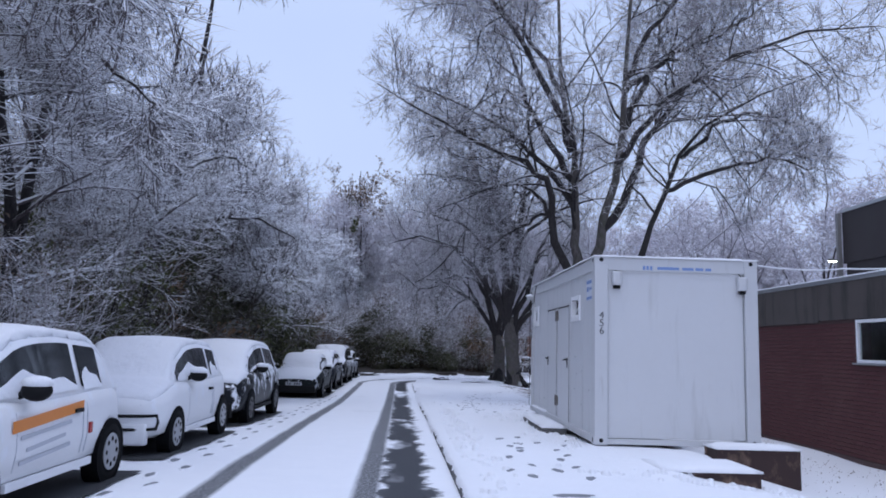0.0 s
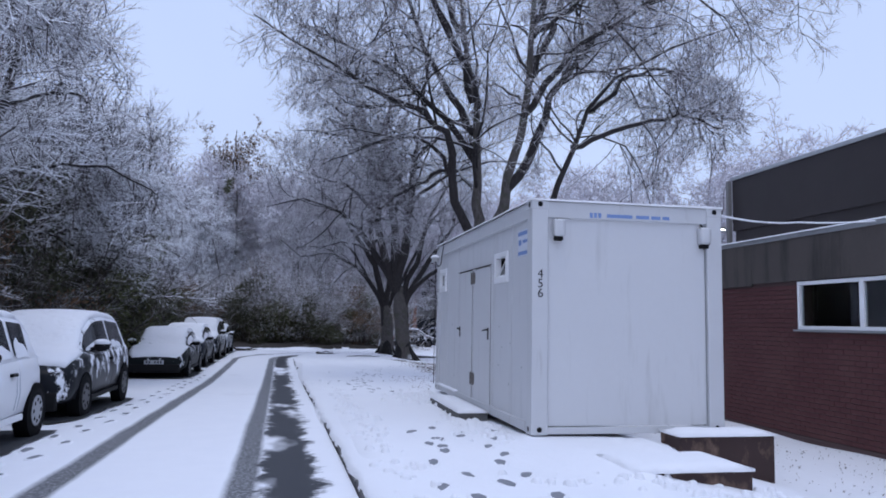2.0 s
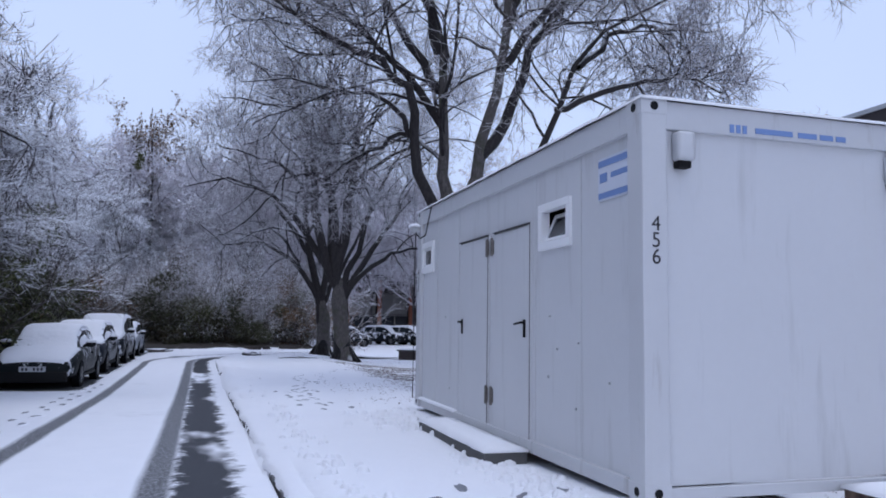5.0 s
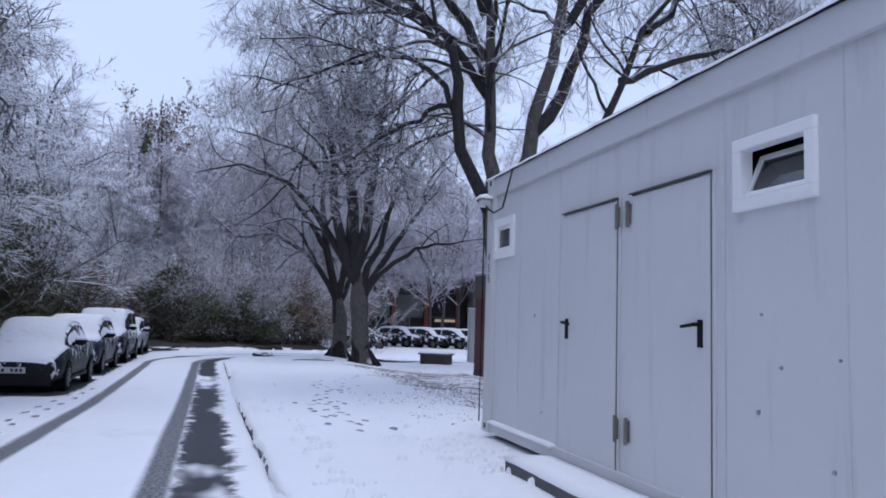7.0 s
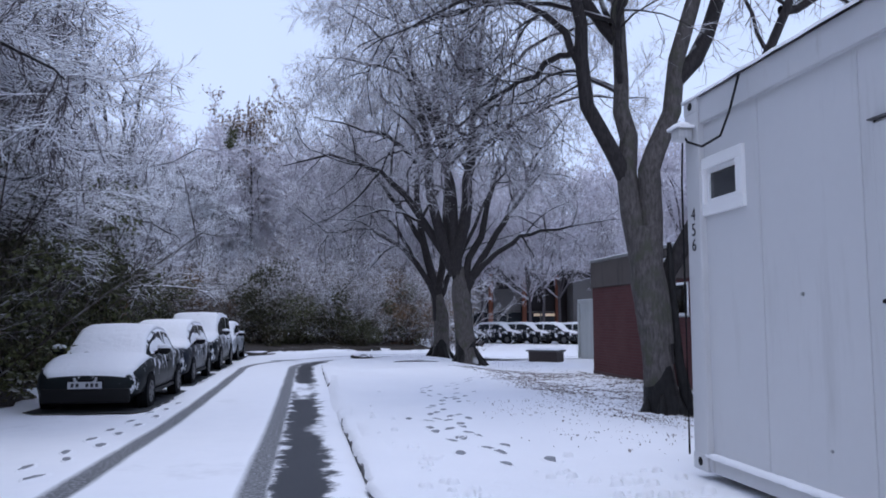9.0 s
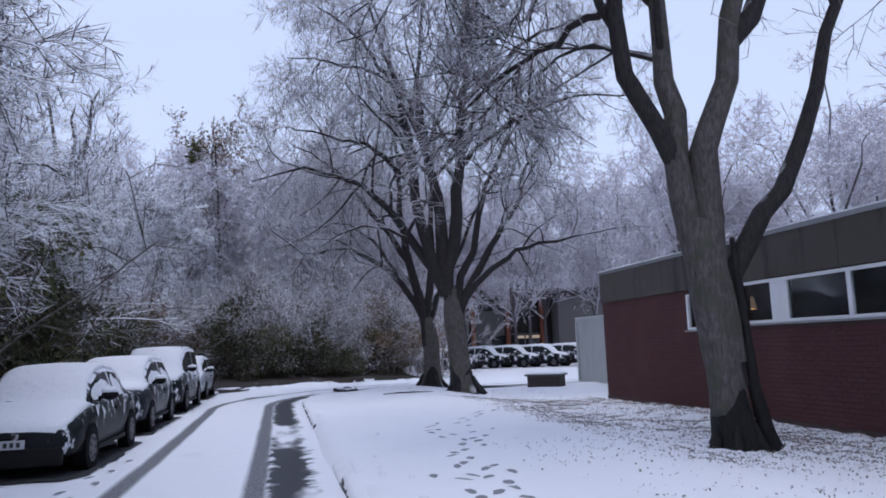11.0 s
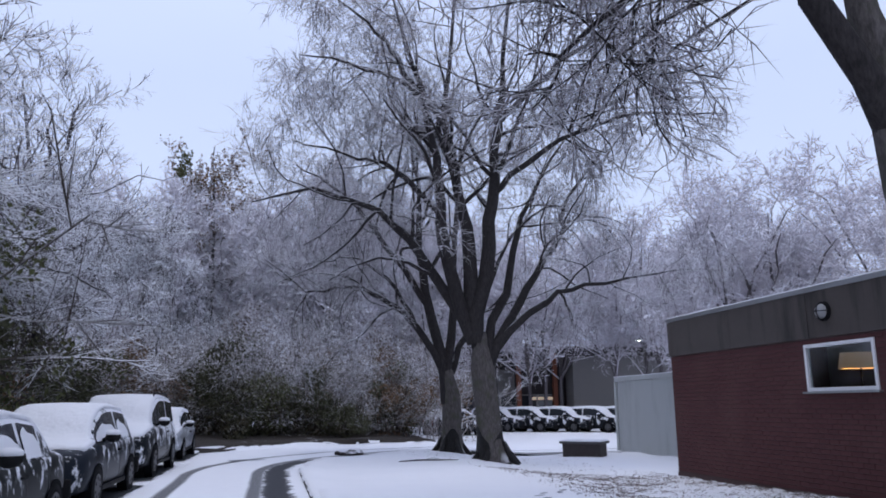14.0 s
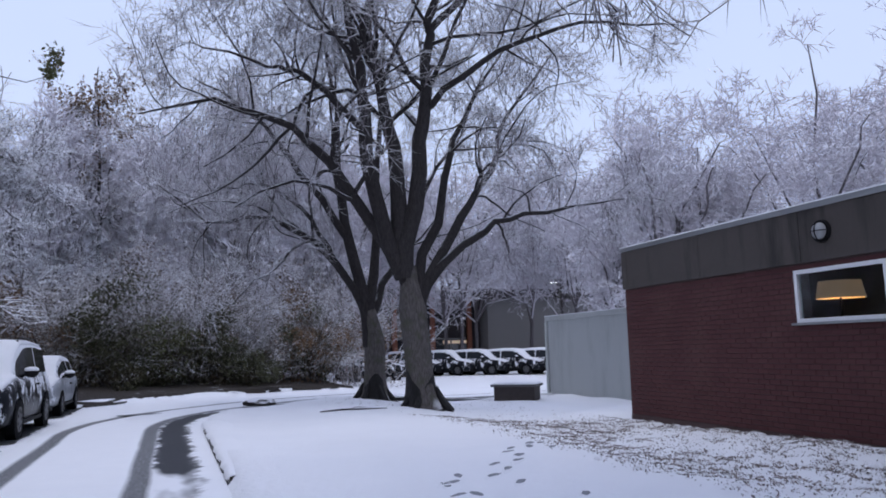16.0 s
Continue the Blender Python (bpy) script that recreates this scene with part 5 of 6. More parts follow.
stems = [
    ([(-0.45, 3.1), (-1.28, 4.6), (-2.07, 5.8), (-2.86, 6.7), (-3.96, 7.3), (-5.2, 7.65), (-6.8, 7.2)], 0.8, 0.16, 0.02),
    ([(-0.5, 3.2), (-1.36, 5.7), (-1.51, 7.3), (-1.72, 8.9), (-2.16, 10.4), (-3.0, 13.2)], -0.8, 0.17, 0.03),
    ([(-0.35, 3.3), (-0.55, 5.7), (-0.78, 7.2), (-1.1, 9.0), (-1.17, 10.7), (-0.6, 15.0)], 0.6, 0.19, 0.03),
    ([(-0.2, 3.2), (-0.02, 5.7), (0.05, 7.4), (0.25, 9.4), (0.36, 10.8), (0.9, 15.2)], -0.5, 0.20, 0.03),
    ([(-0.05, 2.9), (0.99, 4.5), (1.52, 5.3), (2.24, 6.5), (2.62, 7.5), (4.34, 9.9)], 0.6, 0.13, 0.02),
    ([(-0.05, 2.8), (1.15, 4.15), (2.18, 4.75), (3.39, 4.95), (5.4, 5.3)], -0.8, 0.12, 0.018),
    ([(-0.1, 3.1), (0.59, 4.95), (1.03, 6.3), (1.58, 7.5), (2.5, 9.1), (3.5, 10.6)], 2.0, 0.13, 0.02),
]
boughs = [
    ([(-1.5, 6.8), (-2.88, 8.2), (-3.67, 8.55), (-5.6, 9.1)], 1.0, 0.08, 0.018),
    ([(-2.0, 10.0), (-3.2, 11.2), (-4.8, 12.0)], -2.0, 0.07, 0.015),
    ([(0.35, 9.6), (1.8, 11.2), (3.6, 12.2), (5.4, 12.4)], -2.0, 0.08, 0.015),
    ([(0.3, 7.4), (1.4, 8.6), (3.4, 9.4), (5.8, 9.2)], -3.0, 0.08, 0.015),
    ([(-1.1, 8.8), (-2.0, 10.0), (-3.6, 10.4), (-5.6, 10.2)], -3.0, 0.08, 0.015),
]
hero_tree(5.27, 39.08, -0.25, [(0, 0, -0.1), (-0.15, 0, 1.2), (-0.28, 0, 2.4), (-0.33, 0, 3.5)], [0.38, 0.34, 0.32, 0.16], stems + boughs, "wide spreading multi-stemmed bare tree dusted with snow", 4, OPEN_CROWN, (6.6, 1.5))

hero_tree(4.72, 42.3, -0.22, [(0.1, 0, -0.1), (0.08, 0, 0.9), (0.03, 0, 1.8), (-0.05, 0, 2.6)], [0.36, 0.32, 0.28, 0.14], [
    ([(-0.1, 2.5), (-1.12, 4.1), (-2.37, 5.0), (-3.43, 5.2), (-4.46, 5.1), (-5.9, 6.1)], 0.6, 0.12, 0.015),
    ([(-0.15, 2.6), (-0.76, 5.2), (-0.85, 7.2), (-0.94, 9.1), (-1.3, 12.5)], 1.0, 0.17, 0.025),
    ([(-0.05, 2.4), (0.25, 4.6), (0.45, 8.0), (0.9, 12.5)], 1.2, 0.17, 0.025),
    ([(0.05, 2.4), (1.0, 4.2), (2.4, 7.0), (4.0, 9.0)], 1.8, 0.12, 0.02),
    ([(-0.7, 4.6), (-1.8, 6.4), (-3.2, 8.3), (-5.0, 9.5)], 1.0, 0.10, 0.018),
    ([(-1.12, 4.15), (-2.0, 5.6), (-3.4, 6.2), (-4.4, 6.0)], 0.6, 0.06, 0.015),
], "second bare tree with low arching snowy limbs", 5, OPEN_CROWN, (6.0, 1.3))


stick = empty("fallen_branch", pose(3.1, 37.3, float(ground_z(3.1, 37.3)) + 0.03, 0, 0, 8), "dark fallen branch lying on the snow", "branch")
part("branch", tube_curve([(-0.75, 0, 0.0), (-0.3, 0.06, 0.02), (0.2, -0.03, 0.015), (0.8, 0.05, -0.01)], [0.012, 0.026, 0.024, 0.01]), LIMB, stick, "", True)
part("side_twig", tube_curve([(-0.1, 0.03, 0.02), (0.15, 0.2, 0.05), (0.4, 0.26, 0.02)], [0.012, 0.009, 0.005], 5), LIMB, stick)


# ---------------------------------------------------------------- woodland
WOODS = [
    dict(per=13, lo=0.22, spread=58, ratio=0.36, k=7, wiggle=0.13, lift=0.0, rfac=0.42, flat=0.6, sides=4),
    dict(per=7, lo=0.12, spread=46, ratio=0.5, k=4, wiggle=0.2, lift=-0.02, rfac=0.5, flat=0.7, sides=3, minlen=0.8),
    dict(per=6, lo=0.10, spread=44, ratio=0.58, k=2, wiggle=0.16, lift=0.0, rfac=0.6, flat=0.6, sides=3, minlen=0.5),
    dict(per=3, lo=0.05, spread=46, ratio=0.9, k=2, wiggle=0.2, lift=0.0, rfac=0.7, flat=0.4, sides=1, minlen=0.36),
]


def wood_tree(seed, height, stems, label):
    rg = np.random.default_rng(seed)
    t = empty("woodland_tree", pose(0, 0, -200), label, "tree", "woodland trees")
    limbs = []
    for s in range(stems):
        a = rg.uniform(0, 6.28)
        lean = 0.0 if stems == 1 else rg.uniform(0.5, 1.6)
        h = height * rg.uniform(0.8, 1.0)
        limbs.append(([(0.12 * math.cos(a), 0.12 * math.sin(a), -0.2), (lean * 0.3 * math.cos(a), lean * 0.3 * math.sin(a), h * 0.3), (lean * 0.8 * math.cos(a) + rg.normal(0, .2), lean * 0.8 * math.sin(a) + rg.normal(0, .2), h * 0.65), (lean * 1.2 * math.cos(a), lean * 1.2 * math.sin(a), h)], 0.17 if stems > 1 else 0.24, 0.02))
    for i in range(4):
        stem = resample(limbs[i % stems][0], 20, rg, 0.0)
        p = stem[rg.integers(7, 12)]
        a = i * 1.57 + rg.uniform(-0.5, 0.5)
        ln = rg.uniform(3.4, 4.8)
        c, sn = math.cos(a), math.sin(a)
        limbs.append(([tuple(p), (p[0] + c * ln * 0.35, p[1] + sn * ln * 0.35, p[2] + 0.75), (p[0] + c * ln * 0.7, p[1] + sn * ln * 0.7, p[2] + 0.85), (p[0] + c * ln, p[1] + sn * ln, p[2] + 0.3)], 0.06, 0.012))
    crown(rg, limbs, WOODS, WOODTWIG, t, 0.009)
    return t


variants = [wood_tree(21, 13.0, 2, "bare woodland tree with layered snowy branches"), wood_tree(22, 12.0, 3, "bare multi-stemmed woodland tree with snowy twigs"),
            wood_tree(23, 14.5, 2, "tall bare woodland tree with snowy branches")]
rw = random.Random(31)
spots = [(-8.0, 4.5), (-7.4, 10.0), (-8.3, 15.5), (-7.6, 21.0), (-8.4, 26.5), (-7.8, 32.0), (-8.4, 38.0), (-8.2, 44.5)]
for i, (x, y) in enumerate(spots):
    v = variants[i % 3]
    c = copy_thing(v, pose(x, y, float(ground_z(x, y)) - 0.05, 0, 0, rw.uniform(0, 360)))
    s = rw.uniform(0.88, 1.08)
    c.scale = (s * 1.05, s * 1.05, s)
for v in variants:
    for o in (*v.children_recursive, v):
        bpy.data.objects.remove(o)


def slips(rg, P, R):
    """Thin pointed twigs for trees far off, one narrow face each."""
    n = len(P)
    T = P[:, -1] - P[:, 0]
    side = np.cross(T, rg.normal(0, 1, (n, 3)))
    side *= R[:, :1] / (np.linalg.norm(side, axis=1, keepdims=True) + 1e-9)
    V = np.stack([P[:, 0] - side, P[:, 0] + side, P[:, -1]], 1).reshape(-1, 3)
    return V, np.arange(n * 3).reshape(n, 3)


FARWOODS = [
    dict(per=8, lo=0.12, spread=50, ratio=0.42, k=3, wiggle=0.2, lift=-0.01, rfac=0.5),
    dict(per=6, lo=0.1, spread=50, ratio=0.5, k=2, wiggle=0.2, lift=-0.03, rfac=0.7, minlen=0.9),
    dict(per=5, lo=0.1, spread=48, ratio=0.6, k=2, wiggle=0.2, lift=0.0, rfac=0.8, minlen=0.6),
    dict(per=3, lo=0.1, spread=50, ratio=0.7, k=2, wiggle=0.2, lift=0.0, rfac=0.9, minlen=0.45),
]


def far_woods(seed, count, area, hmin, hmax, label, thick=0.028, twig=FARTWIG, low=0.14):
    """Distant bare trees with domed frosted crowns that melt together; FARTWIG also has air haze in its colour."""
    rg = np.random.default_rng(seed)
    x0, x1, y0, y1 = area
    P, R = [], []
    for i in range(count):
        x, y, h = rg.uniform(x0, x1), rg.uniform(y0, y1), rg.uniform(hmin, hmax)
        lean = rg.normal(0, 0.35, 2)
        P.append(resample([(x, y, -0.6), (x + lean[0] * .3, y, h * .25), (x + lean[0], y + lean[1], h * .6), (x + lean[0] * 1.5, y + lean[1], h * .97)], 7, rg, 0.08))
        R.append(np.linspace(0.17, 0.03, 7))
        for j in range(6):
            a = j * 1.05 + rg.uniform(-0.45, 0.45)
            f, w = rg.uniform(low, low + 0.31), h * rg.uniform(0.18, 0.30)
            c, sn = math.cos(a) * w, math.sin(a) * w
            top = h * rg.uniform(0.55, 0.93)
            b = (x + lean[0] * f, y, h * f)
            P.append(resample([b, (b[0] + c * .45, b[1] + sn * .45, lerp(b[2], top, .5)), (b[0] + c * .85, b[1] + sn * .85, lerp(b[2], top, .88)), (b[0] + c * 1.15, b[1] + sn * 1.15, top)], 7, rg, 0.12))
            R.append(np.linspace(0.085, 0.02, 7))
    P, R = np.stack(P), np.stack(R)
    V, F = tubes(P, R, 3)
    V_all, F_all, base, stems = [V], F.tolist(), len(V), len(F)
    for n_, row in enumerate(FARWOODS):
        P, R = sprout(rg, P, R, **row)
        stay = P[:, :, 2].min(axis=1) > low * hmin
        P, R = P[stay], np.maximum(R[stay], thick)
        V, F = tubes(P, R, 3) if n_ == 0 else slips(rg, P, R)
        V_all.append(V)
        F_all += (F + base).tolist()
        base += len(V)
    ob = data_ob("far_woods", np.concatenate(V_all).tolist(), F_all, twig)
    ob.data.materials.append(FARBARK)
    ob.data.polygons.foreach_set("material_index", [1] * stems + [0] * (len(F_all) - stems))
    return tagged(ob, label, "trees", kind="stuff")


far_woods(41, 20, (-20, 8, 57, 68), 11, 14.5, "frosted, haze-paled bare woodland beyond the bend of the lane")
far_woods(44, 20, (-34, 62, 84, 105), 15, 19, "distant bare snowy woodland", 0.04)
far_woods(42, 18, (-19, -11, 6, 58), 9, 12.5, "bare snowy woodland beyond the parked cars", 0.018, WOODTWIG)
far_woods(45, 11, (8.5, 27, 66.8, 75), 11, 15, "frosted, haze-paled trees between the car park and the far building", low=0.2)
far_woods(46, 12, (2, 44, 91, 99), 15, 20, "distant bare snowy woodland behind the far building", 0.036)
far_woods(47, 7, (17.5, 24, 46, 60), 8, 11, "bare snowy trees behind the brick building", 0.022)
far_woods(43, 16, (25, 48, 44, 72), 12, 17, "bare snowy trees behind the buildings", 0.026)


# ---------------------------------------------------------------- undergrowth
def leaf_cloud(rg, count, rx, ry, rz, size, bottom=0.0):
    """Small folded leaves spread through a lumpy mass."""
    lumps = rg.normal(0, 1, (14, 3)) * np.array([rx * .55, ry * .55, rz * .28]) + np.array([0, 0, rz * .5])
    rad = rg.uniform(0.35, 0.7, 14) * rz * 0.42
    which = rg.integers(0, 14, count)
    d = rg.normal(0, 1, (count, 3))
    d /= np.linalg.norm(d, axis=1, keepdims=True)
    C = lumps[which] + d * (rad[which] * rg.uniform(0.5, 1.05, count))[:, None]
    C[:, 2] = np.abs(C[:, 2] - bottom) + bottom
    a = rg.normal(0, 1, (count, 3))
    a /= np.linalg.norm(a, axis=1, keepdims=True)
    b = np.cross(a, rg.normal(0, 1, (count, 3)))
    b /= np.linalg.norm(b, axis=1, keepdims=True)
    n = np.cross(a, b)
    s = (size * rg.uniform(0.5, 1.4, count))[:, None]
    V = np.stack([C - a * s, C + b * s * 0.5 + n * s * 0.12, C + a * s, C - b * s * 0.5 + n * s * 0.12], 1).reshape(-1, 3)
    i = np.arange(count)[:, None] * 4
    F = np.concatenate([i + np.array([[0, 1, 2]]), i + np.array([[0, 2, 3]])])
    return V, F


def shrub(seed, w, h, leafmat, leaves, size, label, stems=20, twigmat=None):
    rg = np.random.default_rng(seed)
    t = empty("shrub", pose(0, 0, -200), label, "shrub", "undergrowth")
    st = grow(rg, rg.normal(0, w * 0.2, (stems, 3)) * np.array([1, 1, 0]), rg.normal(0, 0.35, (stems, 3)) + np.array([0, 0, 1.0]), rg.uniform(h * .7, h * 1.15, stems), 6, 0.14, -0.01)
    R = np.linspace(0.022, 0.006, 6)[None].repeat(stems, 0)
    V0, F0 = tubes(st, R, 3)
    V1, F1 = join_rows(rg, st, R, [dict(per=8, lo=0.2, spread=45, ratio=0.4, k=3, wiggle=0.2, lift=0.0, rfac=0.6, sides=3), dict(per=5, lo=0.1, spread=45, ratio=0.6, k=2, wiggle=0.2, lift=-0.02, rfac=0.8, sides=1)], 0.006)
    data_ob("twig_mass", V0.tolist() + V1, F0.tolist() + [tuple(q + len(V0) for q in f) for f in F1], twigmat or UNDERTWIG, t, "thin dark stems with a little snow")["kind"] = "stuff"
    V, F = leaf_cloud(rg, leaves, w, w, h, size)
    data_ob("foliage", V.tolist(), F.tolist(), leafmat, t)
    return t


bushes = [shrub(51, 1.7, 3.6, LEAF_DARK, 5600, 0.062, "dense dark evergreen shrub dusted with snow"), shrub(52, 1.6, 3.6, LEAF_GREEN, 4200, 0.06, "green shrub dusted with snow"),
          shrub(53, 1.6, 3.8, LEAF_BROWN, 3000, 0.06, "shrub with withered brown leaves and snow"), shrub(55, 2.4, 5.6, LEAF_FROST, 3000, 0.05, "tall bushy thicket with frosted twigs and brown leaves", 30, FROSTTWIG), shrub(54, 1.8, 2.2, LEAF_DARK, 4400, 0.062, "low dark undergrowth under snowy twigs")]
place = []
for i in range(18):
    place.append((-6.9 - rw.uniform(0, 1.0), 1.5 + 2.7 * i, (0, 1, 4, 2, 1)[i % 5] if i > 5 else 3))
for i in range(9):
    place.append((-9.5 + 1.75 * i, 51.2 + rw.uniform(0, 1.0), (0, 4, 2, 0, 0, 1)[i % 6]))
for i in range(8):
    place.append((-9.0 + 2.0 * i, 53.6 + rw.uniform(0, 1.5), (3, 2, 3, 1)[i % 4]))
for i in range(9):
    place.append((-8.5 + 1.9 * i, 53.4 + rw.uniform(0, 1.6), 3))
for i in range(7):
    place.append((-9.2 - rw.uniform(0, 1.0), 7 + 6.2 * i, 3))
place += [(-7.0, 27.4, 5), (-7.5, 30.6, 6), (-7.0, 33.4, 5), (-7.6, 36.5, 6), (-7.2, 22.5, 5)]
for x, y, k in place:
    tall = k > 4
    k = k - 5 if tall else k
    c = copy_thing(bushes[k], pose(x, y, float(ground_z(x, y)) - 0.05, 0, 0, rw.uniform(0, 360)))
    s = rw.uniform(0.9, 1.15)
    c.scale = (s * 1.15, s * 1.15, s * 1.4) if tall else (s * 0.8, s * 0.8, s * 0.55) if y < 17 and k == 3 and x > -8.2 else (s, s, s * (rw.uniform(0.75, 1.4) if y < 50 else rw.uniform(0.75, 1.0) if k != 3 else rw.uniform(0.7, 1.15)))
for v in bushes:
    for o in (*v.children_recursive, v):
        bpy.data.objects.remove(o)


# a tall oak that has kept brown leaves, beyond the bend
oak = wood_tree(24, 16.5, 3, "tall far tree with brown leaves still on top")
oak.matrix_world = pose(-4.6, 63.0, -0.3)
bough = [o for o in oak.children if o.name.startswith("crown")][0].data
co = np.empty(len(bough.vertices) * 3)
bough.vertices.foreach_get("co", co)
co = co.reshape(-1, 3)
rg = np.random.default_rng(77)
co = co[co[:, 2] > 8.5 + rg.uniform(0, 4, len(co))]
co = co[rg.integers(0, len(co), 4500)] + rg.normal(0, 0.06, (4500, 3))
a = rg.normal(0, 1, (4500, 3))
a /= np.linalg.norm(a, axis=1, keepdims=True)
b3 = np.cross(a, rg.normal(0, 1, (4500, 3)))
b3 /= np.linalg.norm(b3, axis=1, keepdims=True)
s_ = rg.uniform(0.05, 0.12, (4500, 1))
V = np.stack([co - a * s_, co + b3 * s_ * 0.55, co + a * s_, co - b3 * s_ * 0.55], 1).reshape(-1, 3)
i4 = np.arange(4500)[:, None] * 4
data_ob("foliage", V.tolist(), np.concatenate([i4 + np.array([[0, 1, 2]]), i4 + np.array([[0, 2, 3]])]).tolist(), LEAF_BROWN, oak, "withered brown leaves")

clump = empty("nest_clump", pose(-3.3, 39.2, 7.2), "dark evergreen clump caught high in a bare tree", "foliage")
V, F = leaf_cloud(np.random.default_rng(78), 420, 0.15, 0.15, 0.8, 0.045)
data_ob("foliage", V.tolist(), F.tolist(), LEAF_GREEN, clump)
part("branch", tube_curve([(0.1, 0, 0.35), (-0.5, -0.1, 0.05), (-1.1, -0.3, 0.1), (-1.9, -0.45, -0.45), (-2.9, -0.7, -0.75), (-3.6, -0.9, -1.7), (-4.5, -1.0, -2.4), (-5.1, -1.2, -4.4)], [0.006, 0.01, 0.014, 0.02, 0.026, 0.034, 0.045, 0.06]), LIMB, clump, "bare branch that carries it", True)

ridge_v, ridge_f = [], []
for i in range(161):
    a = math.pi * (1.18 - 1.36 * i / 160)
    rr = 150 + 10 * math.sin(i * 0.7)
    h = 9.5 + 1.4 * math.sin(i * 0.41) + 1.0 * math.sin(i * 1.3 + 1) + 0.8 * math.sin(i * 3.7)
    ridge_v += [(rr * math.cos(a), 20 + rr * math.sin(a), -2), ((rr + 6) * math.cos(a), 20 + (rr + 6) * math.sin(a), h)]
for i in range(160):
    ridge_f.append((2 * i, 2 * i + 2, 2 * i + 3, 2 * i + 1))
tagged(data_ob("backdrop", ridge_v, ridge_f, plain("distant_wooded_slope", (0.17, 0.165, 0.19), 0.9, var=0.35, scale=0.25, bump=0)), "distant grey wooded slope", "backdrop", kind="structure")


# ---------------------------------------------------------------- parked cars
def paint(name, col, snow, metal=0.0, rough=0.3):
    """Car paint with snow and road salt clinging to it in patches."""
    m, n, l, b = mat_new(name)
    tc = n.new("ShaderNodeTexCoord").outputs["Object"]
    mp = n.new("ShaderNodeMapping")
    mp.inputs["Scale"].default_value = (1.0, 1.0, 0.55)
    l.new(tc, mp.inputs[0])
    big, fine = noise_node(n, l, 3.2, 6, 0.68, mp.outputs[0]), noise_node(n, l, 22, 4, 0.7, tc)
    sep = n.new("ShaderNodeSeparateXYZ")
    l.new(tc, sep.inputs[0])
    up = math_node(n, l, "MULTIPLY", math_node(n, l, "SUBTRACT", sep.outputs[2], 0.75), 0.22)
    f = ramp_node(n, l, math_node(n, l, "ADD", math_node(n, l, "ADD", big.outputs[0], up), math_node(n, l, "MULTIPLY", fine.outputs[0], 0.12)), snow, snow + 0.05)
    dirt = mix_node(n, l, math_node(n, l, "MULTIPLY", fine.outputs[0], 0.06), col, (0.07, 0.07, 0.075))
    l.new(mix_node(n, l, f.outputs[0], dirt, (0.82, 0.84, 0.88)), b.inputs["Base Color"])
    mr = n.new("ShaderNodeMapRange")
    l.new(f.outputs[0], mr.inputs[0])
    mr.inputs[3].default_value, mr.inputs[4].default_value = rough, 0.8
    l.new(mr.outputs[0], b.inputs["Roughness"])
    b.inputs["Metallic"].default_value = metal
    b.inputs["Specular IOR Level"].default_value = 0.10
    bump_node(n, l, b, f.outputs[0], 0.3, 0.01)
    return m


CARGLASS = plain("dark_car_glass", (0.022, 0.026, 0.030), 0.08, var=0.2, bump=0, spec=0.6)
TYRE = plain("black_rubber", (0.010, 0.010, 0.011), 0.9, var=0.3, spec=0.15)
ARCH = plain("black_arch_liner", (0.006, 0.006, 0.007), 0.9, var=0.3, spec=0.1)
DARKRIM = plain("dark_wheel_trim", (0.07, 0.07, 0.075), 0.5, 0.1, var=0.3, scale=9)
RIM = plain("grey_wheel_trim", (0.36, 0.37, 0.39), 0.45, 0.1, var=0.25, scale=9)
HEADLAMP = plain("clouded_headlamp", (0.30, 0.32, 0.35), 0.15, var=0.2, spec=0.8)
PLATE = plain("white_number_plate", (0.40, 0.41, 0.43), 0.5, var=0.04)
STRIPE = plain("orange_foil", (0.72, 0.24, 0.045), 0.45, var=0.06)
GREYPRINT = plain("grey_print", (0.48, 0.50, 0.55), 0.5, var=0.05)
REDLENS = plain("red_lens", (0.35, 0.02, 0.02), 0.25, var=0.1)


def loft(rows, close_ends=True):
    """Skin over a list of sections with equal numbers of points."""
    V = [p for r in rows for p in r]
    n = len(rows[0])
    F = [(j * n + i, j * n + (i + 1) % n, (j + 1) * n + (i + 1) % n, (j + 1) * n + i) for j in range(len(rows) - 1) for i in range(n)]
    if close_ends:
        F += [tuple(range(n))[::-1], tuple((len(rows) - 1) * n + i for i in range(n))]
    return V, F


def mirror_sec(pts, y):
    return [(x, y, z) for x, z in pts] + [(-x, y, z) for x, z in pts[::-1] if x > 1e-6]


def flipped(F):
    return [f[::-1] for f in F]


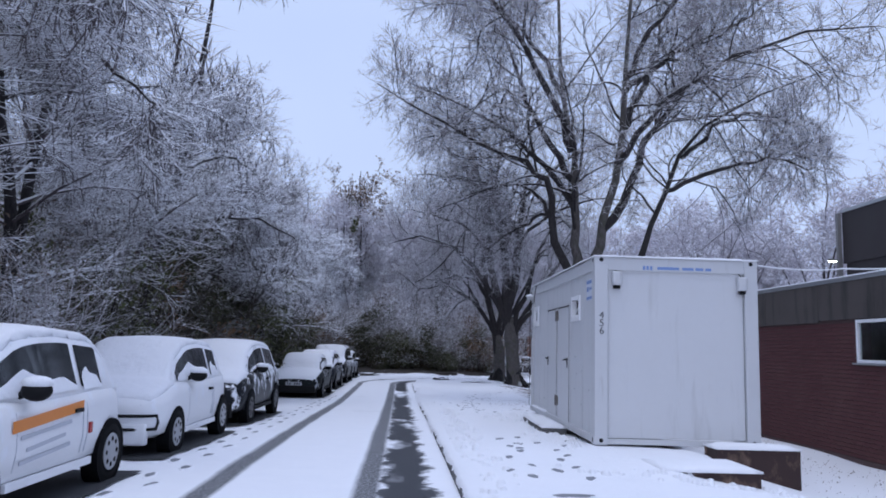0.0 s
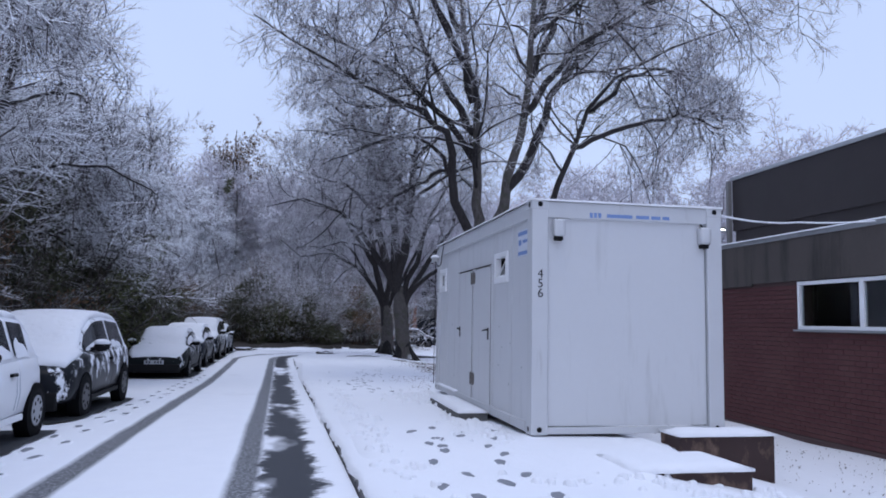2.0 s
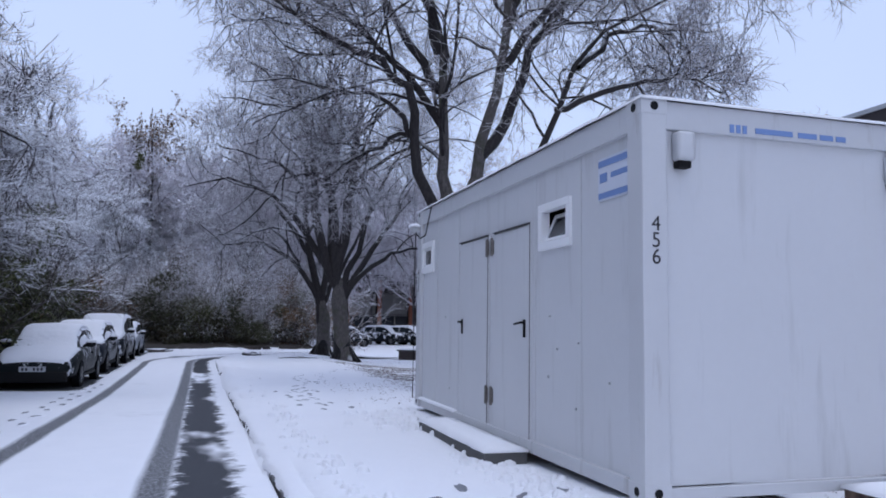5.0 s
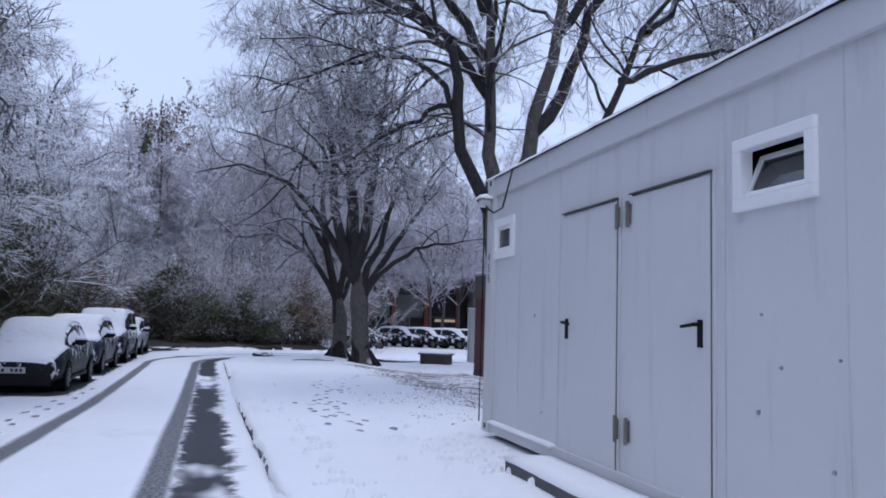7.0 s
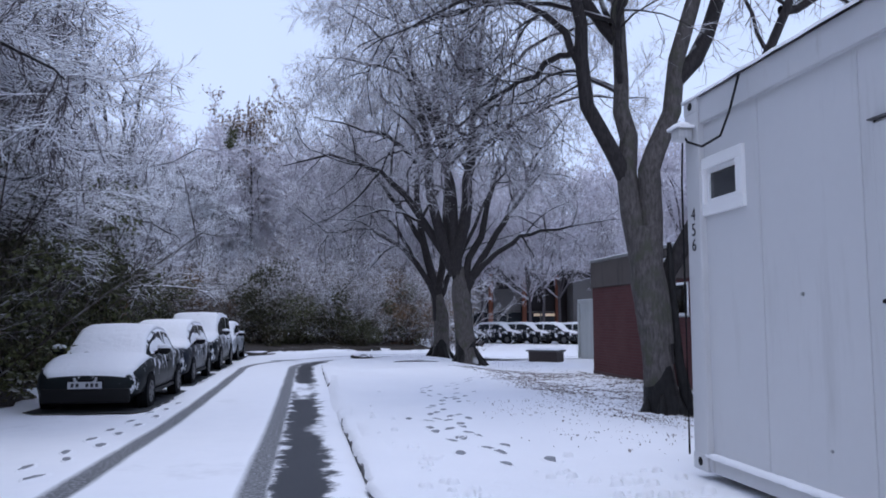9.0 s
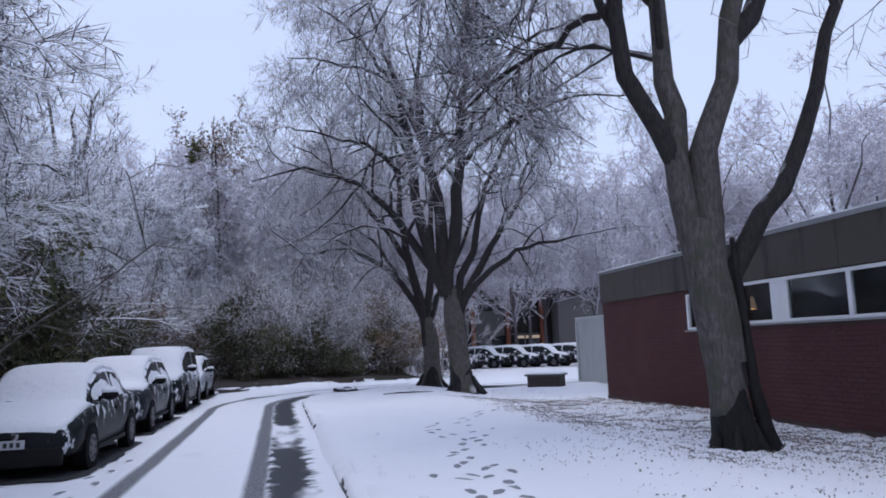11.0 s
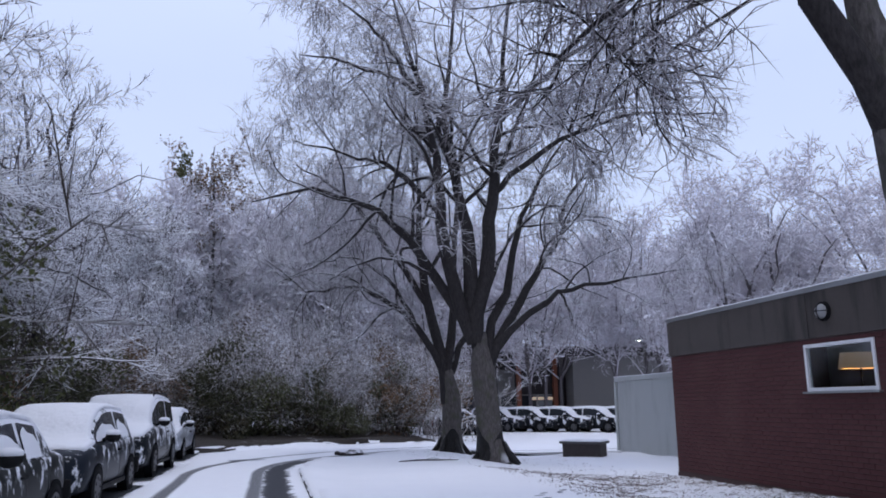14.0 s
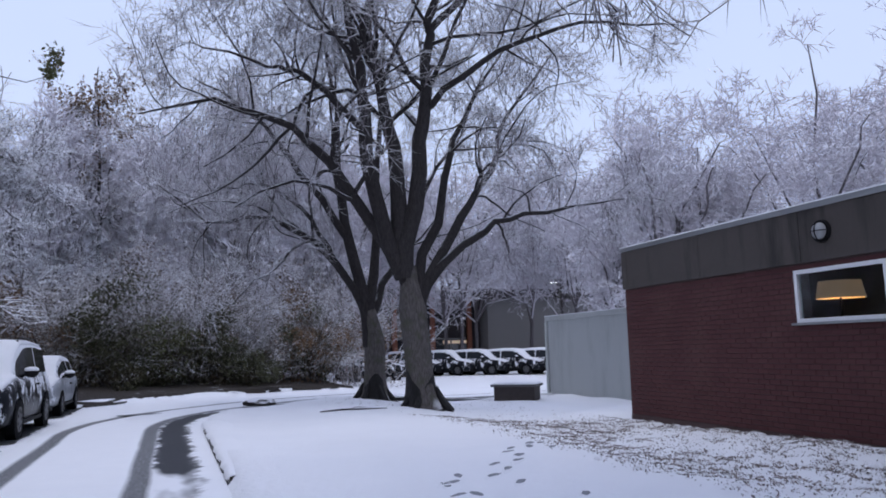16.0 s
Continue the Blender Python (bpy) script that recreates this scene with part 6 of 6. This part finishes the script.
def car(name_label, c, group="cars parked along the lane"):
    """c: sizes and looks. The car faces -y with its nose at y = 0."""
    L, W, H, belt, hood, nose = c["L"], c["W"] / 2, c["H"], c["belt"], c["hood"], c["nose"]
    cowl, rf, rr_, tail = c["cowl"], c["rf"], c["rr"], c["tail"]
    zb, wr = 0.24, c.get("wr", 0.31)
    thing = empty("car", pose(0, 0, 0), name_label, "car", group)
    PM = c["paint"]
    # lower body
    st = [(0.0, 0.30, nose - 0.10, 0.70), (0.05, 0.26, nose - 0.03, 0.83), (0.16, 0.25, nose + 0.03, 0.93), (0.38, zb, lerp(nose, hood, 0.55), 0.98), (cowl * 0.7, zb, hood - 0.015, 1.0), (cowl, zb, hood + 0.03, 1.0),
          (cowl + 0.25, zb, belt, 1.0), (L * 0.6, zb, belt + 0.02, 1.0), (L - 0.7, zb, belt + 0.04, 0.99), (L - 0.25, 0.27, belt + 0.03, 0.96), (L - 0.06, 0.30, belt - 0.02, 0.90), (L, 0.36, belt - 0.12, 0.82)]
    rows = []
    for y, b0, zt, f in st:
        w = W * f
        h = zt - b0
        rows.append(mirror_sec([(0, b0), (0.80 * w, b0), (0.96 * w, b0 + 0.07), (w, b0 + 0.42 * h), (0.985 * w, b0 + 0.75 * h), (0.95 * w, b0 + 0.92 * h), (0.84 * w, zt - 0.005), (0.5 * w, zt + 0.015), (0, zt + 0.025)], y))
    V, F = loft(rows)
    body = data_ob("body", V, flipped(F), PM, thing, c["body_label"], True)
    # greenhouse
    wb_, wt = W * 0.93, W * c.get("roofw", 0.72)
    gst = [(cowl, belt + 0.005, 0.90), (cowl + (rf - cowl) * 0.5, belt + (H - belt) * 0.58, 0.90), (rf, H - 0.05, 0.985), (rf + 0.3, H - 0.01, 1.0), ((rf + rr_) / 2, H, 1.0), (rr_, H - 0.05, 0.98), (lerp(rr_, tail, 0.6), belt + (H - belt) * 0.55, 0.95), (tail, belt + 0.02, 0.92)]

    def gh(y):
        """Top height, top half width and base half width of the cabin at y."""
        ys = [g[0] for g in gst]
        t = float(np.interp(y, ys, [g[1] for g in gst]))
        f = float(np.interp(y, ys, [g[2] for g in gst]))
        k = (t - belt) / (H - belt)
        return t, lerp(wb_ * 0.97, wt, k) * f, wb_ * f

    def side(y, q, off=0.0):
        t, a, b0 = gh(y)
        z1 = max(t - 0.07, belt)
        return (lerp(b0, a + 0.02, q) + off, y, lerp(belt, z1, q))

    rows = []
    for y in np.interp(np.linspace(0, 7, 22), range(8), [g[0] for g in gst]):
        t, a, b0 = gh(float(y))
        s1, s2 = side(float(y), 0.5), side(float(y), 1.0)
        rows.append(mirror_sec([(0, belt - 0.05), (b0, belt - 0.05), (b0, belt), (s1[0], s1[2]), (s2[0], s2[2]), (a * 0.93, max(t - 0.025, belt + 0.004)), (a * 0.6, t + 0.005), (0, t + 0.015)], float(y)))
    V, F = loft(rows)
    data_ob("cabin", V, flipped(F), PM, thing, "", True)

    def patch(name, ya, yb, qa, qb, off, mat, parent, label="", ny=8, sgn=1, ragged=None, tri=None):
        Vv = []
        for i in range(ny + 1):
            y = lerp(ya, yb, i / ny)
            top = qb if ragged is None else qb + ragged * (math.sin(i * 0.9 + ya * 5) + 0.3 * math.sin(i * 2.1)) - (tri or 0) * abs(i / ny - 0.35)
            for j in range(4):
                x, yy, z = side(y, lerp(qa, top, j / 3), off)
                Vv.append((x * sgn, yy, z))
        Ff = [(i * 4 + j, (i + 1) * 4 + j, (i + 1) * 4 + j + 1, i * 4 + j + 1) for i in range(ny) for j in range(3)]
        return data_ob(name, Vv, Ff if sgn > 0 else flipped(Ff), mat, parent, label, True)

    mid = c.get("pillar", lerp(rf, rr_, 0.45))
    ends = [(cowl + (rf - cowl) * 0.30, mid - 0.05), (mid + 0.05, c.get("glass_end", rr_ + 0.02))]
    for sgn in (1, -1):
        for ya, yb in ends:
            g = patch("side_window", ya, yb, 0.10, 0.94, 0.008, CARGLASS, thing, "dark side window", 10, sgn)
            cover = c.get("winsnow", 0.5)
            if cover:
                patch("window_snow", ya + 0.02, yb - 0.02, 0.05, cover, 0.018, SNOW, g, "snow clinging to the glass", 12, sgn, 0.06, 0.55)
        # mirrors
        mb = bmesh.new()
        bmesh.ops.create_uvsphere(mb, u_segments=14, v_segments=8, radius=1)
        bmesh.ops.scale(mb, vec=(0.12, 0.085, 0.085), verts=mb.verts)
        mx, my = (W + 0.06) * sgn, cowl + c.get("mirror_y", 0.42)
        bmesh.ops.translate(mb, vec=(mx, my, belt + 0.075), verts=mb.verts)
        mir = part("wing_mirror", mb, c.get("mirror", BLACK), thing, "wing mirror", True)
        sb = bmesh.new()
        bmesh.ops.create_uvsphere(sb, u_segments=14, v_segments=8, radius=1)
        bmesh.ops.scale(sb, vec=(0.125, 0.09, 0.055), verts=sb.verts)
        bmesh.ops.translate(sb, vec=(mx, my, belt + 0.135), verts=sb.verts)
        part("snow_cap", sb, SNOW, mir, "cap of snow", True)
        part("mirror_arm", cyl((mx - 0.1 * sgn, my + 0.02, belt + 0.05), (mx - 0.17 * sgn, my + 0.06, belt + 0.02), 0.03), BLACK, mir)
    # wheels with dark arches
    for wy in (c["fw"], c["rw"]):
        for sgn in (1, -1):
            x = W * sgn
            ab = bmesh.new()
            bmesh.ops.create_cone(ab, cap_ends=True, segments=30, radius1=wr + 0.04, radius2=wr + 0.036, depth=0.16, matrix=Matrix.Translation((x - 0.073 * sgn, wy, wr)) @ Matrix.Rotation(radians(90 * sgn), 4, "Y"))
            part("wheel_arch", ab, ARCH, thing, "dark wheel arch")
            tb = bmesh.new()
            prof = [(wr * 0.62, -0.085), (wr * 0.9, -0.095), (wr, -0.07), (wr, 0.07), (wr * 0.9, 0.095), (wr * 0.62, 0.085)]
            ring = [[tb.verts.new((x + (o - 0.082) * sgn, wy + rad * math.cos(2 * math.pi * k / 28), wr + rad * math.sin(2 * math.pi * k / 28))) for rad, o in prof] for k in range(28)]
            for k in range(28):
                for q in range(5):
                    tb.faces.new((ring[k][q], ring[(k + 1) % 28][q], ring[(k + 1) % 28][q + 1], ring[k][q + 1]))
            wheel = part("wheel", tb, TYRE, thing, "black winter tyre", True)
            rb_ = cyl((x - 0.10 * sgn, wy, wr), (x + 0.016 * sgn, wy, wr), wr * 0.68, wr * 0.62, 28)
            part("rim", rb_, RIM if c["paint"] is WHITEPAINT else DARKRIM, wheel, "grey wheel trim")
            for k in range(c.get("spokes", 7)):
                a = 2 * math.pi * k / c.get("spokes", 7)
                part("rim_slot", cyl((x - 0.02 * sgn, wy + wr * 0.43 * math.cos(a), wr + wr * 0.43 * math.sin(a)), (x + 0.019 * sgn, wy + wr * 0.43 * math.cos(a), wr + wr * 0.43 * math.sin(a)), wr * 0.085, seg=10), ARCH, wheel)
    # front
    part("front_bumper", box(-W * 0.80, W * 0.80, -0.02, 0.12, 0.18, c.get("bump", 0.44), 0.03), c.get("bumper", BLACK), thing, "front bumper", True)
    if c.get("mouth"):
        low = [(f * W, y_, 0.37) for f, y_ in ((-0.90, 0.12), (-0.78, 0.02), (-0.5, -0.035), (0, -0.045), (0.5, -0.035), (0.78, 0.02), (0.90, 0.12))]
        high = [(x_, y_, 0.53) for x_, y_, _ in low[::-1]]
        part("grille_trim", tube_curve(low + [(0.915 * W, 0.14, 0.45)] + high + [(-0.915 * W, 0.14, 0.45), low[0]], 0.02, 6), BLACK, thing, "black grille surround", True)
    else:
        part("grille", box(-W * 0.34, W * 0.34, -0.012, 0.06, nose - 0.20, nose - 0.09, 0.02), BLACK, thing, "black grille")
        part("grille_arch", tube_curve([(0.17 * math.cos(math.pi * (1 + k / 8)), -0.03, nose - 0.06 + 0.12 * math.sin(math.pi * (1 + k / 8))) for k in range(9)], 0.02, 6), STEEL, thing, "curved grille trim")
    for sgn in (1, -1):
        hb = bmesh.new()
        bmesh.ops.create_uvsphere(hb, u_segments=16, v_segments=10, radius=1)
        bmesh.ops.scale(hb, vec=(0.10, 0.15, 0.045), verts=hb.verts)
        bmesh.ops.rotate(hb, matrix=Matrix.Rotation(radians(-32 * sgn), 3, "Z"), verts=hb.verts)
        bmesh.ops.translate(hb, vec=(W * 0.74 * sgn, 0.17, nose - 0.07), verts=hb.verts)
        part("headlight", hb, HEADLAMP, thing, "clouded headlight", True)
        part("tail_light", box(W * 0.70 * sgn - 0.07, W * 0.70 * sgn + 0.07, L - 0.10, L + 0.005, belt - 0.25, belt - 0.02, 0.02), REDLENS, thing, "red tail light")
    plate = part("number_plate", box(-0.26, 0.26, -0.05, -0.03, c.get("plate", 0.40), c.get("plate", 0.40) + 0.11, 0.004), PLATE, thing, "white number plate with dark bars")
    for k in range(6):
        if k == 2:
            continue
        part("plate_bar", box(-0.21 + 0.075 * k, -0.165 + 0.075 * k, -0.053, -0.0502, c.get("plate", 0.40) + 0.025, c.get("plate", 0.40) + 0.085), INK, plate)
    # snow on bonnet, windscreen and roof
    rows, rs = [], random.Random(int(L * 100))
    y_edge = c.get("snow_front", 0.10)
    for i in range(34):
        y = lerp(y_edge, tail + 0.02, i / 33)
        if y <= cowl:
            t = float(np.interp(y, [s_[0] for s_ in st], [s_[2] for s_ in st])) + 0.012
            a = W * 0.88 * float(np.interp(y, [s_[0] for s_ in st], [s_[3] for s_ in st]))
        else:
            t, a, _ = gh(y)
            t0 = float(np.interp(y, [s_[0] for s_ in st], [s_[2] for s_ in st])) + 0.012
            a = max(a * 0.97, W * 0.86 * max(0, 1 - (y - cowl) / 0.12))
            t = max(t, t0)
        th = c.get("snow", 0.06) * (0.35 if i in (0, 33) else 1.0)
        j = lambda: rs.uniform(-0.008, 0.008)
        rag = rs.uniform(-0.05, 0.03)
        rows.append(mirror_sec([(0, t - 0.05), (a * 0.9, t - 0.06), (a + 0.012 + rag * 0.2, t - 0.045 + rag), (a + 0.010, t + 0.005 + j()), (a * 0.9, t + th * 0.75 + j()), (a * 0.5, t + th + j()), (0, t + th + 0.01 + j())], y))
    V, F = loft(rows)
    data_ob("snow_cover", V, flipped(F), SNOW, thing, "thick blanket of snow on bonnet, screen and roof", True)
    part("wiper", cyl((-0.05, cowl - 0.02, hood + 0.085), (-0.36, cowl + 0.01, hood + 0.10), 0.008, 0.005, 6), BLACK, thing)
    if c.get("rails"):
        for sgn in (1, -1):
            part("roof_rail", tube_curve([(wt * 0.9 * sgn, rf + 0.1, H + 0.0), (wt * 0.9 * sgn, rf + 0.2, H + 0.07), (wt * 0.9 * sgn, rr_ - 0.2, H + 0.07), (wt * 0.9 * sgn, rr_, H - 0.02)], 0.016), BLACK, thing, "black roof rail")
    # door joints and handles
    for sgn in (1, -1):
        for yj in (cowl + 0.42, mid, c.get("door_end", mid + 0.8)):
            h_ = belt - zb
            zs = [zb + 0.12 + (h_ * 0.86 - 0.12) * k / 8 for k in range(9)]
            xs = [float(np.interp(z_, [zb + 0.07, zb + 0.42 * h_, zb + 0.75 * h_, zb + 0.92 * h_], [0.96 * W, W, 0.985 * W, 0.95 * W])) + 0.0025 for z_ in zs]
            Vj = [(sgn * x_ + sgn * dx, yj + dy, z_) for x_, z_ in zip(xs, zs) for dx, dy in ((-0.01, -0.004), (0, -0.004), (0, 0.004), (-0.01, 0.004))]
            Fj = [(4 * k + q, 4 * k + q + 1, 4 * k + q + 5, 4 * k + q + 4) for k in range(8) for q in range(3)]
            data_ob("door_joint", Vj, Fj, GREYPRINT if PM is WHITEPAINT else SEAM, thing)
        part("door_handle", box(W * sgn - 0.02, W * sgn + 0.022, mid - 0.22, mid - 0.06, belt - 0.17, belt - 0.135, 0.008), c.get("mirror", BLACK), thing)
        part("sill_trim", box(W * 0.97 * sgn - 0.02, W * 0.97 * sgn + 0.02, c["fw"] + 0.42, c["rw"] - 0.42, 0.23, 0.30, 0.01), PM if PM is WHITEPAINT else BLACK, thing)
    return thing


def place_car(ob, x, y, turn=0.0, z=None, ln=4.0):
    ob.matrix_world = pose(x, y, float(road_z(y + 1.5)) - 0.008 if z is None else z, 0, 0, turn)
    bpy.context.view_layer.update()
    if z is None:
        r = random.Random(int(y * 10))
        Vp = [(x, y + 2.0, float(road_z(y + 2.0)) + 0.022)]
        for k in range(40):
            t = 2 * math.pi * k / 40
            g = min(0.97 / max(abs(math.cos(t)), 1e-3), (ln / 2 + 0.22) / max(abs(math.sin(t)), 1e-3)) * r.uniform(0.95, 1.04)
            X, Y = x + g * math.cos(t), y + ln / 2 + g * math.sin(t)
            Vp.append((X, Y, float(road_z(Y)) + 0.018))
        tagged(data_ob("bare_asphalt", Vp, [(0, k + 1, (k + 1) % 40 + 1) for k in range(40)], BARE), "snow-free dark asphalt under a parked car", "asphalt", "bare ground under cars", "structure")
    return ob


BARE = plain("damp_bare_asphalt", (0.030, 0.032, 0.036), 0.8, var=0.35, scale=18)


WHITEPAINT = paint("white_car_paint", (0.82, 0.83, 0.85), 0.60)
DARKPAINT = paint("dark_grey_car_paint", (0.012, 0.014, 0.018), 0.57)
GREENPAINT = paint("dark_green_grey_car_paint", (0.010, 0.013, 0.014), 0.60, 0.0, 0.4)
BLUEPAINT = paint("dark_blue_car_paint", (0.014, 0.018, 0.026), 0.60)
SILVERPAINT = paint("silver_car_paint", (0.36, 0.38, 0.41), 0.60, 0.4)

SMALL = dict(L=3.43, W=1.63, H=1.44, belt=0.90, hood=0.88, nose=0.72, cowl=0.78, rf=1.42, rr=2.85, tail=3.36, fw=0.68, rw=3.02, wr=0.285, pillar=2.36, glass_end=2.88, door_end=2.45, mirror_y=0.52, paint=WHITEPAINT, body_label="white painted body",
             bumper=WHITEPAINT, mouth=True, winsnow=0.55, snow=0.05, plate=0.42, spokes=8)
van_car = place_car(car("small white hatchback with an orange door stripe under snow", dict(SMALL, winsnow=0.5)), -3.78, 4.76, ln=3.4)


def door_print(ob, W, y0, y1, z0, z1, mat, name, label, rise=0.0):
    x = W / 2 + 0.004
    V = [(x - 0.004, y0, z0), (x - 0.004, y1, z0 + rise), (x - 0.006, y1, z1 + rise), (x - 0.006, y0, z1)]
    Vb = [(a + 0.006, b_, c_) for a, b_, c_ in V]
    data_ob(name, V + Vb, [(4, 5, 6, 7), (0, 3, 2, 1), (0, 1, 5, 4), (1, 2, 6, 5), (2, 3, 7, 6), (3, 0, 4, 7)], mat, ob, label)


door_print(van_car, 1.63, 1.12, 2.32, 0.66, 0.75, STRIPE, "door_stripe", "orange foil stripe", 0.08)
for yy, zz, ln in ((1.25, 0.60, 0.85), (1.35, 0.50, 0.65), (1.25, 0.41, 0.85)):
    door_print(van_car, 1.63, yy, yy + ln, zz, zz + 0.03, GREYPRINT, "print_bar", "grey lettering as a bar", 0.05)
part("side_marker", box(0.805, 0.825, 2.48, 2.54, 0.52, 0.62, 0.004), REDLENS, van_car, "red side marker")
place_car(car("small white hatchback with black grille surround under snow", SMALL), -3.82, 9.36, ln=3.4)
place_car(car("dark hatchback with snow clinging in patches", dict(L=4.15, W=1.74, H=1.52, belt=0.95, hood=0.93, nose=0.74, cowl=0.98, rf=1.72, rr=3.45, tail=4.05, fw=0.82, rw=3.40, wr=0.315, paint=DARKPAINT, body_label="dark snow-spattered body", winsnow=0.35, snow=0.07, snow_front=0.2)), -3.92, 13.9)
place_car(car("dark saloon car with a curved grille under snow", dict(L=4.10, W=1.70, H=1.40, belt=0.90, hood=0.86, nose=0.66, cowl=1.12, rf=1.82, rr=3.0, tail=3.65, fw=0.80, rw=3.38, wr=0.30, paint=GREENPAINT, body_label="dark green-grey body", winsnow=0.85, snow=0.05, snow_front=0.03, plate=0.42, bump=0.42)), -3.84, 25.0)
place_car(car("dark compact car covered in snow", dict(L=4.05, W=1.72, H=1.50, belt=0.94, hood=0.94, nose=0.80, cowl=0.95, rf=1.62, rr=3.3, tail=3.95, fw=0.80, rw=3.32, wr=0.31, paint=BLUEPAINT, body_label="dark blue body", winsnow=0.7, snow=0.05, snow_front=0.35, bump=0.5)), -3.94, 30.1)
place_car(car("dark off-road car with roof rails under snow", dict(L=4.4, W=1.80, H=1.72, belt=1.06, hood=1.05, nose=0.88, cowl=1.05, rf=1.75, rr=3.85, tail=4.3, fw=0.86, rw=3.55, wr=0.35, paint=DARKPAINT, body_label="dark body", winsnow=0.0, snow=0.05, rails=True, bump=0.5, roofw=0.78)), -3.98, 35.2)
place_car(car("silver hatchback dusted with snow", dict(L=3.9, W=1.66, H=1.42, belt=0.90, hood=0.88, nose=0.72, cowl=0.95, rf=1.65, rr=3.1, tail=3.75, fw=0.78, rw=3.2, wr=0.295, paint=SILVERPAINT, body_label="silver body", winsnow=0.4, snow=0.05)), -3.98, 40.7)

lot = car("dark estate car under snow in the far car park", dict(L=4.3, W=1.74, H=1.48, belt=0.93, hood=0.9, nose=0.74, cowl=1.0, rf=1.75, rr=3.6, tail=4.2, fw=0.85, rw=3.45, wr=0.31, paint=DARKPAINT, body_label="dark body", winsnow=0.0, snow=0.05), "cars in the far car park")
place_car(lot, 14.2, 64.0, 38, -0.43)
for i in range(1, 6):
    copy_thing(lot, pose(14.2 + 1.75 * i, 64.0 - 1.0 * i, -0.43, 0, 0, 38 + 3 * math.sin(i)))
lone = car("dark snow-covered car at the edge of the far car park", dict(SMALL, paint=DARKPAINT, bumper=DARKPAINT, body_label="dark body", winsnow=0.2), "cars in the far car park")
place_car(lone, 10.4, 60.0, 105, -0.43)


# ---------------------------------------------------------------- small pieces
brick_courses()
